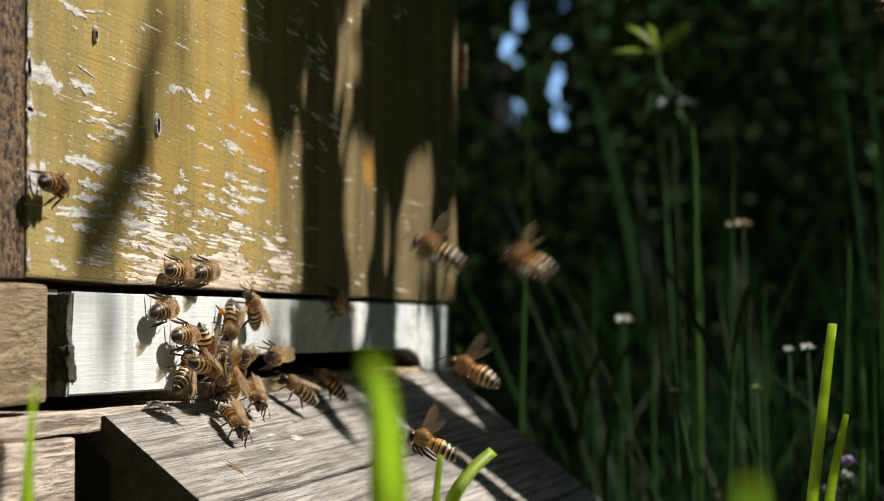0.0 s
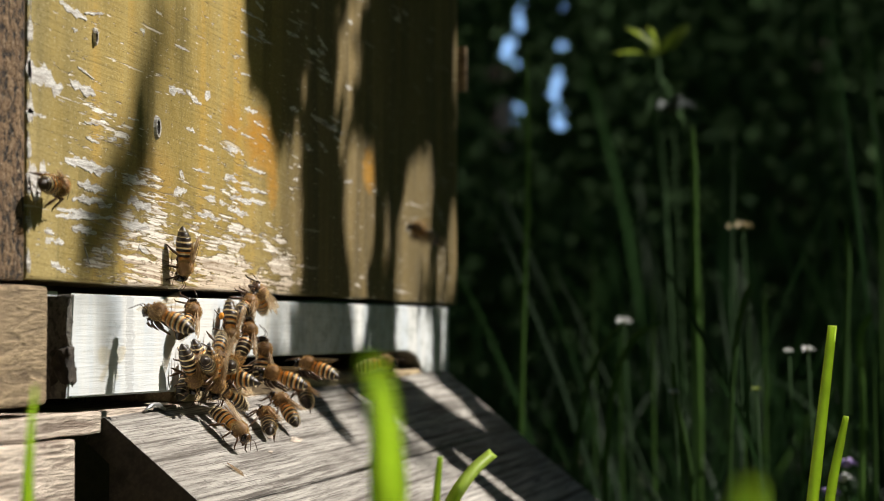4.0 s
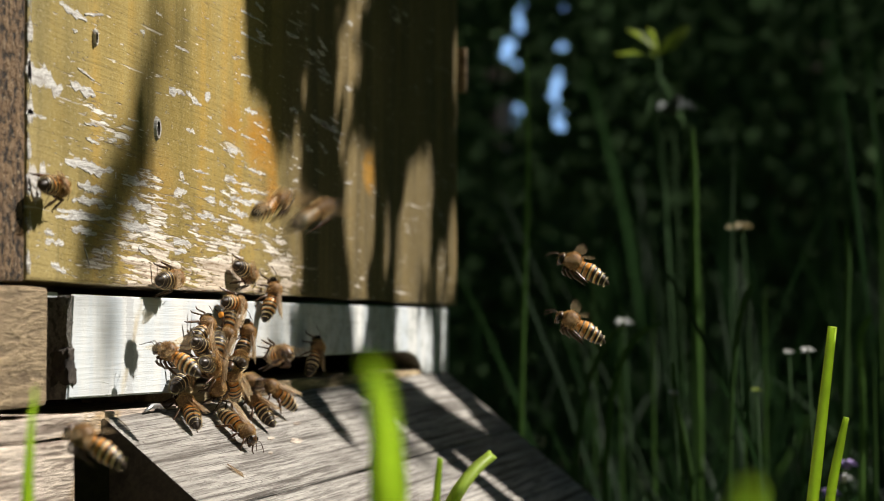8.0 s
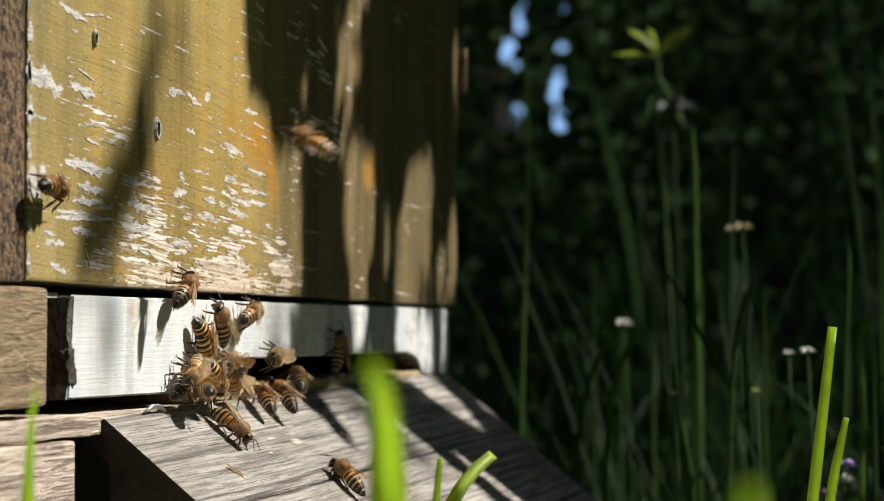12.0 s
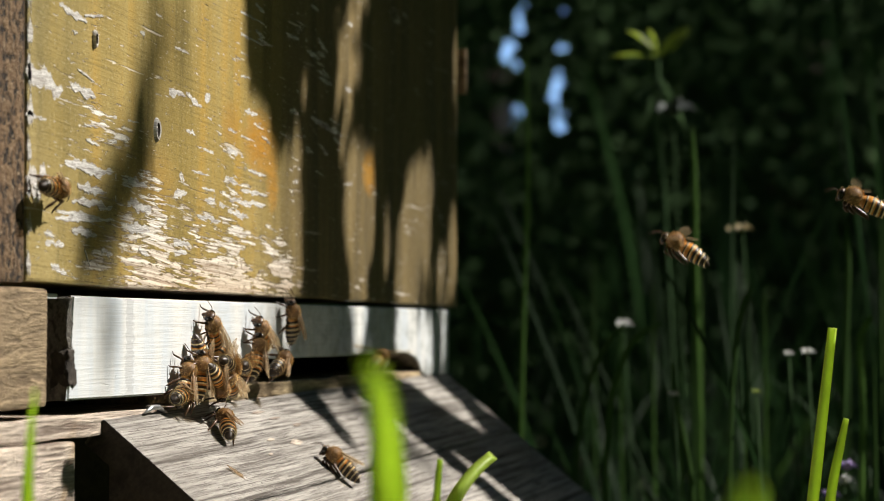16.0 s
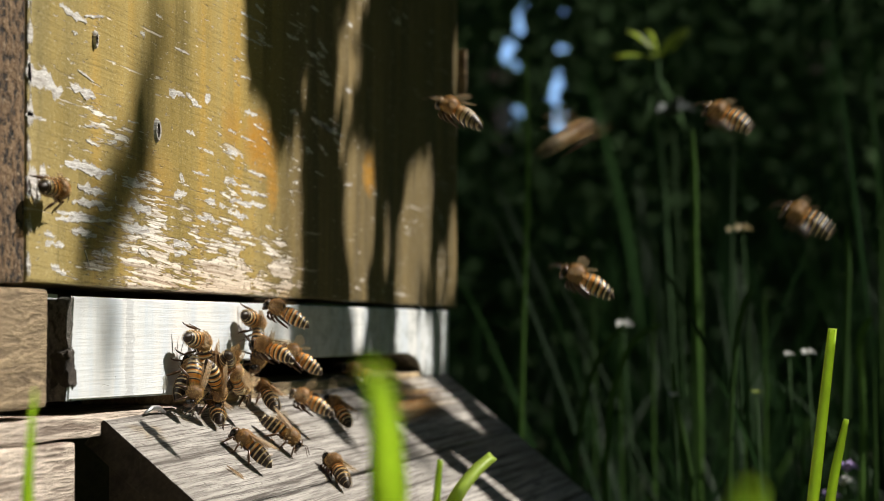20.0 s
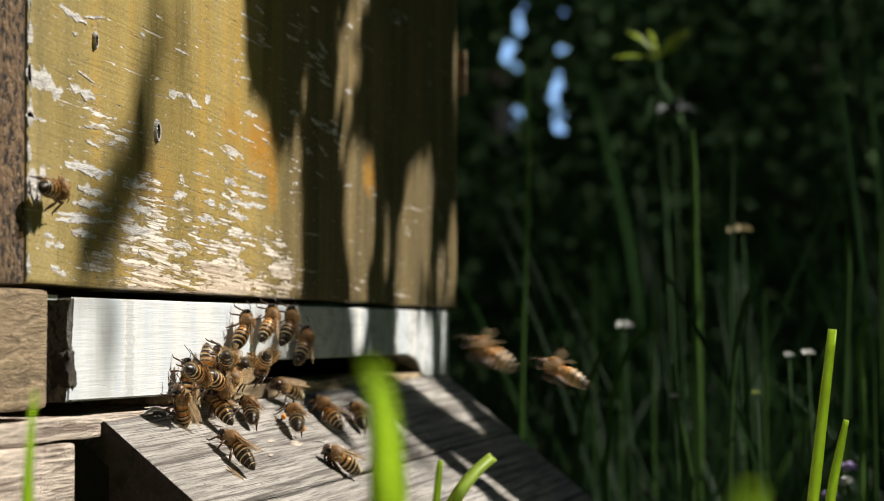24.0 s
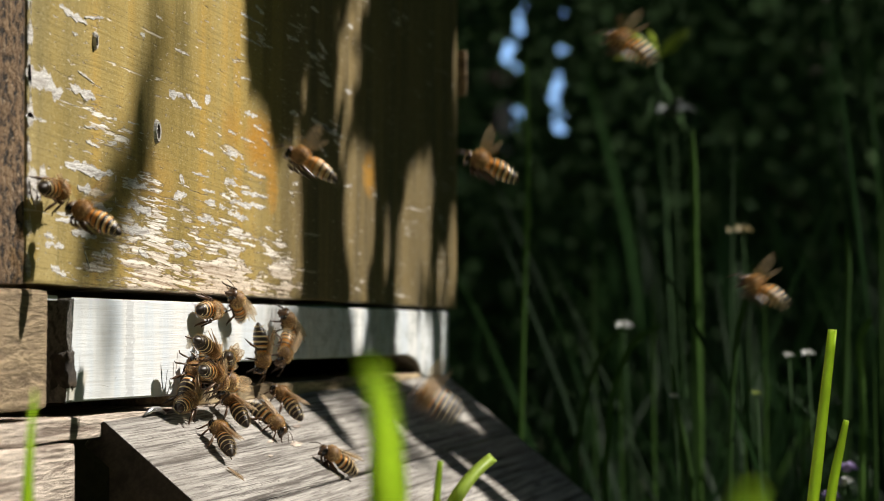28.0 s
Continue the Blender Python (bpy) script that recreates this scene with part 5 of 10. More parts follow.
def motions():
    walk(bee(GOLD, False, 'golden-brown honeybee crawling at the hive entrance', "bees on the hive"), path((0,3.7,65.8,30.6,-90,87,-90), (1,3.7,65.1,30.2,-90,87,-90), (2,3.7,73.0,32.3,90,38,90), (3,3.7,51.2,30.9,90,82,90), (3.48,6.9,69.6,17.6,32,39,68), (3.96,10.0,88.0,4.2,3,0,90), (4.6,-30.0,88.0,0.2,3,0,90), (5.07,-30.0,88.0,0.2,1,-2,150), (5.53,-30.0,88.0,0.2,-1,-2,-150), (6,-30.0,88.0,0.2,3,-0,-90), (6.45,10.0,88.0,4.2,3,-0,-90), (6.72,7.4,84.8,18.8,-11,-48,-130), (7,4.9,81.6,33.5,90,-69,90), (7.3,7.4,84.8,18.8,37,-33,107), (7.6,10.0,88.0,4.2,3,0,90), (8,-30.0,88.0,0.2,3,0,90), (8.15,-16.7,109.5,1.5,1,-2,150), (8.3,-3.3,131.1,2.9,-1,-2,-150), (8.45,10.0,152.6,4.2,3,-0,-90), (8.72,7.4,152.6,10.8,-36,-30,-105), (9,4.9,152.6,17.4,-90,-61,-90), (9.3,7.4,152.6,10.8,10,-51,134), (9.6,10.0,152.6,4.2,3,0,90), (10,-30.0,152.6,0.2,3,0,90), (10.33,-30.0,138.4,0.2,1,-2,150), (10.67,-30.0,124.1,0.2,-1,-2,-150), (11,-30.0,109.9,0.2,3,-0,-90), (11.45,10.0,109.9,4.2,3,-0,-90), (11.72,7.5,109.9,2.4,-3,-21,-141), (12,5.0,109.9,0.7,12,-38,160), (12.48,7.5,109.9,2.4,13,-17,124), (12.96,10.0,109.9,4.2,3,0,90), (13.6,-30.0,109.9,0.2,3,0,90), (14.4,-30.0,112.2,0.2,1,-2,150), (15.2,-30.0,114.6,0.2,-1,-2,-150), (16,-30.0,116.9,0.2,3,-0,-90), (16.45,10.0,116.9,4.2,3,-0,-90), (16.73,9.5,116.9,6.4,-31,17,-46), (17,8.9,116.9,8.6,-48,52,-6), (18,9.6,114.5,8.9,-46,53,-13), (18.3,9.8,114.5,6.5,-3,35,53), (18.6,10.0,114.5,4.2,3,0,90), (19,-30.0,114.5,0.2,3,0,90), (19.15,-16.7,139.5,1.5,1,-2,150), (19.3,-3.3,164.6,2.9,-1,-2,-150), (19.45,10.0,189.6,4.2,3,-0,-90), (19.63,10.5,189.6,0.4,5,16,-41), (19.82,11.0,189.6,-3.3,20,24,13), (20,11.5,189.6,-7.1,36,17,67), (21,10.5,192.7,-6.2,31,26,53), (24,11.1,178.4,-6.9,38,11,76), (25,9.2,168.5,-3.5,33,23,59), (25.6,10.0,168.5,4.2,3,0,90), (26,-30.0,168.5,0.2,3,0,90), (26.15,-16.7,141.6,1.5,1,-2,150), (26.3,-3.3,114.8,2.9,-1,-2,-150), (26.45,10.0,88.0,4.2,3,-0,-90), (26.73,6.9,82.8,12.4,-12,48,-51), (27,3.7,77.6,20.6,90,70,90), (28,3.7,90.3,22.5,90,90,90)))
    walk(bee(STRIPED, False, 'dark striped honeybee crawling at the hive entrance', "bees on the hive"), path((0,3.7,87.3,31.0,90,85,90), (1,3.7,109.2,21.8,-90,89,-90), (1.3,6.9,109.2,13.0,28,42,64), (1.6,10.0,109.2,4.2,3,0,90), (2,-30.0,109.2,0.2,3,0,90), (2.15,-16.7,102.1,1.5,1,-2,150), (2.3,-3.3,95.1,2.9,-1,-2,-150), (2.45,10.0,88.0,4.2,3,-0,-90), (2.73,7.2,77.3,19.7,-43,-11,-95), (3,4.3,66.6,35.1,-90,-23,-90), (4.5,4.3,66.4,34.5,-90,21,-90), (6,4.3,66.1,33.9,-90,64,-90), (6.33,4.3,64.8,33.2,-90,5,-90), (6.67,4.3,63.4,32.5,-90,-54,-90), (7,4.3,62.1,31.8,90,-68,90), (7.33,4.3,60.2,30.9,90,-17,90), (7.67,4.3,58.4,30.1,90,35,90), (8,4.3,56.6,29.3,90,86,90), (9,4.3,67.6,29.3,-90,53,-90), (9.3,7.2,77.8,16.7,3,52,40), (9.6,10.0,88.0,4.2,3,0,90), (10,-30.0,88.0,0.2,3,0,90), (10.33,-30.0,131.8,0.2,1,-2,150), (10.67,-30.0,175.5,0.2,-1,-2,-150), (11,-30.0,219.3,0.2,3,-0,-90), (11.45,10.0,219.3,4.2,3,-0,-90), (11.63,7.9,219.3,6.2,11,37,-46), (11.82,5.8,219.3,8.2,61,50,31), (12,3.7,219.3,10.2,90,20,90), (15,3.7,171.8,10.0,90,21,90), (16,3.7,166.8,19.8,90,-14,90), (17,3.7,172.5,20.8,90,-41,90), (17.3,6.9,172.5,12.5,43,-20,99), (17.6,10.0,172.5,4.2,3,0,90), (18,-30.0,172.5,0.2,3,0,90), (18.15,-16.7,156.6,1.5,1,-2,150), (18.3,-3.3,140.8,2.9,-1,-2,-150), (18.45,10.0,125.0,4.2,3,-0,-90), (18.63,8.7,125.0,5.8,3,36,-52), (18.82,7.5,125.0,7.4,46,59,18), (19,6.2,125.0,8.9,90,37,90), (19.3,8.1,125.0,6.6,44,18,82), (19.6,10.0,125.0,4.2,3,0,90), (20,-30.0,125.0,0.2,3,0,90), (20.15,-16.7,136.6,1.5,1,-2,150), (20.3,-3.3,148.2,2.9,-1,-2,-150), (20.45,10.0,159.8,4.2,3,-0,-90), (20.73,6.9,159.8,9.4,-8,-49,-133), (21,3.7,159.8,14.6,90,-65,90), (22.5,3.7,161.7,16.6,90,-13,90), (24,3.7,163.6,18.7,90,39,90), (25,3.7,181.9,21.4,90,-0,90), (25.5,3.7,181.1,21.7,90,-39,90), (26,3.7,180.3,21.9,90,-78,90), (26.3,6.9,180.3,13.1,34,-37,111), (26.6,10.0,180.3,4.2,3,0,90), (27,-30.0,180.3,0.2,3,0,90), (28,-30.0,180.3,0.2,3,0,90)))
    walk(bee(STRIPED, False, 'striped honeybee with folded wings on the hive front', "bees on the hive"), path((0,4.3,52.3,20.7,90,83,90), (1,4.3,65.2,22.1,90,70,90), (2,4.3,64.8,22.2,90,69,90), (3,4.3,70.5,18.7,90,46,90), (6,4.3,70.7,21.4,90,55,90), (7,4.3,76.8,21.8,90,54,90), (8,4.3,82.4,16.5,90,61,90), (8.5,4.3,89.7,17.3,90,10,90), (9,4.3,97.0,18.1,90,-40,90), (10,4.3,99.0,18.0,90,-42,90), (11,4.3,101.5,17.9,90,-41,90), (12,4.3,98.1,18.3,90,-32,90), (15,4.3,103.2,18.6,90,-34,90), (15.3,7.1,103.2,11.4,44,-17,97), (15.6,10.0,103.2,4.2,3,0,90), (16,-30.0,103.2,0.2,3,0,90), (16.15,-16.7,107.2,1.5,1,-2,150), (16.3,-3.3,111.2,2.9,-1,-2,-150), (16.45,10.0,115.2,4.2,3,-0,-90), (16.73,7.6,115.2,1.7,4,22,-27), (17,5.1,115.2,-0.9,28,29,47), (17.5,4.6,118.7,-0.3,-9,38,-16), (18,4.0,122.2,0.2,-36,17,-70), (18.5,3.5,119.2,0.5,-32,-24,-123), (19,3.0,116.2,0.9,12,-38,160), (20,3.0,120.5,1.0,-4,-39,-174), (20.33,2.6,119.9,1.3,32,-24,122), (20.67,2.2,119.3,1.6,38,10,77), (21,1.9,118.7,1.9,14,37,22), (24,7.2,113.7,-4.5,25,31,42), (25,10.6,113.7,-7.3,24,32,39), (26,9.2,124.1,-6.0,35,19,64), (27,8.2,154.0,-2.9,37,15,70), (28,8.2,145.5,-3.0,38,10,76)))
    walk(bee(GOLD, False, 'golden-brown honeybee crawling at the hive entrance', "bees on the hive"), path((0,4.9,67.1,14.3,90,88,90), (1,7.4,62.3,12.5,-90,75,-90), (2,7.4,64.3,12.1,-90,64,-90), (2.3,8.7,76.1,8.2,13,50,49), (2.6,10.0,88.0,4.2,3,0,90), (3,-30.0,88.0,0.2,3,0,90), (3.47,-30.0,88.0,0.2,1,-2,150), (3.93,-30.0,88.0,0.2,-1,-2,-150), (4.4,-30.0,88.0,0.2,3,-0,-90), (5.12,10.0,88.0,4.2,3,-0,-90), (5.56,7.4,87.5,12.2,-2,51,-41), (6,4.9,87.0,20.1,90,57,90), (6.3,7.4,87.5,12.2,40,28,77), (6.6,10.0,88.0,4.2,3,0,90), (7,-30.0,88.0,0.2,3,0,90), (7.15,-16.7,95.9,1.5,1,-2,150), (7.3,-3.3,103.8,2.9,-1,-2,-150), (7.45,10.0,111.6,4.2,3,-0,-90), (7.72,6.9,111.6,13.8,-28,39,-66), (8,3.7,111.6,23.4,-90,84,-90), (9,3.7,131.7,20.6,-90,66,-90), (10,3.7,124.3,19.2,-90,66,-90), (10.3,6.9,124.3,11.7,14,50,50), (10.6,10.0,124.3,4.2,3,0,90), (11,-30.0,124.3,0.2,3,0,90), (13,-30.0,112.2,0.2,1,-2,150), (15,-30.0,100.1,0.2,-1,-2,-150), (17,-30.0,88.0,0.2,3,-0,-90), (17.45,10.0,88.0,4.2,3,-0,-90), (17.73,7.1,67.4,13.8,4,-51,-144), (18,4.3,46.8,23.5,90,-50,90), (18.3,7.1,67.4,13.8,42,-25,101), (18.6,10.0,88.0,4.2,3,0,90), (19,-30.0,88.0,0.2,3,0,90), (19.33,-30.0,88.0,0.2,1,-2,150), (19.67,-30.0,88.0,0.2,-1,-2,-150), (20,-30.0,88.0,0.2,3,-0,-90), (20.45,10.0,88.0,4.2,3,-0,-90), (20.73,19.7,77.6,-8.8,8,22,-21), (21,29.4,67.2,-21.7,32,24,57), (21.96,10.0,88.0,4.2,3,0,90), (22.6,-30.0,88.0,0.2,3,0,90), (23.07,-30.0,89.7,0.2,1,-2,150), (23.53,-30.0,91.4,0.2,-1,-2,-150), (24,-30.0,93.1,0.2,3,-0,-90), (24.45,10.0,93.1,4.2,3,-0,-90), (24.73,10.8,93.1,9.1,3,28,-41), (25,11.5,93.1,14.0,34,43,26), (25.3,10.8,93.1,9.1,24,18,57), (25.6,10.0,93.1,4.2,3,0,90), (26,-30.0,93.1,0.2,3,0,90), (26.15,-16.7,113.2,1.5,1,-2,150), (26.3,-3.3,133.3,2.9,-1,-2,-150), (26.45,10.0,153.4,4.2,3,-0,-90), (26.73,8.7,153.4,6.0,-5,50,-44), (27,7.4,153.4,7.7,90,61,90), (27.3,8.7,153.4,6.0,39,30,76), (27.6,10.0,153.4,4.2,3,0,90), (28,-30.0,153.4,0.2,3,0,90)))
    walk(bee(STRIPED, False, 'dark striped honeybee crawling at the hive entrance', "bees on the hive", True), path((0,3.7,107.0,17.1,-90,-30,-90), (1,3.7,107.8,16.0,-90,-34,-90), (2,3.7,106.6,17.5,-90,-21,-90), (3,3.7,106.9,16.9,-90,-21,-90), (6,3.7,106.7,17.2,-90,5,-90), (7,3.7,105.4,18.5,-90,10,-90), (8,3.7,105.5,16.8,-90,-35,-90), (9,3.7,109.1,18.8,-90,-56,-90), (9.3,6.9,109.1,11.5,6,-52,138), (9.6,10.0,109.1,4.2,3,0,90), (10,-30.0,109.1,0.2,3,0,90), (12.33,-30.0,102.1,0.2,1,-2,150), (14.67,-30.0,95.0,0.2,-1,-2,-150), (17,-30.0,88.0,0.2,3,-0,-90), (17.45,10.0,88.0,4.2,3,-0,-90), (17.73,6.0,80.0,2.6,-5,20,-43), (18,2.1,72.0,1.1,8,39,11), (18.3,6.0,80.0,2.6,13,18,53), (18.6,10.0,88.0,4.2,3,0,90), (19,-30.0,88.0,0.2,3,0,90), (19.33,-30.0,97.7,0.2,1,-2,150), (19.67,-30.0,107.4,0.2,-1,-2,-150), (20,-30.0,117.1,0.2,3,-0,-90), (20.45,10.0,117.1,4.2,3,-0,-90), (20.73,16.3,117.1,-5.6,3,-22,-152), (21,22.5,117.1,-15.5,26,-30,135), (22.5,17.7,128.1,-11.4,39,0,89), (24,12.8,139.0,-7.3,26,31,42), (25,10.6,134.2,-3.5,31,26,53), (25.6,10.0,134.2,4.2,3,0,90), (26,-30.0,134.2,0.2,3,0,90), (28,-30.0,134.2,0.2,3,0,90)))
    walk(bee(STRIPED, False, 'striped honeybee with folded wings on the hive front', "bees on the hive"), path((0,3.7,128.4,21.4,90,-43,90), (1,3.7,130.6,22.0,90,-41,90), (1.5,3.7,131.9,21.7,90,10,90), (2,3.7,133.2,21.4,90,61,90), (3,3.7,126.9,21.7,-90,82,-90), (4.5,3.7,119.0,23.1,90,42,90), (6,3.7,111.1,24.6,90,-15,90), (7,3.7,118.4,28.4,90,-42,90), (7.5,3.7,120.0,30.4,90,32,90), (8,3.7,121.7,32.5,-90,75,-90), (8.3,6.9,121.7,18.3,20,47,56), (8.6,10.0,121.7,4.2,3,0,90), (9,-30.0,121.7,0.2,3,0,90), (9.15,-16.7,110.4,1.5,1,-2,150), (9.3,-3.3,99.2,2.9,-1,-2,-150), (9.45,10.0,88.0,4.2,3,-0,-90), (9.63,8.3,84.1,9.1,1,-36,-127), (9.82,6.6,80.2,14.1,43,-60,164), (10,4.9,76.3,19.0,90,-39,90), (11,4.9,75.8,18.1,90,-53,90), (11.5,4.9,71.1,22.6,90,1,90), (12,4.9,66.3,27.1,90,55,90), (12.48,7.4,77.2,15.6,41,27,77), (12.96,10.0,88.0,4.2,3,0,90), (13.6,-30.0,88.0,0.2,3,0,90), (14.73,-30.0,88.0,0.2,1,-2,150), (15.87,-30.0,88.0,0.2,-1,-2,-150), (17,-30.0,88.0,0.2,3,-0,-90), (17.45,10.0,88.0,4.2,3,-0,-90), (17.73,15.6,81.0,-5.8,8,22,-20), (18,21.2,74.1,-15.7,33,23,58), (19,20.9,80.3,-15.4,38,11,76), (20,18.1,79.6,-13.1,39,-4,94), (21,17.4,81.8,-12.5,37,-14,107), (24,17.6,69.6,-12.8,39,9,79), (25,17.3,75.4,-12.5,33,23,57), (26,14.6,75.3,-10.3,32,24,56), (27,15.4,73.1,-11.0,32,24,56), (28,14.1,68.6,-10.0,33,23,58)))
    walk(bee(GOLD, False, 'golden-brown honeybee crawling at the hive entrance', "bees on the hive"), path((0,13.1,59.0,6.2,-27,52,-33), (0.3,11.5,73.5,5.2,8,32,41), (0.6,10.0,88.0,4.2,3,0,90), (1,-30.0,88.0,0.2,3,0,90), (1.15,-16.7,114.3,1.5,1,-2,150), (1.3,-3.3,140.6,2.9,-1,-2,-150), (1.45,10.0,167.0,4.2,3,-0,-90), (1.73,5.1,167.0,4.0,6,22,-24), (2,0.2,167.0,3.8,30,27,51), (2.6,10.0,167.0,4.2,3,0,90), (3,-30.0,167.0,0.2,3,0,90), (3.47,-30.0,143.7,0.2,1,-2,150), (3.93,-30.0,120.5,0.2,-1,-2,-150), (4.4,-30.0,97.3,0.2,3,-0,-90), (5.12,10.0,97.3,4.2,3,-0,-90), (5.41,18.0,97.3,-5.6,8,-16,-144), (5.71,26.0,97.3,-15.4,25,-21,158), (6,34.0,97.3,-25.2,38,-10,101), (6.6,10.0,97.3,4.2,3,0,90), (7,-30.0,97.3,0.2,3,0,90), (7.15,-16.7,94.2,1.5,1,-2,150), (7.3,-3.3,91.1,2.9,-1,-2,-150), (7.45,10.0,88.0,4.2,3,-0,-90), (7.72,7.8,77.2,0.2,8,22,-20), (8,5.6,66.3,-3.8,33,23,58), (9,3.7,66.5,0.1,90,17,90), (10,3.7,67.6,7.2,90,67,90), (11,3.7,67.1,14.3,90,78,90), (12,3.7,85.9,14.6,-90,55,-90), (13,3.7,87.3,14.8,-90,-3,-90), (14,3.7,88.7,15.0,-90,-60,-90), (15,3.7,90.1,15.1,90,-62,90), (16,3.7,92.5,16.3,90,-37,90), (17,3.7,91.2,20.5,90,-48,90), (18,3.7,89.6,21.4,90,-18,90), (18.5,3.7,83.4,21.2,90,29,90), (19,3.7,77.2,20.9,90,77,90), (20,6.2,73.0,14.1,-90,83,-90), (20.3,8.1,80.5,9.2,25,45,61), (20.6,10.0,88.0,4.2,3,0,90), (21,-30.0,88.0,0.2,3,0,90), (21.47,-30.0,106.5,0.2,1,-2,150), (21.93,-30.0,125.0,0.2,-1,-2,-150), (22.4,-30.0,143.5,0.2,3,-0,-90), (23.12,10.0,143.5,4.2,3,-0,-90), (23.56,6.9,143.5,11.8,8,52,-32), (24,3.7,143.5,19.4,90,46,90), (24.5,3.7,148.5,19.8,90,5,90), (25,3.7,153.4,20.2,90,-36,90), (26,3.7,149.6,24.3,90,-54,90), (27,3.7,133.7,19.9,90,-29,90), (28,3.7,113.6,24.2,90,-56,90)))
    walk(bee(STRIPED, False, 'dark striped honeybee crawling at the hive entrance', "bees on the hive"), path((0,9.7,84.1,6.3,-33,52,-2), (1,9.6,83.1,6.6,-21,49,11), (2,9.1,86.8,6.1,-24,48,15), (3,9.1,87.8,5.7,-16,45,21), (6,9.5,86.9,7.2,-25,50,9), (7,9.0,86.7,6.4,1,38,36), (8,8.1,95.3,6.9,-16,38,35), (9,8.6,94.0,6.8,-8,39,34), (10,9.1,95.5,7.9,-3,40,31), (11,8.6,96.4,6.7,-3,37,37), (12,9.2,95.6,5.8,-16,46,20), (15,9.2,97.1,6.7,-16,46,20), (16,9.5,99.7,6.2,-21,49,11), (17,9.5,102.2,6.4,-34,51,-0), (18,9.5,97.2,6.5,-18,48,14), (19,9.9,94.3,7.0,-27,51,1), (19.3,10.0,94.3,5.6,2,30,55), (19.6,10.0,94.3,4.2,3,0,90), (20,-30.0,94.3,0.2,3,0,90), (20.8,-30.0,122.0,0.2,1,-2,150), (21.6,-30.0,149.6,0.2,-1,-2,-150), (22.4,-30.0,177.3,0.2,3,-0,-90), (23.12,10.0,177.3,4.2,3,-0,-90), (23.41,8.1,177.3,7.1,1,36,-54), (23.71,6.2,177.3,10.0,42,60,15), (24,4.3,177.3,12.9,90,40,90), (24.3,7.1,177.3,8.6,44,20,81), (24.6,10.0,177.3,4.2,3,0,90), (25,-30.0,177.3,0.2,3,0,90), (25.15,-16.7,157.8,1.5,1,-2,150), (25.3,-3.3,138.3,2.9,-1,-2,-150), (25.45,10.0,118.8,4.2,3,-0,-90), (25.73,7.4,118.8,11.1,-44,0,-90), (26,4.9,118.8,18.1,-90,0,-90), (27,7.4,107.2,11.4,-90,-17,-90), (28,7.4,124.0,11.1,-90,0,-90)))
    walk(bee(STRIPED, False, 'striped honeybee with folded wings on the hive front', "bees on the hive"), path((0,8.1,101.4,6.7,-37,50,9), (1,7.8,103.3,6.9,-34,48,14), (2,7.9,102.3,6.1,-24,45,22), (3,9.0,76.9,6.2,-36,52,-3), (6,10.6,65.8,6.9,-30,53,-19), (7,6.2,80.8,13.3,-90,59,-90), (8,6.2,78.5,11.1,-90,70,-90), (9,6.2,82.0,14.2,-90,78,-90), (9.3,8.1,85.0,9.2,22,46,58), (9.6,10.0,88.0,4.2,3,0,90), (10,-30.0,88.0,0.2,3,0,90), (12.33,-30.0,114.9,0.2,1,-2,150), (14.67,-30.0,141.9,0.2,-1,-2,-150), (17,-30.0,168.8,0.2,3,-0,-90), (17.45,10.0,168.8,4.2,3,-0,-90), (17.63,13.9,168.8,-2.4,6,16,-40), (17.82,17.8,168.8,-9.1,21,23,14), (18,21.7,168.8,-15.7,37,16,69), (18.6,10.0,168.8,4.2,3,0,90), (19,-30.0,168.8,0.2,3,0,90), (20.13,-30.0,146.6,0.2,1,-2,150), (21.27,-30.0,124.3,0.2,-1,-2,-150), (22.4,-30.0,102.0,0.2,3,-0,-90), (23.12,10.0,102.0,4.2,3,-0,-90), (23.56,9.4,102.0,5.3,-24,19,-43), (24,8.9,102.0,6.5,-29,50,5), (25,8.9,104.1,5.7,-29,51,4), (25.3,9.5,104.1,5.0,0,30,56), (25.6,10.0,104.1,4.2,3,0,90), (26,-30.0,104.1,0.2,3,0,90), (28,-30.0,104.1,0.2,3,0,90)))
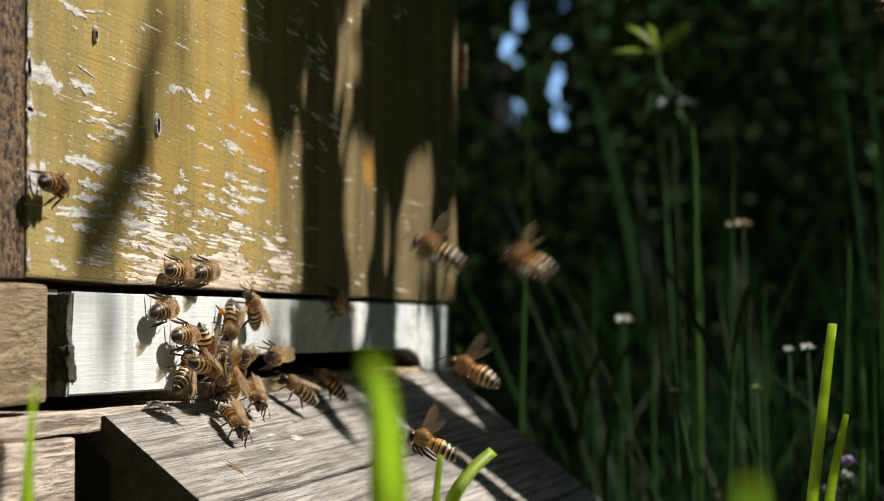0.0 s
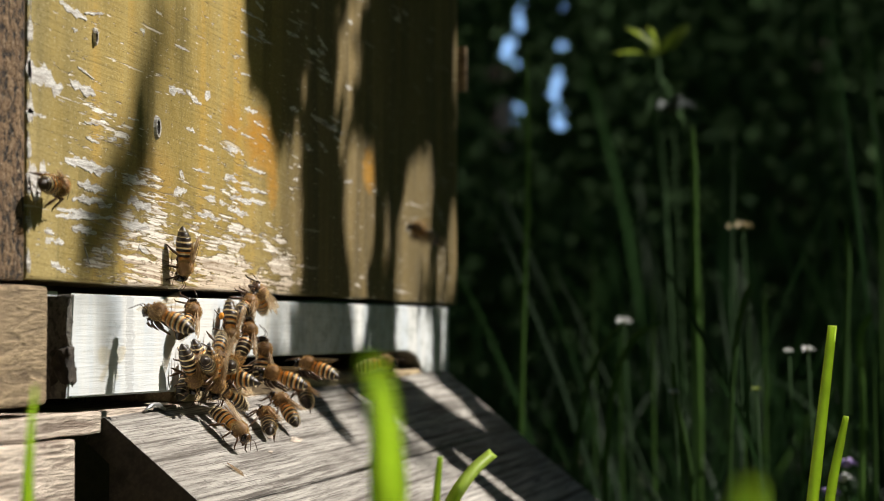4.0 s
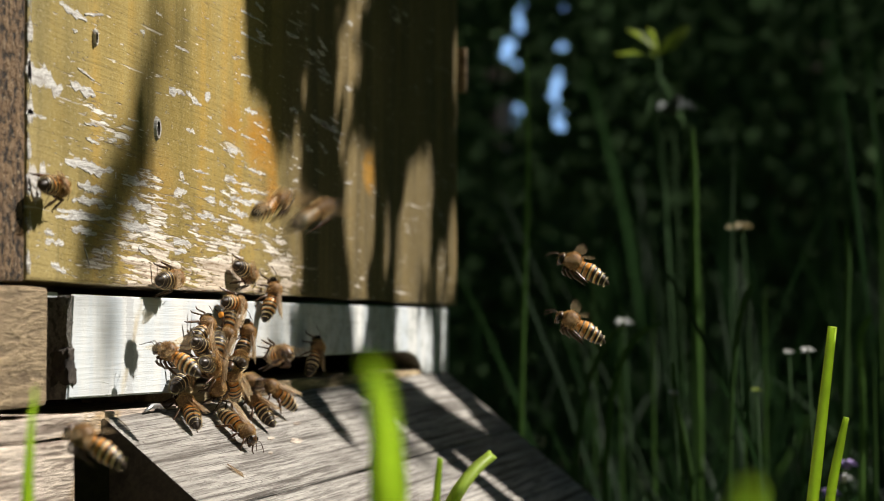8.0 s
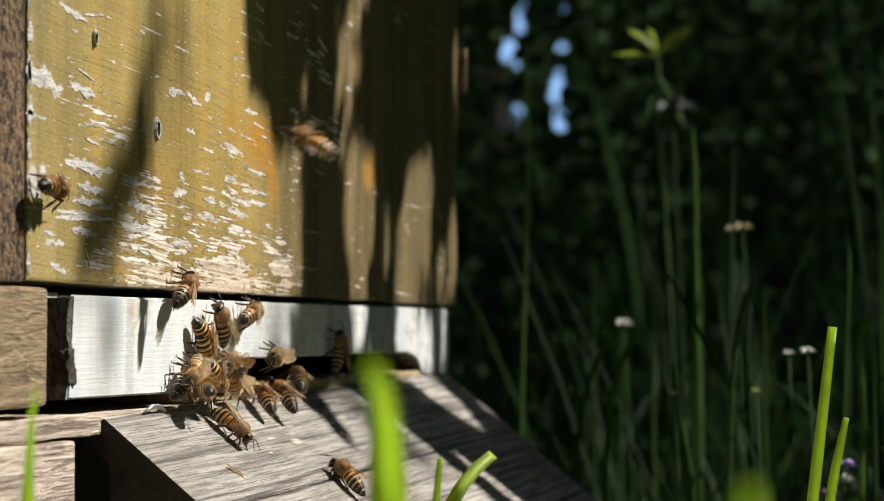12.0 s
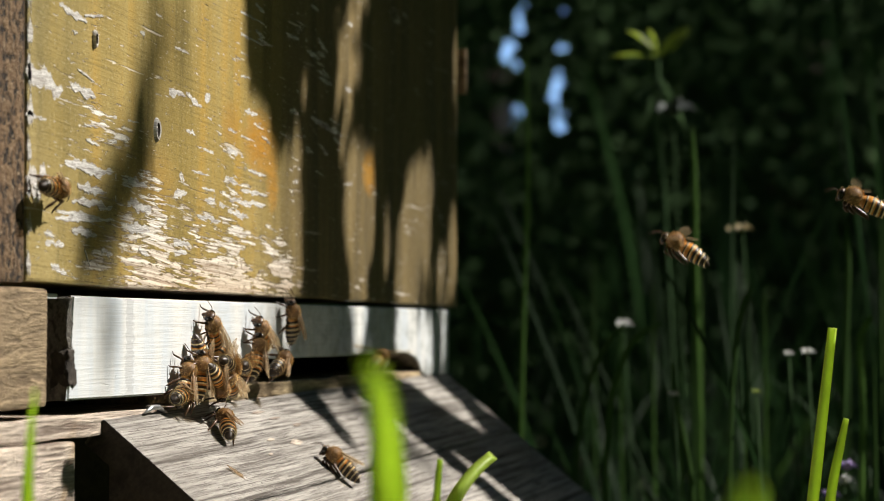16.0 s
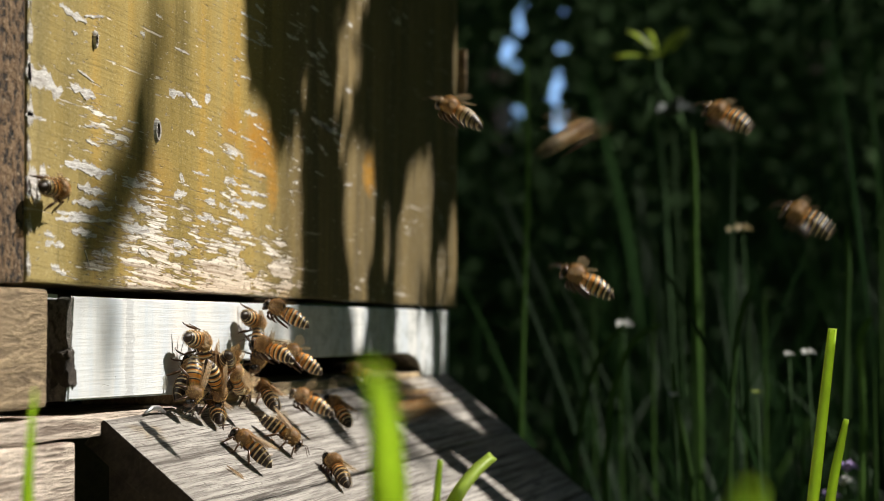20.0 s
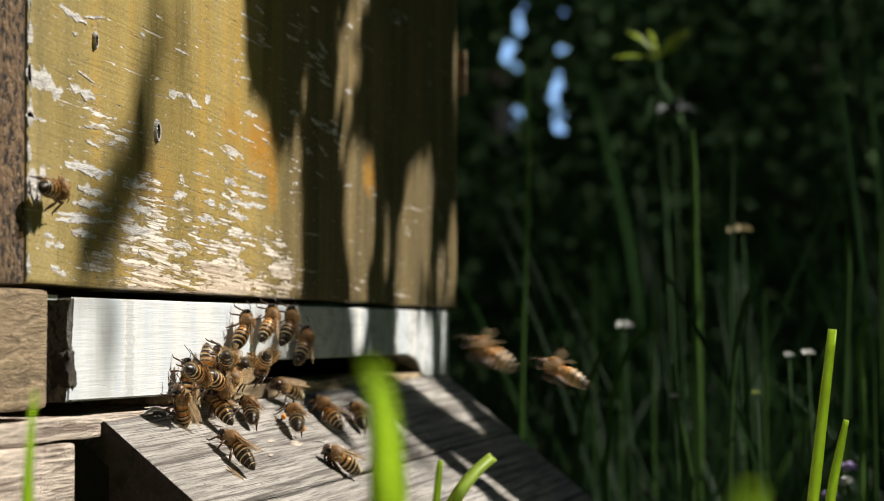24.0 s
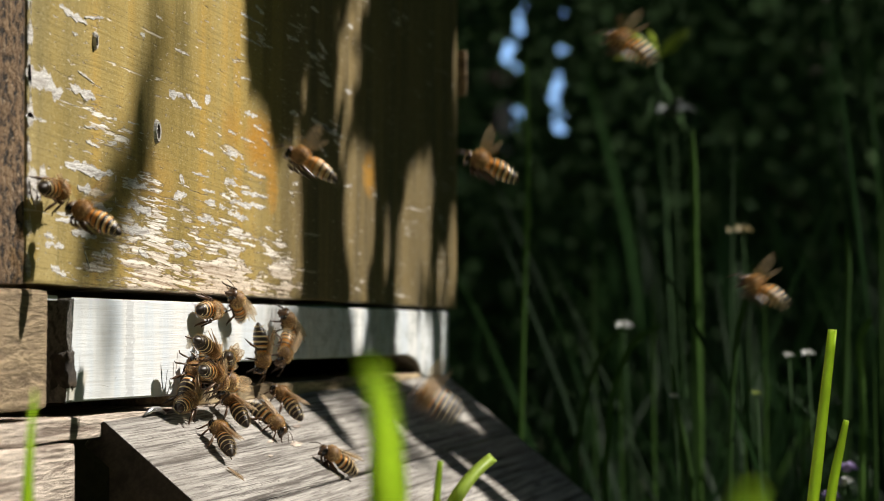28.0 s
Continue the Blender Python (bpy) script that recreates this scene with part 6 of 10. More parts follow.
    walk(bee(GOLD, False, 'golden-brown honeybee crawling at the hive entrance', "bees on the hive"), path((0,6.2,142.2,8.0,-90,-84,-90), (1,6.2,141.7,8.6,-90,-82,-90), (2,6.2,140.7,8.3,-90,-84,-90), (2.3,8.1,140.7,6.2,25,-44,119), (2.6,10.0,140.7,4.2,3,0,90), (3,-30.0,140.7,0.2,3,0,90), (4,-30.0,132.7,0.2,1,-2,150), (5,-30.0,124.7,0.2,-1,-2,-150), (6,-30.0,116.7,0.2,3,-0,-90), (6.45,10.0,116.7,4.2,3,-0,-90), (6.72,8.7,116.7,8.7,-23,-43,-119), (7,7.4,116.7,13.3,90,-87,90), (7.3,8.7,116.7,8.7,30,-41,114), (7.6,10.0,116.7,4.2,3,0,90), (8,-30.0,116.7,0.2,3,0,90), (8.15,-16.7,107.2,1.5,1,-2,150), (8.3,-3.3,97.6,2.9,-1,-2,-150), (8.45,10.0,88.0,4.2,3,-0,-90), (8.72,8.1,85.1,5.8,-35,31,-74), (9,6.2,82.3,7.4,-90,64,-90), (10,6.2,71.4,4.3,-90,31,-90), (11,6.2,69.8,5.2,-90,-22,-90), (12,6.2,69.2,5.3,-90,-59,-90), (13.5,5.0,69.1,3.0,90,-64,90), (15,3.7,69.1,0.7,90,-6,90), (16,6.2,74.8,5.3,90,9,90), (16.5,6.2,78.6,7.1,90,56,90), (17,6.2,82.4,8.9,-90,77,-90), (18,6.2,81.3,5.3,90,80,90), (18.3,8.1,84.6,4.8,33,38,69), (18.6,10.0,88.0,4.2,3,0,90), (19,-30.0,88.0,0.2,3,0,90), (20.13,-30.0,88.0,0.2,1,-2,150), (21.27,-30.0,88.0,0.2,-1,-2,-150), (22.4,-30.0,88.0,0.2,3,-0,-90), (23.12,10.0,88.0,4.2,3,-0,-90), (23.41,8.3,79.9,2.1,2,-36,-127), (23.71,6.6,71.7,0.0,45,-59,162), (24,4.9,63.6,-2.1,90,-37,90), (24.5,4.9,63.4,-1.0,90,21,90), (25,4.9,63.2,0.2,90,79,90), (26,4.9,63.6,5.1,-90,37,-90), (26.2,6.6,71.7,4.8,-44,61,-18), (26.4,8.3,79.9,4.5,3,37,54), (26.6,10.0,88.0,4.2,3,0,90), (27,-30.0,88.0,0.2,3,0,90), (28,-30.0,88.0,0.2,3,0,90)))
    walk(bee(STRIPED, False, 'dark striped honeybee crawling at the hive entrance', "bees on the hive"), path((0,7.9,191.8,-0.6,38,-12,104), (1,11.8,182.1,-3.9,33,23,58), (2,11.1,179.1,-3.4,33,22,59), (3,9.4,169.1,-2.1,28,29,47), (6,10.5,147.3,-3.3,30,27,51), (6.5,9.6,152.4,-2.5,38,-11,103), (7,8.7,157.4,-1.7,8,-39,166), (7.3,9.4,157.4,1.3,12,-18,126), (7.6,10.0,157.4,4.2,3,0,90), (8,-30.0,157.4,0.2,3,0,90), (8.15,-16.7,168.3,1.5,1,-2,150), (8.3,-3.3,179.2,2.9,-1,-2,-150), (8.45,10.0,190.1,4.2,3,-0,-90), (8.72,8.8,190.1,1.6,-4,-21,-140), (9,7.5,190.1,-1.1,11,-38,161), (10,7.1,197.0,-0.6,35,-19,114), (10.6,10.0,197.0,4.2,3,0,90), (11,-30.0,197.0,0.2,3,0,90), (13.33,-30.0,177.3,0.2,1,-2,150), (15.67,-30.0,157.7,0.2,-1,-2,-150), (18,-30.0,138.1,0.2,3,-0,-90), (18.45,10.0,138.1,4.2,3,-0,-90), (18.73,9.3,138.1,0.8,5,22,-25), (19,8.6,138.1,-2.6,29,28,49), (20,6.3,131.8,-0.8,36,18,66), (20.6,10.0,131.8,4.2,3,0,90), (21,-30.0,131.8,0.2,3,0,90), (21.47,-30.0,140.5,0.2,1,-2,150), (21.93,-30.0,149.1,0.2,-1,-2,-150), (22.4,-30.0,157.8,0.2,3,-0,-90), (23.12,10.0,157.8,4.2,3,-0,-90), (23.56,7.4,157.8,2.1,0,-22,-147), (24,4.7,157.8,0.0,20,-34,146), (25,-1.2,167.3,5.0,10,-38,163), (25.3,4.4,167.3,4.6,13,-18,125), (25.6,10.0,167.3,4.2,3,0,90), (26,-30.0,167.3,0.2,3,0,90), (28,-30.0,167.3,0.2,3,0,90)))
    walk(bee(STRIPED, False, 'striped honeybee with folded wings on the hive front', "bees on the hive"), path((0,8.5,156.1,-1.5,34,-22,118), (1,5.0,123.7,0.9,28,-29,131), (2,10.4,106.2,-3.7,14,-37,157), (2.3,10.2,106.2,0.2,14,-17,123), (2.6,10.0,106.2,4.2,3,0,90), (3,-30.0,106.2,0.2,3,0,90), (4,-30.0,126.9,0.2,1,-2,150), (5,-30.0,147.6,0.2,-1,-2,-150), (6,-30.0,168.2,0.2,3,-0,-90), (6.45,10.0,168.2,4.2,3,-0,-90), (6.72,7.4,168.2,8.6,-15,-47,-127), (7,4.9,168.2,13.1,90,-74,90), (7.5,4.9,177.8,10.9,90,-19,90), (8,4.9,187.4,8.8,90,36,90), (9,4.9,192.5,11.4,90,-11,90), (9.3,7.4,192.5,7.8,46,-5,92), (9.6,10.0,192.5,4.2,3,0,90), (10,-30.0,192.5,0.2,3,0,90), (12.67,-30.0,171.2,0.2,1,-2,150), (15.33,-30.0,149.8,0.2,-1,-2,-150), (18,-30.0,128.5,0.2,3,-0,-90), (18.45,10.0,128.5,4.2,3,-0,-90), (18.73,11.9,128.5,-2.4,-12,15,-59), (19,13.8,128.5,-9.0,-17,36,-28), (20,16.4,116.0,-11.3,-39,7,-82), (20.2,14.3,116.0,-6.1,-25,22,-25), (20.4,12.1,116.0,-1.0,-5,18,35), (20.6,10.0,116.0,4.2,3,0,90), (21,-30.0,116.0,0.2,3,0,90), (21.47,-30.0,145.5,0.2,1,-2,150), (21.93,-30.0,175.0,0.2,-1,-2,-150), (22.4,-30.0,204.5,0.2,3,-0,-90), (23.12,10.0,204.5,4.2,3,-0,-90), (23.56,12.0,204.5,-2.4,4,22,-27), (24,14.1,204.5,-9.0,28,29,47), (25,15.7,179.3,-10.7,29,27,50), (26,11.4,189.1,-5.0,21,34,33), (26.5,10.9,180.5,-5.7,-13,38,-21), (27,10.4,171.9,-6.4,-35,19,-66), (27.2,10.3,171.9,-2.9,-17,27,-12), (27.4,10.1,171.9,0.7,-0,18,42), (27.6,10.0,171.9,4.2,3,0,90), (28,-30.0,171.9,0.2,3,0,90)))
    walk(bee(GOLD, False, 'golden-brown honeybee crawling at the hive entrance', "bees on the hive"), path((0,13.0,82.7,-8.1,-33,-23,-122), (1,14.9,76.1,-9.8,-37,13,-75), (2,13.8,80.9,-8.8,-37,-14,-108), (3,13.5,78.4,-8.6,-39,-7,-99), (6,14.1,80.0,-9.1,-39,-7,-99), (6.2,12.7,82.7,-4.6,-26,-21,-155), (6.4,11.4,85.3,-0.2,-5,-18,144), (6.6,10.0,88.0,4.2,3,0,90), (7,-30.0,88.0,0.2,3,0,90), (7.15,-16.7,88.0,1.5,1,-2,150), (7.3,-3.3,88.0,2.9,-1,-2,-150), (7.45,10.0,88.0,4.2,3,-0,-90), (8,12.6,87.8,-9.3,-38,-9,-102), (9,11.2,83.0,-8.2,-32,25,-57), (10,11.4,88.2,-8.3,-39,3,-88), (11,11.8,86.0,-8.6,-39,5,-84), (12,11.7,85.3,-8.6,-39,-2,-93), (13.5,11.7,82.2,-8.7,-26,30,-45), (15,11.8,79.1,-8.7,15,37,23), (16,10.4,82.9,-7.5,27,30,45), (17,10.7,85.6,-7.8,26,31,42), (18,6.8,87.3,-4.5,33,23,59), (19,5.9,89.7,-3.8,29,28,49), (20,5.5,89.0,-3.5,28,29,46), (21,6.7,87.8,-4.4,23,33,36), (24,6.2,86.6,-2.1,38,9,78), (25,5.5,81.4,-3.5,28,28,48), (26,3.6,86.6,0.0,21,34,34), (27,3.0,76.9,0.4,26,30,44), (28,4.9,67.1,-1.3,8,39,12)))
    walk(bee(STRIPED, False, 'dark striped honeybee crawling at the hive entrance', "bees on the hive"), path((0,5.0,93.7,-1.0,-1,-39,-179), (1,8.6,92.7,-4.0,32,-24,122), (2,5.8,90.4,-1.8,30,-27,128), (3,5.9,95.0,-1.8,30,-27,128), (6,2.4,106.8,1.2,22,-33,142), (7,2.3,107.3,1.4,13,-37,158), (8,4.5,99.1,-0.6,7,-39,168), (8.33,3.9,97.5,-0.1,36,-17,111), (8.67,3.3,95.9,0.4,36,17,68), (9,2.7,94.2,0.9,7,39,11), (9.3,6.3,94.2,2.5,12,18,52), (9.6,10.0,94.2,4.2,3,0,90), (10,-30.0,94.2,0.2,3,0,90), (14.67,-30.0,97.2,0.2,1,-2,150), (19.33,-30.0,100.1,0.2,-1,-2,-150), (24,-30.0,103.0,0.2,3,-0,-90), (24.45,10.0,103.0,4.2,3,-0,-90), (24.63,9.1,103.0,1.8,9,-16,-146), (24.82,8.2,103.0,-0.7,27,-19,154), (25,7.2,103.0,-3.1,39,-6,96), (26,9.7,106.3,-3.2,33,23,58), (27,6.5,93.1,-0.7,39,-6,96), (28,7.3,99.2,-3.2,37,15,70)))
    walk(bee(STRIPED, False, 'striped honeybee with folded wings on the hive front', "bees on the hive"), path((0,3.7,218.5,23.8,90,-59,90), (0.3,6.9,218.5,14.0,40,-29,104), (0.6,10.0,218.5,4.2,3,0,90), (1,-30.0,218.5,0.2,3,0,90), (1.15,-16.7,192.0,1.5,1,-2,150), (1.3,-3.3,165.6,2.9,-1,-2,-150), (1.45,10.0,139.2,4.2,3,-0,-90), (1.73,7.8,139.2,1.7,9,22,-20), (2,5.6,139.2,-0.9,33,22,59), (3,13.6,111.2,-9.8,22,33,36), (6,9.2,118.5,-4.2,31,26,53), (7,9.1,114.6,-4.1,31,25,55), (8,7.5,120.2,-4.7,38,10,77), (9,7.1,114.9,-2.5,38,10,77), (10,7.7,98.2,1.6,15,26,49), (10.6,10.0,98.2,4.2,3,0,90), (11,-30.0,98.2,0.2,3,0,90), (15.67,-30.0,94.8,0.2,1,-2,150), (20.33,-30.0,91.4,0.2,-1,-2,-150), (25,-30.0,88.0,0.2,3,-0,-90), (25.45,10.0,88.0,4.2,3,-0,-90), (25.73,8.1,77.7,7.4,-14,47,-53), (26,6.2,67.5,10.7,90,73,90), (27,6.2,77.8,12.5,-90,80,-90), (28,11.1,65.9,12.5,-37,52,-32)))
    walk(bee(GOLD, False, 'golden-brown honeybee crawling at the hive entrance', "bees on the hive"), path((0,7.2,118.4,-2.6,-31,-25,-126), (0.3,8.6,118.4,0.8,-4,-24,157), (0.6,10.0,118.4,4.2,3,0,90), (1,-30.0,118.4,0.2,3,0,90), (1.33,-30.0,123.3,0.2,1,-2,150), (1.67,-30.0,128.2,0.2,-1,-2,-150), (2,-30.0,133.1,0.2,3,-0,-90), (2.45,10.0,133.1,4.2,3,-0,-90), (2.73,6.9,133.1,15.4,-4,-50,-137), (3,3.7,133.1,26.7,90,-60,90), (6,3.7,145.3,21.1,90,-51,90), (7,3.7,150.2,23.3,90,-6,90), (8,3.7,145.6,25.7,90,29,90), (8.3,6.9,145.6,15.0,45,15,84), (8.6,10.0,145.6,4.2,3,0,90), (9,-30.0,145.6,0.2,3,0,90), (9.15,-16.7,126.4,1.5,1,-2,150), (9.3,-3.3,107.2,2.9,-1,-2,-150), (9.45,10.0,88.0,4.2,3,-0,-90), (9.72,9.0,81.2,3.3,-20,14,-30), (10,8.0,74.3,2.4,-19,40,33), (11,8.9,66.3,0.8,-21,46,20), (12,8.8,69.0,1.1,-4,39,34), (15,5.2,64.8,-0.8,38,12,75), (16,4.0,67.4,0.2,5,39,7), (17,4.3,64.9,2.7,90,79,90), (17.5,5.5,63.7,2.6,90,24,90), (18,6.8,62.5,2.5,90,-32,90), (18.5,6.8,62.7,2.2,-90,-88,-90), (19,6.8,63.0,1.9,-90,-28,-90), (20,6.8,67.4,2.9,-90,-22,-90), (21,6.8,62.7,2.5,-90,1,-90), (24,11.6,57.5,5.4,-36,52,-29), (25,10.7,64.0,5.2,-35,53,-17), (26,8.9,65.8,5.4,-15,44,25), (27,8.9,68.1,5.0,-32,49,9), (28,11.3,68.6,6.1,-20,53,-13)))
    walk(bee(STRIPED, False, 'dark striped honeybee crawling at the hive entrance', "bees on the hive"), path((0,-30.0,108.7,0.2,3,-0,-90), (0.45,10.0,108.7,4.2,3,-0,-90), (0.72,8.7,108.7,8.0,1,51,-38), (1,7.4,108.7,11.7,90,53,90), (2,7.4,108.6,11.8,90,69,90), (3,7.4,107.7,12.6,90,68,90), (4.5,6.1,116.4,14.8,90,9,90), (6,4.9,125.2,17.0,90,-49,90), (7,4.9,124.0,16.7,90,-56,90), (7.5,6.1,116.3,15.1,90,-12,90), (8,7.4,108.7,13.5,90,32,90), (8.3,8.7,108.7,8.9,45,16,83), (8.6,10.0,108.7,4.2,3,0,90), (9,-30.0,108.7,0.2,3,0,90), (9.15,-16.7,126.7,1.5,1,-2,150), (9.3,-3.3,144.8,2.9,-1,-2,-150), (9.45,10.0,162.8,4.2,3,-0,-90), (9.63,8.9,162.8,2.8,5,16,-41), (9.82,7.8,162.8,1.4,20,24,12), (10,6.7,162.8,-0.0,36,18,66), (11,7.0,169.5,-0.1,38,11,75), (12,4.0,171.7,2.3,26,30,44), (12.96,10.0,171.7,4.2,3,0,90), (13.6,-30.0,171.7,0.2,3,0,90), (17.4,-30.0,166.4,0.2,1,-2,150), (21.2,-30.0,161.1,0.2,-1,-2,-150), (25,-30.0,155.7,0.2,3,-0,-90), (25.45,10.0,155.7,4.2,3,-0,-90), (26,7.1,155.7,-1.9,-39,-5,-96), (27,8.4,130.4,-5.3,-34,-22,-120), (28,10.8,120.3,-7.4,-39,-3,-94)))
    walk(bee(STRIPED, False, 'striped honeybee with folded wings on the hive front', "bees on the hive"), path((0,-30.0,88.0,0.2,3,-0,-90), (0.45,10.0,88.0,4.2,3,-0,-90), (0.72,8.1,79.5,3.1,-30,-37,-111), (1,6.2,71.0,1.9,-90,-77,-90), (2,6.2,70.2,4.1,-90,-77,-90), (2.5,6.2,67.7,4.9,-90,-23,-90), (3,6.2,65.2,5.7,-90,30,-90), (6,6.2,71.4,4.3,-90,28,-90), (7,6.2,72.0,4.1,-90,37,-90), (8,10.1,70.3,6.8,-27,53,-11), (9,9.3,79.3,6.2,-29,52,-1), (10,8.8,85.3,6.6,-4,43,27), (11,8.8,80.6,7.3,12,37,37), (12,9.0,86.4,5.9,-33,51,-1), (15,9.0,86.4,8.3,-28,51,4), (16,10.3,86.7,7.1,-31,53,-17), (17,9.0,88.8,7.9,-21,49,11), (18,9.0,86.4,7.8,-41,52,-8), (19,8.7,86.3,8.0,-27,49,10), (20,8.8,87.8,7.9,-40,52,-4), (21,8.7,86.3,8.0,-39,52,-2), (24,9.0,86.4,8.1,-41,52,-8), (25,8.8,87.8,7.4,-40,52,-4), (26,9.0,86.4,8.5,-33,51,-0), (27,9.0,86.4,7.5,-29,51,4), (28,8.8,87.7,8.7,-28,50,7)))
    walk(bee(GOLD, False, 'golden-brown honeybee crawling at the hive entrance', "bees on the hive"), path((0,-30.0,154.3,0.2,3,-0,-90), (0.45,10.0,154.3,4.2,3,-0,-90), (0.63,13.8,154.3,-2.4,6,16,-39), (0.82,17.5,154.3,-9.0,22,23,16), (1,21.3,154.3,-15.6,37,14,71), (2,11.0,155.7,-7.1,31,26,53), (3,10.8,139.3,-5.2,36,16,68), (6,10.8,133.5,-7.2,33,23,57), (7,8.3,133.4,-5.1,30,27,50), (7.5,7.3,137.7,-3.4,39,5,83), (8,6.4,142.0,-1.6,35,-19,114), (9,5.2,146.3,-0.6,34,21,62), (10,3.2,150.0,1.2,38,10,76), (11,4.5,144.5,0.0,35,-20,115), (12,6.6,129.1,-1.9,32,24,57), (13.5,6.4,123.4,3.9,65,-1,81), (15,6.2,117.6,9.8,90,-33,90), (16,6.2,124.2,9.8,90,24,90), (16.5,6.2,129.1,7.5,90,-37,90), (17,6.2,134.0,5.3,-90,-82,-90), (18,6.2,137.9,5.9,-90,-84,-90), (19,6.2,138.2,5.7,-90,-83,-90), (20,6.2,124.6,10.8,-90,-24,-90), (20.5,8.5,116.8,9.7,-82,15,-75), (21,10.7,109.1,8.7,-57,50,-45), (24,8.3,121.5,7.7,-40,51,2), (25,8.7,118.9,8.5,-32,50,5), (26,7.3,121.3,7.3,-25,42,29), (27,8.3,118.9,9.4,-46,52,-4), (27.5,7.3,134.9,10.5,-89,10,-60), (28,6.2,150.9,11.6,-90,-45,-90)))
    walk(bee(STRIPED, False, 'dark striped honeybee crawling at the hive entrance', "bees on the hive"), path((0,-30.0,119.9,0.2,3,-0,-90), (2,-30.0,119.9,0.2,3,-0,-90), (2.45,10.0,119.9,4.2,3,-0,-90), (2.73,8.4,119.9,6.1,-10,49,-49), (3,6.8,119.9,8.0,90,67,90), (4,6.8,126.7,8.1,90,12,90), (5,6.8,133.5,8.2,90,-42,90), (6,6.8,140.3,8.2,-90,-83,-90), (7,6.8,141.0,7.7,-90,-86,-90), (8,6.8,139.9,9.2,-90,-82,-90), (9,6.8,144.5,9.0,-90,-80,-90), (10,6.8,139.9,8.7,-90,-83,-90), (11,6.8,141.1,8.9,-90,-81,-90), (12,6.8,141.1,8.7,-90,-84,-90), (13,6.8,142.7,9.4,90,-44,90), (14,6.8,144.2,10.1,90,8,90), (15,6.8,145.8,10.7,90,61,90), (16,6.8,145.3,7.2,90,66,90), (16.5,5.5,158.4,8.9,90,13,90), (17,4.3,171.5,10.6,90,-40,90), (17.3,7.1,171.5,7.4,44,-20,98), (17.6,10.0,171.5,4.2,3,0,90), (18,-30.0,171.5,0.2,3,0,90), (28,-30.0,171.5,0.2,3,0,90)))
    walk(bee(STRIPED, False, 'striped honeybee with folded wings on the hive front', "bees on the hive"), path((0,-30.0,94.7,0.2,3,-0,-90), (6,-30.0,94.7,0.2,3,-0,-90), (6.45,10.0,94.7,4.2,3,-0,-90), (6.63,10.1,94.7,0.4,8,16,-36), (6.82,10.2,94.7,-3.5,26,20,22), (7,10.3,94.7,-7.3,38,9,78), (7.6,10.0,94.7,4.2,3,0,90), (8,-30.0,94.7,0.2,3,0,90), (8.33,-30.0,112.2,0.2,1,-2,150), (8.67,-30.0,129.7,0.2,-1,-2,-150), (9,-30.0,147.2,0.2,3,-0,-90), (9.45,10.0,147.2,4.2,3,-0,-90), (9.72,13.9,147.2,-3.5,5,22,-26), (10,17.7,147.2,-11.2,28,29,47), (11,10.8,139.7,-5.6,39,4,84), (12,8.6,141.9,-1.8,35,19,64), (12.96,10.0,141.9,4.2,3,0,90), (13.6,-30.0,141.9,0.2,3,0,90), (28,-30.0,141.9,0.2,3,0,90)))
    walk(bee(GOLD, False, 'golden-brown honeybee crawling at the hive entrance', "bees on the hive"), path((0,-30.0,88.0,0.2,3,-0,-90), (6,-30.0,88.0,0.2,3,-0,-90), (6.45,10.0,88.0,4.2,3,-0,-90), (6.63,13.7,80.3,-2.5,7,16,-39), (6.82,17.4,72.7,-9.1,23,22,17), (7,21.1,65.0,-15.8,37,14,72), (7.6,10.0,88.0,4.2,3,0,90), (8,-30.0,88.0,0.2,3,0,90), (8.33,-30.0,99.3,0.2,1,-2,150), (8.67,-30.0,110.6,0.2,-1,-2,-150), (9,-30.0,121.9,0.2,3,-0,-90), (9.45,10.0,121.9,4.2,3,-0,-90), (9.63,8.1,121.9,7.8,13,37,-44), (9.82,6.2,121.9,11.4,64,46,34), (10,4.3,121.9,15.0,90,15,90), (10.5,4.3,123.3,14.9,90,-25,90), (11,4.3,124.8,14.9,90,-65,90), (11.5,4.3,124.8,17.9,90,4,90), (12,4.3,124.8,21.0,90,73,90), (13.5,5.6,126.4,17.0,90,14,90), (15,6.8,128.0,13.0,90,-45,90), (16,4.3,135.1,15.5,90,-48,90), (17,4.3,132.4,16.4,90,17,90), (18,4.3,135.0,21.2,90,88,90), (18.5,4.3,135.8,19.6,90,14,90), (19,4.3,136.6,18.0,90,-59,90), (19.33,4.3,133.5,18.5,90,-5,90), (19.67,4.3,130.4,18.9,90,49,90), (20,4.3,127.3,19.4,-90,77,-90), (20.5,4.3,126.9,18.2,90,46,90), (21,4.3,126.5,17.1,90,-10,90), (24,4.3,117.3,17.4,90,43,90), (25,4.3,130.0,15.4,90,-22,90), (26,6.8,128.3,14.2,90,39,90), (27,6.8,148.9,13.3,90,36,90), (27.5,5.5,154.9,15.9,90,-7,90), (28,4.3,160.9,18.6,90,-51,90)))
    # the close-packed heart of the cluster, shuffling on the spot
    rnd = random.Random(17)
    for k, (x, y, z, a) in enumerate(((3.9, 84, 8, 160), (4.1, 97, 9, -140), (9.2, 80, 3, 100), (9.4, 92, 3, -60), (3.9, 70, 5, 60))):
        rows = []
        for i in range(15):
            a += rnd.uniform(-28, 28)
            rows.append((2 * i, x, y + rnd.uniform(-3, 3), z + rnd.uniform(-2, 2), 90, a, 90))
        walk(bee(STRIPED if k % 3 == 1 else GOLD, False, 'honeybee packed among others at the entrance', "bees on the hive"), path(*rows))
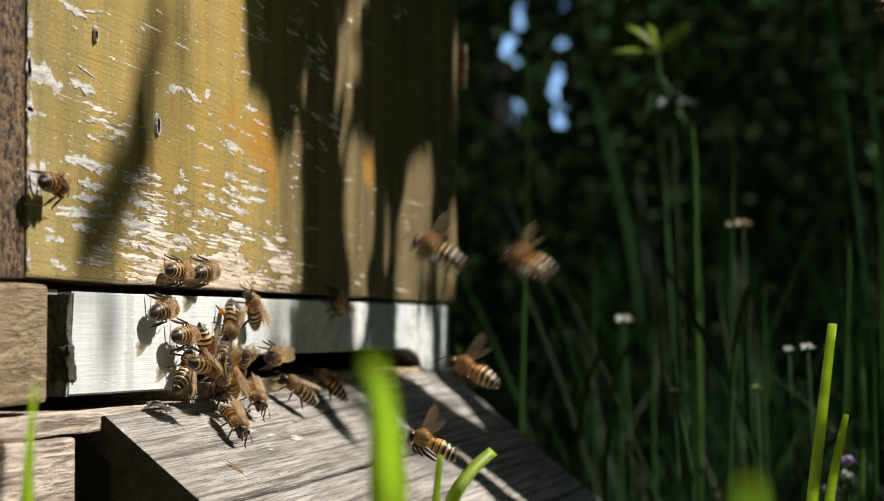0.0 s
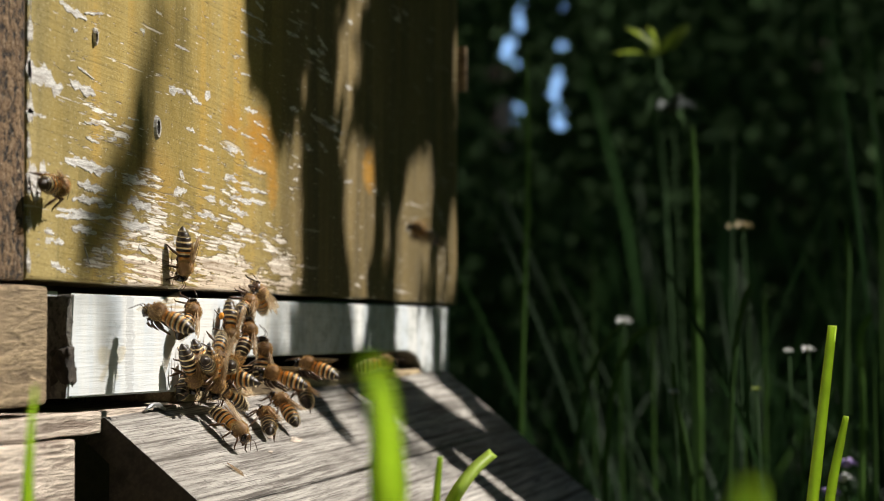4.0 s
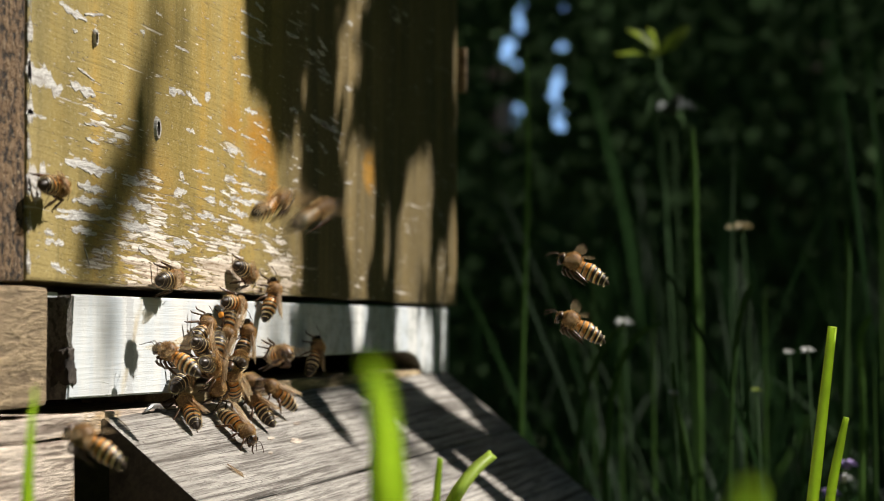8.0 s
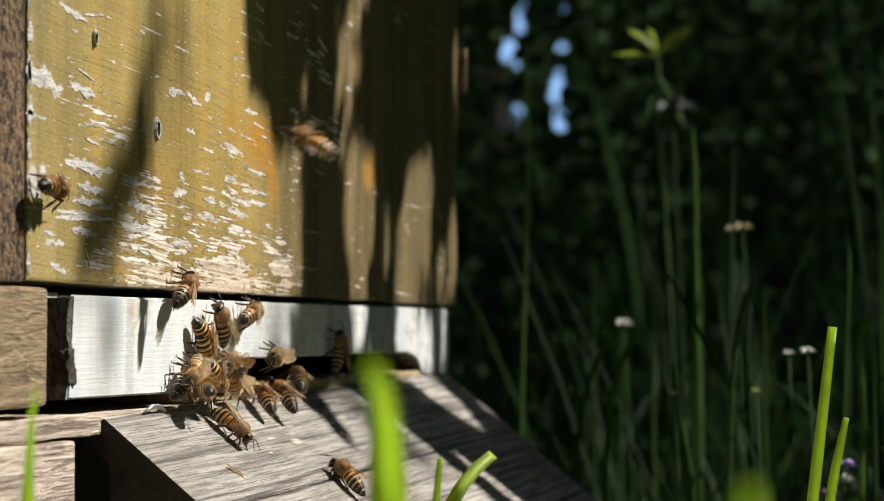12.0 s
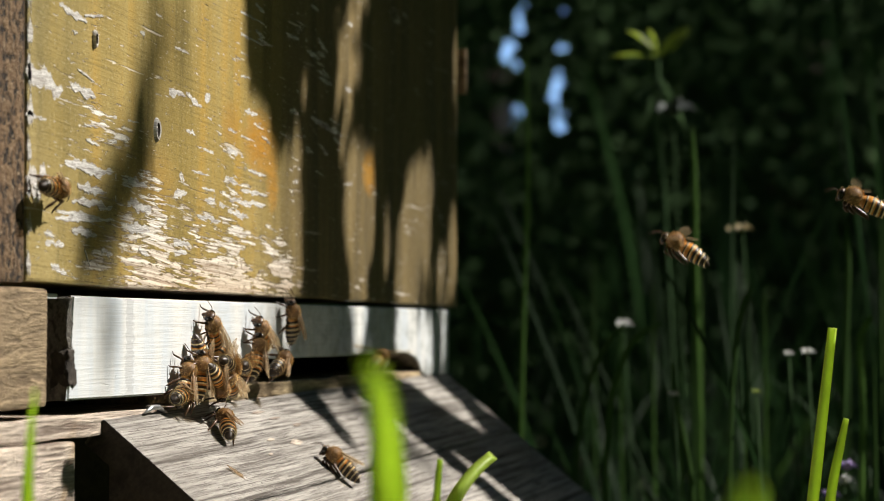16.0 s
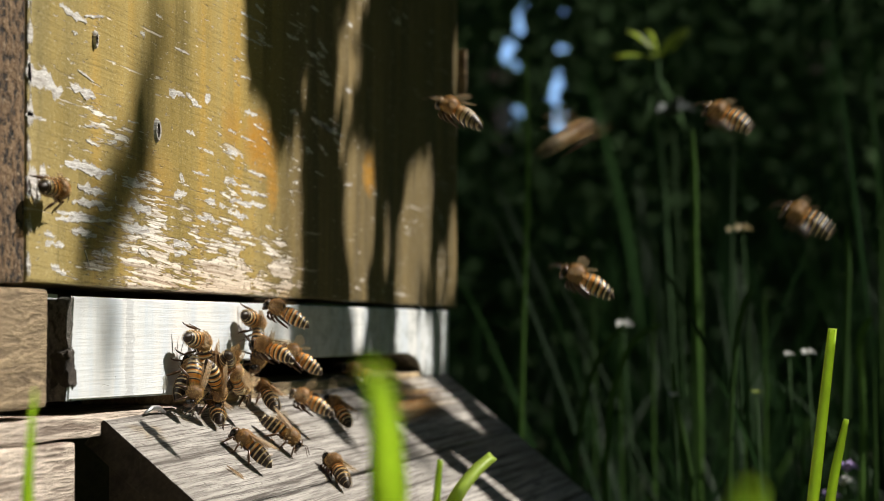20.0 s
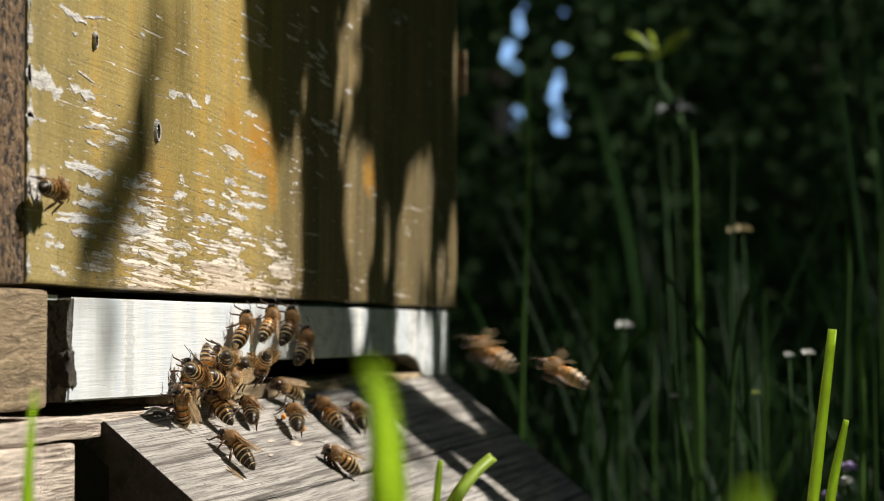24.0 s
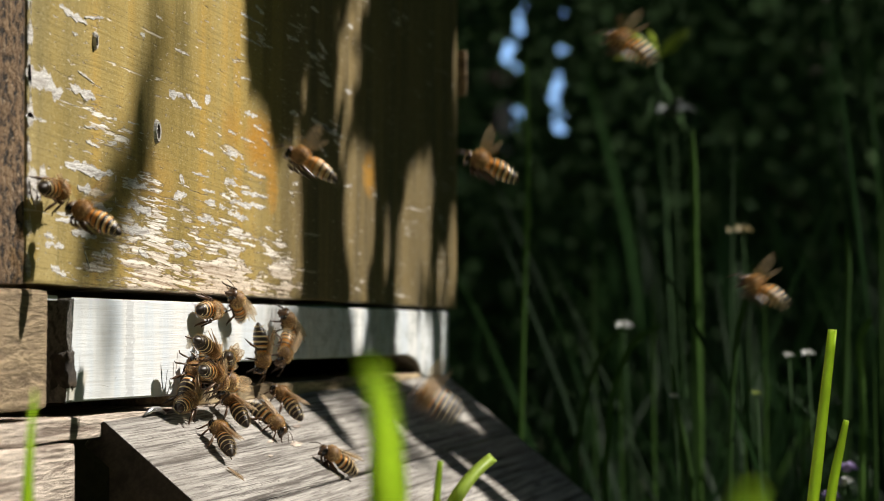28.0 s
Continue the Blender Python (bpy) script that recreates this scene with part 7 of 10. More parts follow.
    ob = bee(GOLD, True, 'amber honeybee in flight with beating wings', "flying bees")
    walk(ob, path((0,186.9,78.8,94.6,24,-10,83), (0.2,163.7,73.6,86.7,30,-9,78), (0.4,132.0,66.8,69.7,31,-12,87), (0.6,108.2,61.3,66.9,22,-14,95), (0.8,87.3,56.3,70.3,21,-11,87), (1,75.6,53.9,61.3,25,-14,97), (1.2,78.8,55.1,46.0,22,-11,86), (1.4,72.6,54.2,30.6,30,-15,101), (1.6,12.5,238.9,12.8,31,-13,93), (1.8,13.0,210.4,7.7,24,-9,78), (2.01,12.0,210.4,4.2,3,0,90), (2.15,-30.0,210.4,0.2,3,0,90), (2.6,-30.0,219.2,0.2,1,-2,150), (3.05,-30.0,228.1,0.2,-1,-2,-150), (3.5,-30.0,237.0,0.2,3,-0,-90), (3.9,12.0,237.0,4.2,3,-0,-90), (4.2,12.0,237.0,7.6,20,20,-20), (4.5,95.1,39.2,19.6,21,20,-21), (4.8,141.3,49.4,37.2,21,20,-22), (5.1,200.7,62.7,54.8,26,21,-35), (5.5,716.3,178.1,207.5,26,21,-35), (6.3,1078.9,-367.8,882.7,26,21,-39), (7.1,-358.6,-313.7,357.8,26,21,-39), (7.6,14.5,-93.1,19.3,26,21,-39), (7.8,31.6,-82.9,3.8,22,20,-24), (7.9,34.0,-82.2,-1.0,33,6,33), (8,36.4,-81.5,-5.7,28,-11,87), (8.2,24.9,-83.6,-25.2,24,-12,90), (8.6,-254.1,-133.7,-496.5,24,-12,90), (9,193.5,-394.6,-94.3,36,3,24), (9.4,641.0,-655.5,307.9,27,21,-43), (10.2,-263.8,-577.3,-87.6,27,21,-43), (10.7,15.2,-117.5,27.7,27,21,-43), (11,36.2,-82.9,36.3,25,21,-33), (11.2,79.7,-73.5,59.2,26,21,-36), (11.3,94.7,-70.2,65.5,27,21,-42), (11.5,127.7,-63.6,98.5,23,21,-28), (11.9,512.9,14.0,483.3,23,21,-28), (12.1,1016.0,-86.4,702.6,36,6,32), (12.3,1519.1,-186.7,921.9,31,-12,89), (12.7,725.3,212.5,160.5,31,-12,89), (13.2,193.3,90.6,92.5,31,-12,89), (13.6,138.0,77.9,85.5,24,-14,95), (14,89.4,67.3,64.2,30,-14,94), (14.5,56.3,60.3,42.1,24,-11,85), (14.6,50.2,58.5,54.1,28,-15,100), (14.8,32.7,54.8,40.9,26,-8,76), (15,15.6,65.8,29.9,21,-16,104), (15.3,15.5,68.3,20.3,23,-15,101), (15.84,12.0,88.0,4.2,3,0,90), (16.2,-30.0,88.0,0.2,3,0,90), (16.43,-30.0,117.1,0.2,1,-2,150), (16.67,-30.0,146.2,0.2,-1,-2,-150), (16.9,-30.0,175.3,0.2,3,-0,-90), (17.3,12.0,175.3,4.2,3,-0,-90), (17.4,12.0,175.3,5.3,12,6,-34), (17.5,12.0,175.3,6.3,22,2,22), (17.6,12.0,175.3,7.4,24,-8,77), (17.8,53.0,29.4,20.2,24,-10,81), (17.9,54.2,29.5,26.3,29,6,32), (18,55.5,29.6,32.4,20,20,-19), (18.2,86.8,36.8,34.4,25,21,-35), (18.3,88.1,36.2,62.4,35,2,32), (18.4,89.5,35.7,90.5,22,-15,99), (18.6,95.9,36.1,122.9,23,-10,83), (19,202.6,43.9,662.4,23,-10,83), (19.45,1131.1,-232.8,1224.2,24,-8,77), (19.9,259.7,90.4,586.0,24,-8,77), (20.4,86.7,66.6,64.5,24,-8,77), (20.5,81.0,65.9,47.4,24,-13,91), (20.6,75.4,65.0,33.2,21,-8,77), (20.7,71.4,64.4,22.2,26,-11,87), (20.8,67.6,63.8,14.5,23,-14,98), (20.9,64.3,63.1,10.3,27,-8,76), (21,63.0,63.0,5.1,30,-10,82), (21.3,12.4,248.3,-0.8,29,-15,99), (21.6,13.0,210.4,-1.7,22,-10,82), (21.81,12.0,210.4,4.2,3,0,90), (21.95,-30.0,210.4,0.2,3,0,90), (22.2,-30.0,221.7,0.2,1,-2,150), (22.45,-30.0,233.1,0.2,-1,-2,-150), (22.7,-30.0,244.5,0.2,3,-0,-90), (23.1,12.0,244.5,4.2,3,-0,-90), (23.4,12.0,244.5,6.8,22,20,-24), (23.6,100.4,50.6,23.8,25,21,-33), (23.8,176.1,67.1,58.4,23,20,-25), (24,240.9,81.2,90.6,25,21,-35), (24.4,724.4,186.3,330.7,25,21,-35), (24.57,1168.3,32.7,619.6,32,4,24), (24.75,1612.1,-121.0,908.5,21,-10,82), (25.1,699.9,171.7,286.3,21,-10,82), (25.6,200.9,61.9,82.7,21,-10,82), (25.8,174.8,56.1,72.0,24,-9,79), (26,132.2,46.8,53.6,23,-8,76), (26.2,105.1,40.7,46.3,27,-14,96), (26.4,64.5,31.5,37.0,24,-9,79), (26.6,61.2,30.7,38.6,27,-9,79), (26.8,42.1,25.6,60.0,24,-13,93), (26.9,42.1,25.7,56.7,25,-12,89), (27,39.4,25.3,50.7,28,-13,92), (27.1,34.5,24.1,50.7,26,-9,79), (27.2,30.4,23.0,55.0,23,-15,99), (27.3,35.8,24.2,55.7,28,-13,92), (27.4,47.5,27.0,53.9,22,-15,100), (27.5,55.0,28.8,52.8,24,-13,94), (27.6,60.7,30.4,44.6,27,-16,102), (27.7,60.7,30.6,39.2,25,-8,78), (27.8,58.0,29.9,42.4,29,-10,82), (27.9,54.4,28.7,51.8,29,-9,79), (28,49.1,27.3,57.7,28,-12,90)))
    beat(ob, [(0.00, 1.85), (3.95, 5.15), (7.35, 8.25), (10.45, 11.55), (12.95, 15.35), (17.35, 18.65), (20.15, 21.65), (23.15, 24.05), (25.35, 28.00)])
    ob = bee(GOLD, True, 'amber honeybee in flight with beating wings', "flying bees")
    walk(ob, path((0,284.8,121.1,127.6,26,-12,90), (0.1,197.0,102.7,64.0,26,-12,90), (0.4,172.4,97.5,46.2,27,-11,84), (0.6,140.4,90.5,31.6,27,-11,87), (0.8,115.9,84.6,36.3,25,-8,77), (1,93.7,79.4,37.6,29,-12,90), (1.2,75.3,75.5,27.0,24,-14,96), (1.4,12.0,282.0,14.7,25,-8,76), (1.6,13.0,210.4,5.9,21,-12,88), (1.81,12.0,210.4,4.2,3,0,90), (1.95,-30.0,210.4,0.2,3,0,90), (1.97,-30.0,169.6,0.2,1,-2,150), (1.98,-30.0,128.8,0.2,-1,-2,-150), (2,-30.0,88.0,0.2,3,-0,-90), (2.4,12.0,88.0,4.2,3,-0,-90), (2.5,12.0,77.4,7.4,11,4,-33), (2.6,12.0,66.8,10.7,19,-0,24), (2.7,12.0,56.2,13.9,20,-9,81), (2.8,12.0,37.4,19.6,29,-11,84), (3,12.1,13.1,27.9,24,-16,102), (3.2,12.3,1.5,25.4,27,-14,95), (3.5,12.2,4.7,25.4,26,-13,91), (4,12.0,30.7,19.6,20,-10,82), (4.6,12.0,60.1,8.2,22,-16,102), (5.14,12.0,88.0,4.2,3,0,90), (5.5,-30.0,88.0,0.2,3,0,90), (5.57,-30.0,135.2,0.2,1,-2,150), (5.63,-30.0,182.5,0.2,-1,-2,-150), (5.7,-30.0,229.7,0.2,3,-0,-90), (6.1,12.0,229.7,4.2,3,-0,-90), (6.2,12.0,229.7,4.2,4,-14,-146), (6.3,12.0,229.7,4.2,17,-21,154), (6.4,12.0,229.7,4.2,30,-14,95), (6.6,68.3,74.5,6.3,25,-13,94), (6.8,90.7,79.3,18.2,21,-10,83), (7,98.4,80.7,30.4,30,-15,99), (7.2,99.4,80.8,35.1,25,-14,95), (7.4,101.1,81.4,27.4,28,-11,86), (7.6,102.1,82.2,10.0,24,-16,103), (7.8,110.1,84.1,11.2,26,-12,90), (8,104.9,82.7,17.7,27,-14,96), (8.2,106.8,83.0,20.0,24,-8,77), (8.4,108.9,83.9,7.7,22,-12,88), (8.6,101.5,82.2,5.3,28,-14,94), (8.8,94.7,80.0,26.4,30,-15,98), (9,84.5,77.4,32.3,21,-9,79), (9.2,12.0,302.9,13.8,23,-8,77), (9.4,13.0,208.2,6.4,28,-9,81), (9.61,12.0,208.2,4.2,3,0,90), (9.75,-30.0,208.2,0.2,3,0,90), (9.83,-30.0,206.0,0.2,1,-2,150), (9.92,-30.0,203.8,0.2,-1,-2,-150), (10,-30.0,201.6,0.2,3,-0,-90), (10.4,12.0,201.6,4.2,3,-0,-90), (10.5,12.0,201.6,5.0,11,6,-34), (10.6,12.0,201.6,5.8,21,2,22), (10.7,12.0,201.6,6.7,23,-8,78), (10.85,34.1,116.0,10.7,29,6,29), (11,56.3,30.3,14.8,21,20,-21), (11.2,112.2,41.7,66.0,26,21,-40), (11.3,144.0,48.3,92.9,21,20,-21), (11.5,188.1,57.4,129.4,23,21,-26), (11.9,606.5,144.0,475.7,23,21,-26), (12.6,1087.7,15.5,648.6,29,5,27), (13.3,1569.0,-112.9,821.6,21,-9,80), (14.7,731.4,230.3,-32.4,21,-9,80), (15.2,199.6,104.4,28.9,21,-9,80), (15.5,163.2,95.8,33.1,24,-13,92), (15.6,146.2,91.6,37.9,30,-10,83), (15.8,128.6,87.3,46.6,29,-14,97), (16,131.1,88.1,38.1,29,-10,82), (16.2,127.3,87.5,29.7,30,-11,86), (16.4,115.7,85.2,17.9,25,-13,93), (16.6,111.2,84.4,8.1,29,-14,95), (16.8,109.5,84.2,3.3,24,-12,90), (17,101.4,82.3,3.1,29,-14,97), (17.2,88.9,79.5,-0.1,28,-11,85), (17.4,70.1,75.1,1.6,26,-13,92), (17.6,12.9,242.0,-4.4,29,-14,98), (17.9,13.4,182.3,2.2,26,-16,102), (18.11,12.0,182.3,4.2,3,0,90), (18.25,-30.0,182.3,0.2,3,0,90), (18.3,-30.0,198.1,0.2,1,-2,150), (18.35,-30.0,213.9,0.2,-1,-2,-150), (18.4,-30.0,229.7,0.2,3,-0,-90), (18.8,12.0,229.7,4.2,3,-0,-90), (18.9,12.0,229.7,3.8,14,8,-32), (19,12.0,229.7,3.5,27,3,27), (19.1,12.0,229.7,3.1,30,-10,84), (19.25,42.2,147.4,4.8,33,7,33), (19.4,72.4,65.2,6.5,21,20,-20), (19.6,129.2,78.0,19.9,24,21,-30), (19.8,206.8,95.5,36.0,22,20,-25), (20.2,732.4,214.6,145.8,22,20,-25), (20.38,1172.3,63.6,483.9,36,6,35), (20.55,1612.1,-87.4,822.1,31,-13,92), (20.9,691.8,210.6,298.5,31,-13,92), (21.4,197.1,102.1,84.0,31,-13,92), (21.8,150.6,91.9,63.8,28,-12,89), (22.2,112.5,83.7,40.8,21,-14,95), (22.6,28.9,8205.2,86.0,29,-13,92), (22.9,12.8,217.7,7.2,26,-10,81), (23.11,12.0,217.7,4.2,3,0,90), (23.25,-30.0,217.7,0.2,3,0,90), (23.8,-30.0,221.7,0.2,1,-2,150), (24.35,-30.0,225.7,0.2,-1,-2,-150), (24.9,-30.0,229.7,0.2,3,-0,-90), (25.3,12.0,229.7,4.2,3,-0,-90), (25.6,12.0,229.7,5.3,26,21,-38), (25.8,73.0,75.3,15.0,25,21,-32), (26,138.7,90.2,29.8,24,21,-29), (26.2,213.7,107.1,45.3,24,21,-31), (26.6,739.6,226.3,153.5,24,21,-31), (26.73,1185.8,75.5,451.0,37,6,29), (26.85,1632.0,-75.3,748.5,31,-11,86), (27.1,724.3,223.1,143.4,31,-11,86), (27.6,196.9,103.3,43.8,31,-11,86), (27.8,177.0,98.8,40.1,28,-9,79), (27.9,164.9,96.1,34.8,21,-14,96), (28,150.7,93.0,27.7,28,-10,83)))
    beat(ob, [(0.00, 1.65), (2.45, 4.65), (6.15, 9.45), (10.45, 11.55), (14.95, 17.95), (18.85, 19.85), (21.15, 22.95), (25.35, 26.25), (27.35, 28.00)])
    ob = bee(GOLD, True, 'amber honeybee in flight with beating wings', "flying bees")
    walk(ob, path((0,239.9,75.2,272.7,27,-13,91), (0.2,97.8,47.3,107.1,27,-13,91), (0.4,84.0,44.6,91.1,27,-16,102), (0.6,65.4,40.9,72.9,21,-11,86), (0.8,49.0,37.4,60.5,25,-11,85), (1,21.3,31.6,39.7,24,-10,84), (1.2,12.1,12.2,34.0,28,-10,83), (1.4,12.1,9.8,30.5,21,-16,103), (2,12.0,23.6,30.6,30,-10,83), (2.6,12.0,29.4,29.8,26,-14,96), (3.14,12.0,88.0,4.2,3,0,90), (3.5,-30.0,88.0,0.2,3,0,90), (4.03,-30.0,135.2,0.2,1,-2,150), (4.57,-30.0,182.5,0.2,-1,-2,-150), (5.1,-30.0,229.7,0.2,3,-0,-90), (5.5,12.0,229.7,4.2,3,-0,-90), (5.8,12.0,229.7,2.4,23,21,-26), (6,74.7,55.6,0.2,21,20,-22), (6.2,88.3,59.1,-8.1,23,21,-27), (6.4,178.4,80.3,-14.8,24,21,-29), (6.6,240.5,94.9,-19.3,22,20,-24), (7,774.6,220.6,-57.6,22,20,-24), (7.38,1206.5,58.9,318.0,32,3,37), (7.75,1638.5,-102.9,693.7,22,-14,96), (8.5,702.3,173.6,244.9,22,-14,96), (9,192.9,60.4,71.2,22,-14,96), (9.2,179.1,57.3,66.5,29,-15,99), (9.4,157.1,52.3,61.5,22,-10,83), (9.6,135.6,47.8,47.8,25,-14,98), (9.8,115.3,43.5,33.5,29,-10,82), (10,104.4,41.3,21.0,26,-10,82), (10.2,82.0,36.2,17.6,25,-15,99), (10.4,12.9,211.1,13.6,27,-14,97), (10.6,13.2,194.0,6.8,23,-11,87), (10.81,12.0,194.0,4.2,3,0,90), (10.95,-30.0,194.0,0.2,3,0,90), (11.4,-30.0,205.9,0.2,1,-2,150), (11.85,-30.0,217.8,0.2,-1,-2,-150), (12.3,-30.0,229.7,0.2,3,-0,-90), (12.7,12.0,229.7,4.2,3,-0,-90), (13,12.0,229.7,6.4,27,21,-42), (13.3,84.3,57.2,20.1,24,21,-30), (13.6,145.8,70.5,52.2,24,21,-31), (13.9,207.2,83.8,84.4,22,20,-24), (14.3,685.9,187.5,334.7,22,20,-24), (14.55,1145.4,36.2,582.0,31,6,30), (14.8,1605.0,-115.0,829.2,24,-10,83), (15.3,724.1,182.5,123.8,24,-10,83), (15.8,192.8,61.0,49.8,24,-10,83), (16,178.3,57.7,47.8,21,-13,93), (16.2,174.1,56.8,44.7,31,-12,90), (16.4,167.6,55.4,41.0,27,-15,100), (16.6,156.9,53.2,33.3,22,-15,101), (16.8,148.2,51.6,20.2,23,-11,85), (17,140.2,50.1,7.3,22,-16,102), (17.2,124.6,46.7,-0.8,27,-11,84), (17.4,108.0,43.1,-7.2,23,-16,103), (17.6,95.6,40.3,-12.2,22,-8,77), (17.8,87.0,38.4,-13.8,25,-11,87), (18,83.3,37.5,-11.7,26,-9,81), (18.2,80.2,36.6,-8.7,26,-9,81), (18.4,76.9,35.8,-5.9,23,-15,98), (18.7,12.3,256.3,-2.9,30,-15,100), (19,13.0,210.4,3.5,21,-15,101), (19.21,12.0,210.4,4.2,3,0,90), (19.35,-30.0,210.4,0.2,3,0,90), (19.57,-30.0,182.7,0.2,1,-2,150), (19.78,-30.0,155.1,0.2,-1,-2,-150), (20,-30.0,127.4,0.2,3,-0,-90), (20.4,12.0,127.4,4.2,3,-0,-90), (20.5,12.0,127.4,4.5,2,-11,-145), (20.6,12.0,127.4,4.7,10,-18,158), (20.7,12.0,127.4,5.0,21,-15,100), (21,14.5,118.5,9.5,22,-10,82), (21.3,14.3,131.4,4.9,30,-14,96), (21.51,12.0,131.4,4.2,3,0,90), (21.65,-30.0,131.4,0.2,3,0,90), (22.77,-30.0,128.2,0.2,1,-2,150), (23.88,-30.0,125.0,0.2,-1,-2,-150), (25,-30.0,121.8,0.2,3,-0,-90), (25.4,12.0,121.8,4.2,3,-0,-90), (25.5,12.0,121.8,9.8,14,7,-32), (25.6,12.0,121.8,15.4,26,2,27), (25.7,12.0,121.8,21.1,27,-11,85), (26,37.3,25.4,32.0,22,-13,91), (26.3,15.2,86.3,26.9,26,-8,76), (26.6,15.1,91.7,17.9,26,-15,101), (27.14,12.0,91.7,4.2,3,0,90), (27.5,-30.0,91.7,0.2,3,0,90), (28,-30.0,91.7,0.2,3,0,90)))
    beat(ob, [(0.00, 2.65), (5.55, 6.65), (8.75, 10.65), (12.75, 13.95), (15.55, 19.05), (20.45, 21.35), (25.45, 26.65)])
    ob = bee(STRIPED, True, 'amber honeybee in flight with beating wings', "flying bees")
    walk(ob, path((0,78.8,34.9,35.1,24,-11,86), (0.2,12.3,256.3,19.9,24,-13,93), (0.4,13.1,203.1,11.0,27,-13,92), (0.61,12.0,203.1,4.2,3,0,90), (0.75,-30.0,203.1,0.2,3,0,90), (2.23,-30.0,185.7,0.2,1,-2,150), (3.72,-30.0,168.2,0.2,-1,-2,-150), (5.2,-30.0,150.7,0.2,3,-0,-90), (5.6,12.0,150.7,4.2,3,-0,-90), (5.7,12.0,150.7,2.4,12,5,-33), (5.8,12.0,150.7,0.7,21,1,24), (5.9,12.0,150.7,-1.1,22,-9,80), (6,51.5,29.9,-5.7,24,-15,98), (6.2,13.4,182.3,-3.5,29,-14,97), (6.5,13.8,156.0,3.8,29,-9,79), (6.71,12.0,156.0,4.2,3,0,90), (6.85,-30.0,156.0,0.2,3,0,90), (6.9,-30.0,146.5,0.2,1,-2,150), (6.95,-30.0,136.9,0.2,-1,-2,-150), (7,-30.0,127.3,0.2,3,-0,-90), (7.4,12.0,127.3,4.2,3,-0,-90), (7.5,12.0,127.3,9.5,4,-15,-145), (7.6,12.0,127.3,14.9,17,-22,156), (7.7,12.0,127.3,20.2,30,-14,97), (7.85,30.9,77.6,32.3,37,5,37), (8,49.9,27.9,44.4,23,20,-25), (8.2,108.6,40.5,78.5,27,21,-40), (8.4,174.8,55.0,109.0,20,20,-20), (8.8,664.6,162.0,335.1,20,20,-20), (9.23,1090.2,10.2,673.8,30,7,30), (9.65,1515.7,-141.6,1012.5,27,-8,77), (10.5,566.9,154.8,489.9,27,-8,77), (11,189.6,79.4,96.8,27,-8,77), (11.2,178.0,77.0,84.7,24,-10,82), (11.3,167.3,75.0,68.8,30,-9,80), (11.4,145.6,70.7,46.1,24,-9,79), (11.6,110.5,63.5,14.9,25,-10,82), (11.8,72.8,55.5,-10.7,21,-15,101), (12,31.0,128.9,-23.8,39,6,82), (13,28.7,131.0,-21.9,39,1,88), (15,27.1,132.3,-20.6,39,-7,97), (16,27.0,135.4,-20.4,39,-3,93), (17,27.1,133.6,-20.5,39,6,81), (18,26.9,135.9,-20.4,39,-5,95), (19,27.0,137.8,-20.4,39,6,82), (20,28.2,128.3,-21.6,35,20,63), (21,27.6,134.6,-21.0,36,17,67), (24,25.8,141.3,-19.4,33,-23,120), (25,26.4,136.0,-20.0,39,4,85), (26,26.2,138.3,-19.8,39,-8,99), (27,26.1,138.6,-19.7,38,-10,101), (28,25.7,138.2,-19.3,33,-23,121)))
    beat(ob, [(0.00, 0.45), (5.65, 6.55), (7.45, 8.45), (10.75, 11.85)])
    ob = bee(GOLD, True, 'amber honeybee in flight with beating wings', "flying bees")
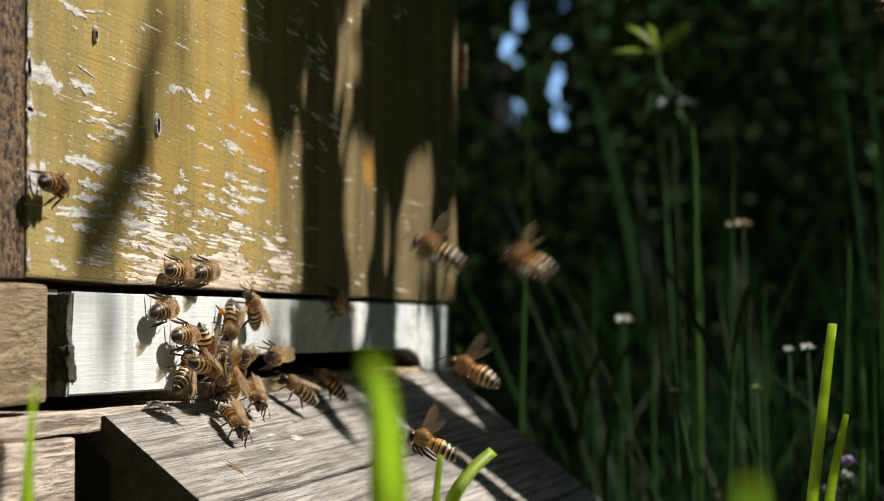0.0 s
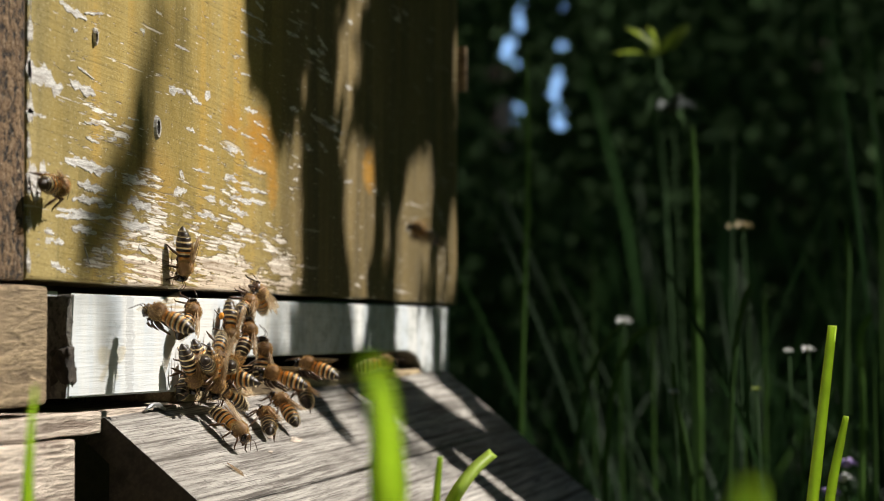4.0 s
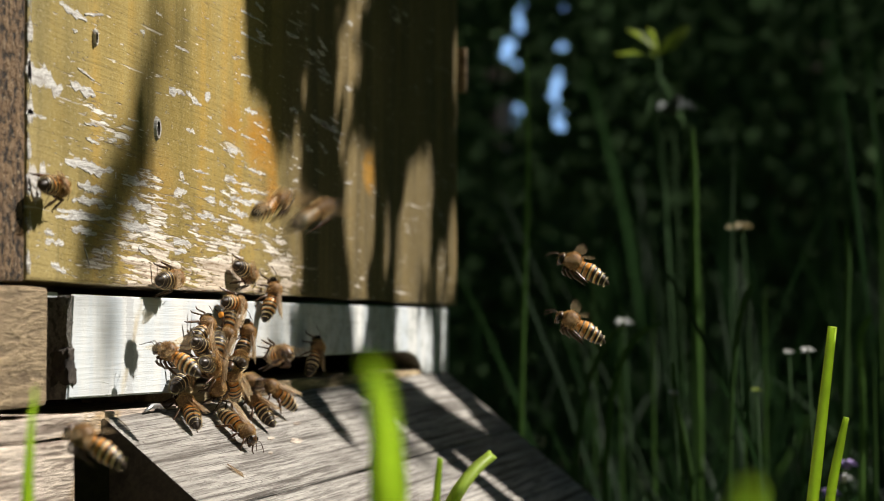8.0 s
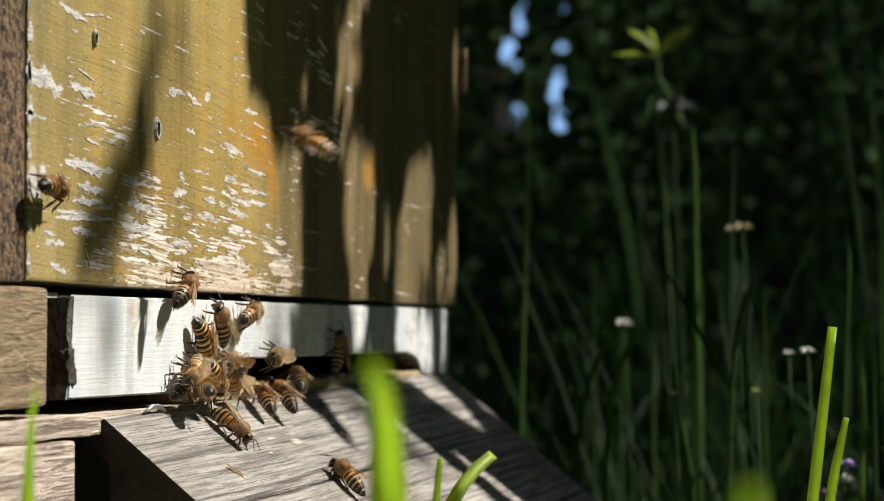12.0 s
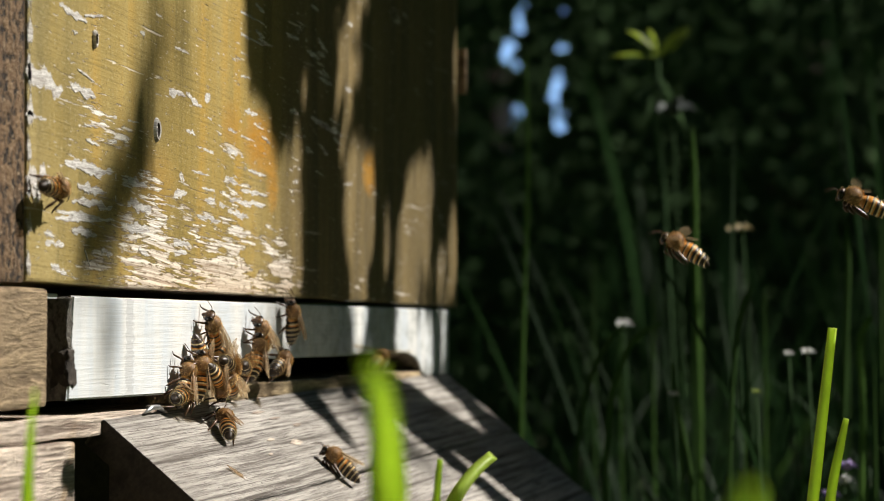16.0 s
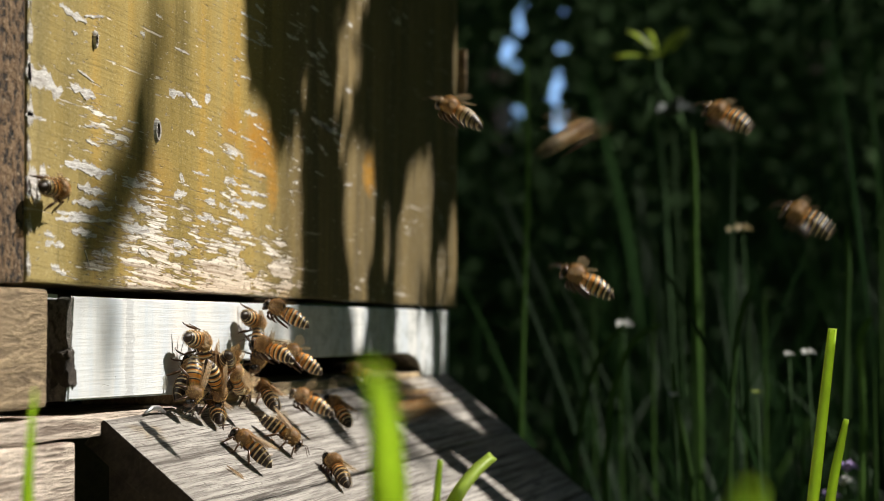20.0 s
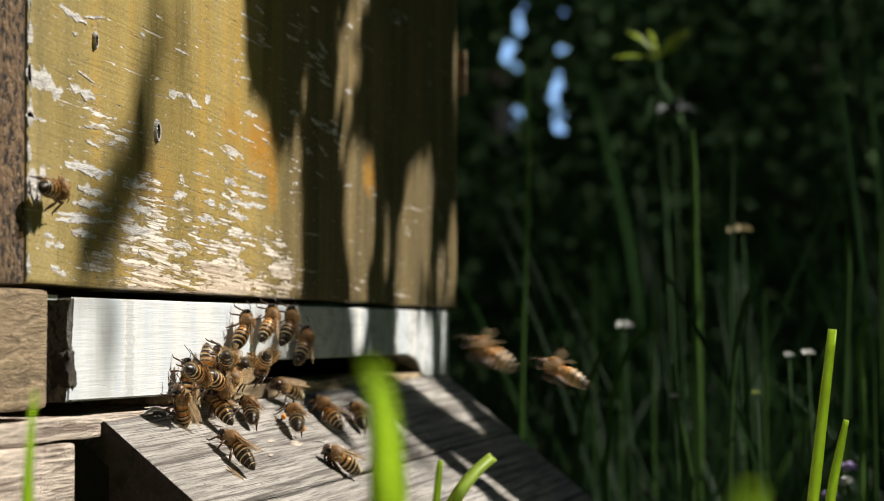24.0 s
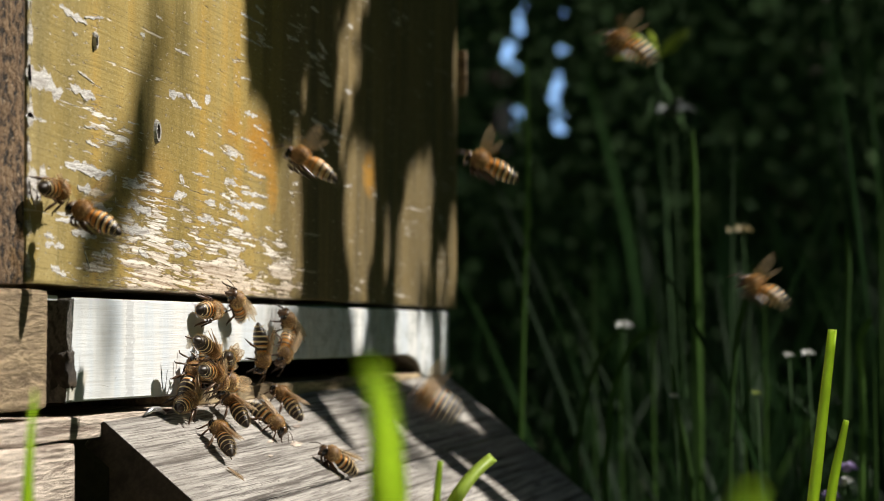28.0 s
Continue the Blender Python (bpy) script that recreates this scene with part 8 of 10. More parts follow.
    walk(ob, path((0,92.1,79.2,33.7,25,-14,94), (0.2,12.0,335.3,12.0,20,-10,82), (0.5,13.2,196.1,5.9,28,-11,86), (0.71,12.0,196.1,4.2,3,0,90), (0.85,-30.0,196.1,0.2,3,0,90), (2.8,-30.0,160.1,0.2,1,-2,150), (4.75,-30.0,124.0,0.2,-1,-2,-150), (6.7,-30.0,88.0,0.2,3,-0,-90), (7.1,12.0,88.0,4.2,3,-0,-90), (7.2,12.0,77.4,6.6,3,-14,-146), (7.3,12.0,66.8,9.0,16,-20,154), (7.4,12.0,56.2,11.3,28,-13,94), (7.6,12.0,19.8,17.6,29,-10,84), (7.8,12.0,16.6,11.0,29,-14,94), (8,14.3,31.0,10.0,26,-8,77), (8.3,16.4,32.7,2.0,22,-12,88), (8.84,12.0,88.0,4.2,3,0,90), (9.2,-30.0,88.0,0.2,3,0,90), (10.57,-30.0,88.0,0.2,1,-2,150), (11.93,-30.0,88.0,0.2,-1,-2,-150), (13.3,-30.0,88.0,0.2,3,-0,-90), (13.7,12.0,88.0,4.2,3,-0,-90), (13.8,12.0,83.7,7.6,2,-12,-144), (13.9,12.0,79.4,11.0,13,-20,159), (14,12.0,75.1,14.4,25,-15,102), (14.2,16.9,31.1,25.6,21,-13,92), (14.5,13.6,29.8,40.2,22,-8,77), (14.6,12.1,13.0,41.2,26,-15,100), (14.8,12.5,-8.2,63.5,28,-14,98), (14.9,16.5,11.0,71.9,38,4,33), (15,20.6,30.2,80.3,25,21,-33), (15.2,35.2,33.1,94.3,27,21,-43), (15.3,41.7,34.4,104.0,40,4,27), (15.4,48.3,35.6,113.6,29,-14,94), (15.8,356.4,93.1,565.5,29,-14,94), (16.1,643.2,-199.8,666.7,34,6,39), (16.4,930.0,-492.6,767.9,20,20,-19), (17,-296.3,-478.4,-229.6,20,20,-19), (17.5,14.9,-109.8,34.5,20,20,-19), (17.8,37.4,-83.2,53.5,23,21,-26), (18,71.9,-75.8,73.0,20,20,-20), (18.2,96.5,-69.4,53.5,23,21,-28), (18.4,120.5,-62.9,26.0,24,21,-31), (18.6,144.0,-56.4,-7.0,20,20,-20), (18.8,165.8,-50.3,-38.2,21,20,-20), (19.2,477.1,36.3,-483.2,21,20,-20), (20,964.1,-79.9,38.3,31,8,30), (20.8,1451.2,-196.2,559.8,28,-8,77), (22.4,625.2,171.2,402.9,28,-8,77), (22.9,173.4,75.3,104.3,28,-8,77), (23.2,126.9,65.5,73.6,31,-14,96), (23.5,108.6,61.9,52.3,22,-9,80), (23.6,109.6,62.5,40.4,23,-14,96), (23.8,100.6,61.1,19.5,31,-15,100), (24,86.7,58.1,11.9,30,-12,90), (24.2,12.0,302.9,2.2,21,-15,101), (24.4,12.7,225.1,4.4,28,-9,79), (24.61,12.0,225.1,4.2,3,0,90), (24.75,-30.0,225.1,0.2,3,0,90), (24.83,-30.0,208.5,0.2,1,-2,150), (24.92,-30.0,191.9,0.2,-1,-2,-150), (25,-30.0,175.3,0.2,3,-0,-90), (25.4,12.0,175.3,4.2,3,-0,-90), (25.5,12.0,175.3,5.4,14,9,-33), (25.6,12.0,175.3,6.6,27,4,25), (25.7,12.0,175.3,7.8,30,-10,81), (26,13.5,175.5,22.7,21,-16,102), (26.3,13.8,156.0,8.0,25,-12,89), (26.51,12.0,156.0,4.2,3,0,90), (26.65,-30.0,156.0,0.2,3,0,90), (26.7,-30.0,180.6,0.2,1,-2,150), (26.75,-30.0,205.1,0.2,-1,-2,-150), (26.8,-30.0,229.7,0.2,3,-0,-90), (27.2,12.0,229.7,4.2,3,-0,-90), (27.5,12.0,229.7,5.3,22,20,-23), (27.7,84.6,57.7,8.1,23,21,-28), (27.8,130.1,67.7,26.8,25,21,-34), (27.9,166.6,75.5,48.4,21,20,-21), (28,203.1,83.3,70.9,21,20,-21)))
    beat(ob, [(0.00, 0.55), (7.15, 8.35), (13.75, 15.45), (17.25, 18.85), (22.65, 24.45), (25.45, 26.35), (27.25, 28.00)])
    ob = bee(GOLD, True, 'amber honeybee in flight with beating wings', "flying bees")
    walk(ob, path((0,70.2,65.3,-12.7,23,-14,95), (0.2,69.9,65.2,-12.0,22,-9,81), (0.4,72.3,65.8,-14.8,26,-14,98), (0.6,75.6,66.6,-15.3,21,-10,84), (0.7,83.7,68.5,-17.2,32,4,26), (0.8,91.7,70.5,-19.2,25,21,-34), (1,116.3,76.9,-40.2,21,20,-22), (1.4,527.0,183.7,-390.0,21,20,-22), (1.52,993.8,25.9,117.9,32,3,40), (1.65,1460.6,-131.9,625.9,21,-15,100), (1.9,594.2,152.4,441.8,21,-15,100), (2.4,197.9,71.9,69.0,21,-15,100), (2.6,176.7,67.6,49.1,28,-8,76), (2.8,137.8,59.6,14.0,26,-15,100), (3,96.9,50.8,-8.6,24,-14,94), (3.2,52.7,40.6,-12.0,28,-13,92), (3.5,17.6,141.1,-9.6,24,-11,86), (3.9,14.5,119.7,1.1,24,-14,98), (4.11,12.0,119.7,4.2,3,0,90), (4.25,-30.0,119.7,0.2,3,0,90), (5.2,-30.0,113.2,0.2,1,-2,150), (6.15,-30.0,106.7,0.2,-1,-2,-150), (7.1,-30.0,100.2,0.2,3,-0,-90), (7.5,12.0,100.2,4.2,3,-0,-90), (7.6,12.0,100.2,11.6,3,-12,-148), (7.7,12.0,100.2,18.9,14,-18,150), (7.8,12.0,100.2,26.3,24,-12,89), (7.9,22.0,77.3,37.3,32,5,33), (8,31.9,54.4,48.3,22,20,-24), (8.2,54.3,58.3,88.8,23,21,-27), (8.4,76.0,62.3,122.2,23,20,-25), (8.8,374.1,117.2,581.1,23,20,-25), (9.28,867.6,-19.1,849.9,34,3,39), (9.75,1361.0,-155.4,1118.6,23,-15,101), (10.7,548.0,172.0,456.2,23,-15,101), (11.2,129.9,85.6,109.5,23,-15,101), (11.4,87.6,76.8,74.5,26,-15,98), (11.6,103.6,80.9,64.5,26,-10,83), (11.8,70.6,72.9,72.2,28,-12,90), (12,38.5,65.7,65.1,26,-13,94), (12.2,14.1,140.8,54.0,24,-10,82), (12.5,14.7,108.2,20.4,31,-14,97), (13.04,12.0,108.2,4.2,3,0,90), (13.4,-30.0,108.2,0.2,3,0,90), (13.43,-30.0,148.7,0.2,1,-2,150), (13.47,-30.0,189.2,0.2,-1,-2,-150), (13.5,-30.0,229.7,0.2,3,-0,-90), (13.9,12.0,229.7,4.2,3,-0,-90), (14.2,12.0,229.7,4.7,27,21,-43), (14.5,101.2,40.5,25.5,27,21,-43), (14.6,134.6,47.6,45.2,23,20,-25), (14.8,200.9,61.9,82.2,21,20,-20), (15.2,672.9,163.6,345.7,21,20,-20), (15.38,987.3,-15.4,722.5,28,6,29), (15.55,1301.7,-194.3,1099.3,21,-8,77), (15.9,130.4,47.9,652.9,21,-8,77), (16.4,64.5,49.9,106.8,21,-8,77), (16.6,62.5,49.9,90.1,21,-9,79), (16.8,60.7,50.3,66.2,23,-12,90), (17,13.9,149.6,36.4,26,-9,80), (17.2,14.7,108.2,20.6,28,-11,84), (17.74,12.0,108.2,4.2,3,0,90), (18.1,-30.0,108.2,0.2,3,0,90), (18.27,-30.0,151.1,0.2,1,-2,150), (18.43,-30.0,194.1,0.2,-1,-2,-150), (18.6,-30.0,237.1,0.2,3,-0,-90), (19,12.0,237.1,4.2,3,-0,-90), (19.3,12.0,237.1,-2.5,25,21,-32), (19.4,72.0,75.3,6.5,26,21,-38), (19.5,97.2,80.9,16.6,24,21,-31), (19.6,136.4,89.5,32.0,23,21,-27), (19.7,192.7,102.0,53.6,27,21,-41), (20.1,695.6,213.1,246.7,27,21,-41), (20.7,1149.7,64.7,525.2,34,6,18), (21.3,1603.9,-83.6,803.7,26,-8,76), (22.5,712.2,219.7,160.7,26,-8,76), (23,191.1,102.4,29.3,26,-8,76), (23.5,128.9,88.4,13.6,29,-12,87), (23.6,111.8,84.2,19.5,27,-15,100), (23.8,111.3,84.1,19.5,22,-13,91), (24,100.6,82.0,6.7,24,-11,86), (24.2,81.6,77.3,13.6,25,-12,89), (24.4,71.9,74.9,18.2,25,-13,94), (24.6,60.4,72.4,14.9,31,-11,85), (24.8,55.9,71.2,18.3,28,-8,77), (25,51.6,70.1,21.9,23,-9,80), (25.2,12.9,210.3,18.9,22,-8,77), (25.4,13.4,182.3,7.7,26,-15,99), (25.61,12.0,182.3,4.2,3,0,90), (25.75,-30.0,182.3,0.2,3,0,90), (25.8,-30.0,158.5,0.2,1,-2,150), (25.85,-30.0,134.7,0.2,-1,-2,-150), (25.9,-30.0,110.8,0.2,3,-0,-90), (26.3,12.0,110.8,4.2,3,-0,-90), (26.4,12.0,110.8,9.8,3,-13,-147), (26.5,12.0,110.8,15.4,15,-20,152), (26.6,12.0,110.8,21.0,27,-13,91), (26.9,34.2,34.9,32.9,27,-11,86), (27,40.1,35.9,42.8,21,-13,91), (27.05,43.5,36.5,49.2,30,4,35), (27.1,46.8,37.1,55.6,22,20,-23), (27.2,62.2,40.0,78.0,24,21,-29), (27.4,93.8,46.0,119.5,23,21,-27), (27.8,424.9,109.4,554.1,23,21,-27), (28,424.9,109.4,554.1,23,21,-27)))
    beat(ob, [(0.00, 1.05), (2.15, 3.95), (7.55, 8.45), (10.95, 12.55), (13.95, 14.85), (16.15, 17.25), (19.05, 19.75), (22.75, 25.45), (26.35, 27.45)])
    ob = bee(GOLD, True, 'amber honeybee in flight with beating wings', "flying bees")
    walk(ob, path((0,82.6,57.3,5.9,22,-9,80), (0.2,71.2,54.9,-1.7,28,-13,93), (0.4,63.8,53.0,2.5,24,-9,79), (0.6,53.1,50.2,11.4,22,-14,97), (0.8,44.3,48.1,13.8,23,-12,88), (1,14.3,131.4,-1.0,29,-9,80), (1.3,14.5,119.7,4.0,24,-15,98), (1.51,12.0,119.7,4.2,3,0,90), (1.65,-30.0,119.7,0.2,3,0,90), (3.6,-30.0,122.2,0.2,1,-2,150), (5.55,-30.0,124.8,0.2,-1,-2,-150), (7.5,-30.0,127.3,0.2,3,-0,-90), (7.9,12.0,127.3,4.2,3,-0,-90), (8,12.0,127.3,9.6,2,-11,-145), (8.1,12.0,127.3,14.9,10,-18,157), (8.2,12.0,127.3,20.3,21,-15,99), (8.4,33.8,65.6,31.5,28,-10,82), (8.5,44.1,67.7,43.9,34,6,28), (8.6,54.5,69.7,56.4,23,21,-28), (8.7,61.1,70.7,74.2,33,4,33), (8.8,67.8,71.6,92.1,24,-13,93), (8.9,75.0,72.8,108.0,35,3,31), (9,82.2,74.0,123.9,25,21,-32), (9.4,309.1,111.0,623.5,25,21,-32), (9.93,845.7,-24.6,864.9,33,5,26), (10.45,1382.3,-160.3,1106.4,24,-10,83), (11.5,655.5,168.4,389.2,24,-10,83), (12,198.1,71.0,99.7,24,-10,83), (12.2,177.9,66.7,86.9,27,-13,92), (12.5,130.7,56.4,64.0,23,-11,86), (13,106.7,51.4,44.8,23,-16,104), (13.5,12.0,345.0,29.8,21,-10,82), (13.9,12.8,217.7,8.4,23,-12,90), (14.11,12.0,217.7,4.2,3,0,90), (14.25,-30.0,217.7,0.2,3,0,90), (14.27,-30.0,180.3,0.2,1,-2,150), (14.28,-30.0,142.9,0.2,-1,-2,-150), (14.3,-30.0,105.5,0.2,3,-0,-90), (14.7,12.0,105.5,4.2,3,-0,-90), (14.8,12.0,105.5,8.6,13,7,-33), (14.9,12.0,105.5,13.0,25,3,25), (15,12.0,105.5,17.4,27,-10,81), (15.2,35.8,34.7,49.0,23,-15,101), (15.4,42.7,35.3,80.6,27,-9,79), (15.5,48.7,36.7,82.5,31,7,30), (15.6,54.6,38.0,84.3,21,20,-21), (15.8,81.3,44.1,88.2,24,21,-30), (16,107.2,49.4,110.9,21,20,-21), (16.4,515.8,133.3,469.2,21,20,-21), (16.62,1004.7,-4.0,736.8,32,6,35), (16.85,1493.5,-141.4,1004.3,28,-12,88), (17.3,671.2,183.9,339.5,28,-12,88), (17.8,197.7,81.8,79.0,28,-12,88), (18,174.6,76.8,66.3,29,-15,101), (18.2,138.5,69.1,42.9,26,-14,95), (18.4,112.5,63.1,43.5,29,-13,92), (18.6,92.7,58.3,48.7,23,-10,82), (18.8,83.7,56.8,28.7,24,-15,100), (19,66.6,52.7,31.7,22,-13,92), (19.2,55.9,50.4,25.9,29,-14,98), (19.4,49.9,49.2,22.0,30,-10,82), (19.6,46.0,48.1,24.8,28,-8,76), (19.8,38.3,46.5,21.1,23,-13,93), (20,14.4,122.5,22.1,26,-13,94), (20.4,14.5,119.6,14.5,26,-12,88), (20.94,12.0,119.6,4.2,3,0,90), (21.3,-30.0,119.6,0.2,3,0,90), (22.67,-30.0,156.3,0.2,1,-2,150), (24.03,-30.0,193.0,0.2,-1,-2,-150), (25.4,-30.0,229.7,0.2,3,-0,-90), (25.8,12.0,229.7,4.2,3,-0,-90), (26.1,12.0,229.7,5.3,21,20,-21), (26.4,101.4,50.9,20.6,21,20,-22), (26.6,163.1,64.5,45.0,25,21,-33), (26.8,227.4,78.6,72.8,24,21,-31), (27.2,722.4,187.3,286.4,24,21,-31), (28,722.4,187.3,286.4,24,21,-31)))
    beat(ob, [(0.00, 1.35), (7.95, 9.05), (11.75, 13.95), (14.75, 16.05), (17.55, 20.45), (25.85, 26.85)])
    ob = bee(STRIPED, True, 'amber honeybee in flight with beating wings', "flying bees")
    walk(ob, path((0,203.5,54.7,650.8,27,-9,80), (0.5,203.5,54.7,650.8,27,-9,80), (1,139.2,57.1,104.6,27,-9,80), (1.2,136.1,57.2,77.9,24,-9,81), (1.4,133.3,57.1,60.6,24,-15,100), (1.6,121.7,55.0,40.0,23,-10,81), (1.8,99.3,50.6,14.9,25,-13,93), (2,17.1,285.3,-7.3,25,-13,91), (2.3,12.8,217.7,2.3,21,-9,78), (2.51,12.0,217.7,4.2,3,0,90), (2.65,-30.0,217.7,0.2,3,0,90), (4.33,-30.0,182.1,0.2,1,-2,150), (6.02,-30.0,146.5,0.2,-1,-2,-150), (7.7,-30.0,110.8,0.2,3,-0,-90), (8.1,12.0,110.8,4.2,3,-0,-90), (8.2,12.0,110.8,9.5,3,-13,-144), (8.3,12.0,110.8,14.9,14,-20,159), (8.4,12.0,110.8,20.2,26,-15,102), (8.6,23.2,42.5,36.7,29,-14,95), (8.8,12.0,37.8,29.7,24,-13,93), (9,12.0,22.7,26.0,27,-13,91), (9.2,12.0,39.7,24.1,24,-10,82), (9.6,15.8,56.0,14.3,21,-9,80), (10.14,12.0,88.0,4.2,3,0,90), (10.5,-30.0,88.0,0.2,3,0,90), (11.5,-30.0,108.9,0.2,1,-2,150), (12.5,-30.0,129.8,0.2,-1,-2,-150), (13.5,-30.0,150.7,0.2,3,-0,-90), (13.9,12.0,150.7,4.2,3,-0,-90), (14,12.0,150.7,2.0,4,-15,-145), (14.1,12.0,150.7,-0.1,18,-22,155), (14.2,12.0,150.7,-2.3,31,-14,96), (14.35,28.3,99.8,-6.4,38,5,35), (14.5,44.6,49.0,-10.6,24,21,-29), (14.8,104.4,62.9,-12.2,21,20,-20), (14.9,100.7,62.1,-13.6,33,3,42), (15,97.1,61.3,-15.0,24,-16,102), (15.2,75.6,56.5,-21.7,30,-11,85), (15.4,63.5,54.2,-38.5,24,-15,101), (15.8,-256.5,-6.3,-481.7,24,-15,101), (16.65,1131.8,-189.2,338.1,30,-13,92), (17.5,720.1,228.0,-42.1,30,-13,92), (18,194.1,102.2,57.9,30,-13,92), (18.4,157.7,93.5,64.8,26,-14,95), (18.6,167.6,95.5,73.1,28,-9,78), (18.8,146.4,90.8,64.9,23,-14,95), (19,125.9,85.6,78.1,20,-10,81), (19.2,99.8,79.2,89.0,27,-15,99), (19.4,81.0,74.8,87.8,22,-12,88), (19.6,63.9,70.7,94.2,23,-16,102), (19.8,61.6,70.3,89.6,25,-10,81), (20,75.1,73.9,73.1,27,-8,76), (20.2,77.3,74.7,66.1,20,-8,77), (20.4,61.4,71.0,64.9,21,-15,99), (20.6,60.1,70.9,59.7,24,-13,91), (20.8,59.5,71.1,47.5,27,-15,101), (21,53.5,70.1,35.7,24,-15,101), (21.2,48.0,69.0,29.9,30,-14,95), (21.4,14.0,145.9,23.6,24,-13,91), (21.8,14.5,119.6,14.6,25,-15,102), (22.34,12.0,119.6,4.2,3,0,90), (22.7,-30.0,119.6,0.2,3,0,90), (23.83,-30.0,156.3,0.2,1,-2,150), (24.97,-30.0,193.0,0.2,-1,-2,-150), (26.1,-30.0,229.7,0.2,3,-0,-90), (26.5,12.0,229.7,4.2,3,-0,-90), (26.8,12.0,229.7,3.5,22,20,-25), (27.1,92.4,79.9,12.5,23,21,-26), (27.2,156.0,93.7,45.8,26,21,-38), (27.4,242.1,112.4,87.1,22,20,-23), (27.8,728.9,218.5,320.2,22,20,-23), (28,728.9,218.5,320.2,22,20,-23)))
    beat(ob, [(0.75, 2.35), (8.15, 9.65), (13.95, 15.45), (17.75, 21.85), (26.55, 27.45)])
    ob = bee(GOLD, True, 'amber honeybee in flight with beating wings', "flying bees")
    walk(ob, path((0,590.4,172.3,436.4,31,-15,101), (0.9,590.4,172.3,436.4,31,-15,101), (1.4,158.9,82.1,107.5,31,-15,101), (1.6,131.9,76.5,86.9,30,-9,78), (1.8,102.7,69.9,78.3,31,-12,89), (2,62.7,60.7,74.9,22,-8,78), (2.2,43.4,57.0,50.6,29,-10,82), (2.4,14.6,112.1,29.1,26,-11,84), (2.7,15.1,91.7,15.2,25,-14,95), (3.24,12.0,91.7,4.2,3,0,90), (3.6,-30.0,91.7,0.2,3,0,90), (5.17,-30.0,90.5,0.2,1,-2,150), (6.73,-30.0,89.2,0.2,-1,-2,-150), (8.3,-30.0,88.0,0.2,3,-0,-90), (8.7,12.0,88.0,4.2,3,-0,-90), (8.8,12.0,77.4,10.4,4,-14,-146), (8.9,12.0,66.7,16.7,17,-21,154), (9,12.0,56.1,22.9,29,-14,95), (9.2,15.0,40.8,28.3,29,-15,101), (9.4,14.1,40.2,39.8,29,-8,78), (9.6,12.0,39.5,47.2,27,-13,92), (9.8,12.0,28.1,37.7,27,-11,86), (10,12.0,21.4,30.1,26,-8,76), (10.2,12.5,-7.6,7.6,30,-13,93), (10.4,12.8,-21.3,-4.8,27,-12,89), (10.6,13.9,-71.6,-0.6,20,-10,83), (10.8,15.7,-134.6,5.1,27,-10,81), (11.2,31.3,-682.2,54.6,27,-10,81), (14.75,1267.0,-549.0,746.9,28,-11,85), (18.3,702.7,184.2,239.2,28,-11,85), (18.8,189.9,69.8,76.6,28,-11,85), (19,167.0,64.7,69.3,28,-8,78), (19.2,141.5,59.0,61.0,22,-14,97), (19.4,119.5,54.5,40.9,28,-10,81), (19.6,105.9,51.9,22.0,30,-12,88), (19.8,109.5,8195.0,19.8,24,-12,88), (20,13.0,210.4,3.5,21,-15,99), (20.21,12.0,210.4,4.2,3,0,90), (20.35,-30.0,210.4,0.2,3,0,90), (20.57,-30.0,216.8,0.2,1,-2,150), (20.78,-30.0,223.3,0.2,-1,-2,-150), (21,-30.0,229.7,0.2,3,-0,-90), (21.4,12.0,229.7,4.2,3,-0,-90), (21.7,12.0,229.7,5.1,24,21,-30), (22.1,90.5,48.1,28.7,24,21,-30), (22.5,133.6,57.1,63.0,21,20,-22), (22.8,174.1,65.1,108.4,23,21,-27), (23.2,537.2,136.8,515.2,23,21,-27), (23.45,1031.7,4.9,732.9,31,6,26), (23.7,1526.2,-126.9,950.5,24,-8,77), (24.2,715.2,209.3,185.8,24,-8,77), (24.7,194.4,92.1,53.3,24,-8,77), (25,147.1,81.5,41.2,26,-12,89), (25.2,114.6,74.4,26.3,30,-9,78), (25.4,86.5,68.0,20.7,25,-12,88), (25.6,12.0,288.9,20.0,21,-11,86), (25.8,12.9,211.1,7.4,30,-12,90), (26.01,12.0,211.1,4.2,3,0,90), (26.15,-30.0,211.1,0.2,3,0,90), (26.17,-30.0,217.3,0.2,1,-2,150), (26.18,-30.0,223.5,0.2,-1,-2,-150), (26.2,-30.0,229.7,0.2,3,-0,-90), (26.6,12.0,229.7,4.2,3,-0,-90), (26.9,13.7,229.7,-5.3,24,21,-30), (27,74.2,34.9,1.3,20,20,-19), (27.1,95.1,39.5,9.7,25,21,-34), (27.2,128.1,46.7,25.9,22,20,-23), (27.4,200.7,62.7,55.7,26,21,-39), (27.8,699.5,172.5,259.9,26,21,-39), (28,699.5,172.5,259.9,26,21,-39)))
    beat(ob, [(1.15, 2.75), (8.75, 10.85), (18.55, 20.05), (21.45, 22.85), (24.45, 25.85), (26.65, 27.45)])
    ob = bee(GOLD, True, 'amber honeybee in flight with beating wings', "flying bees")
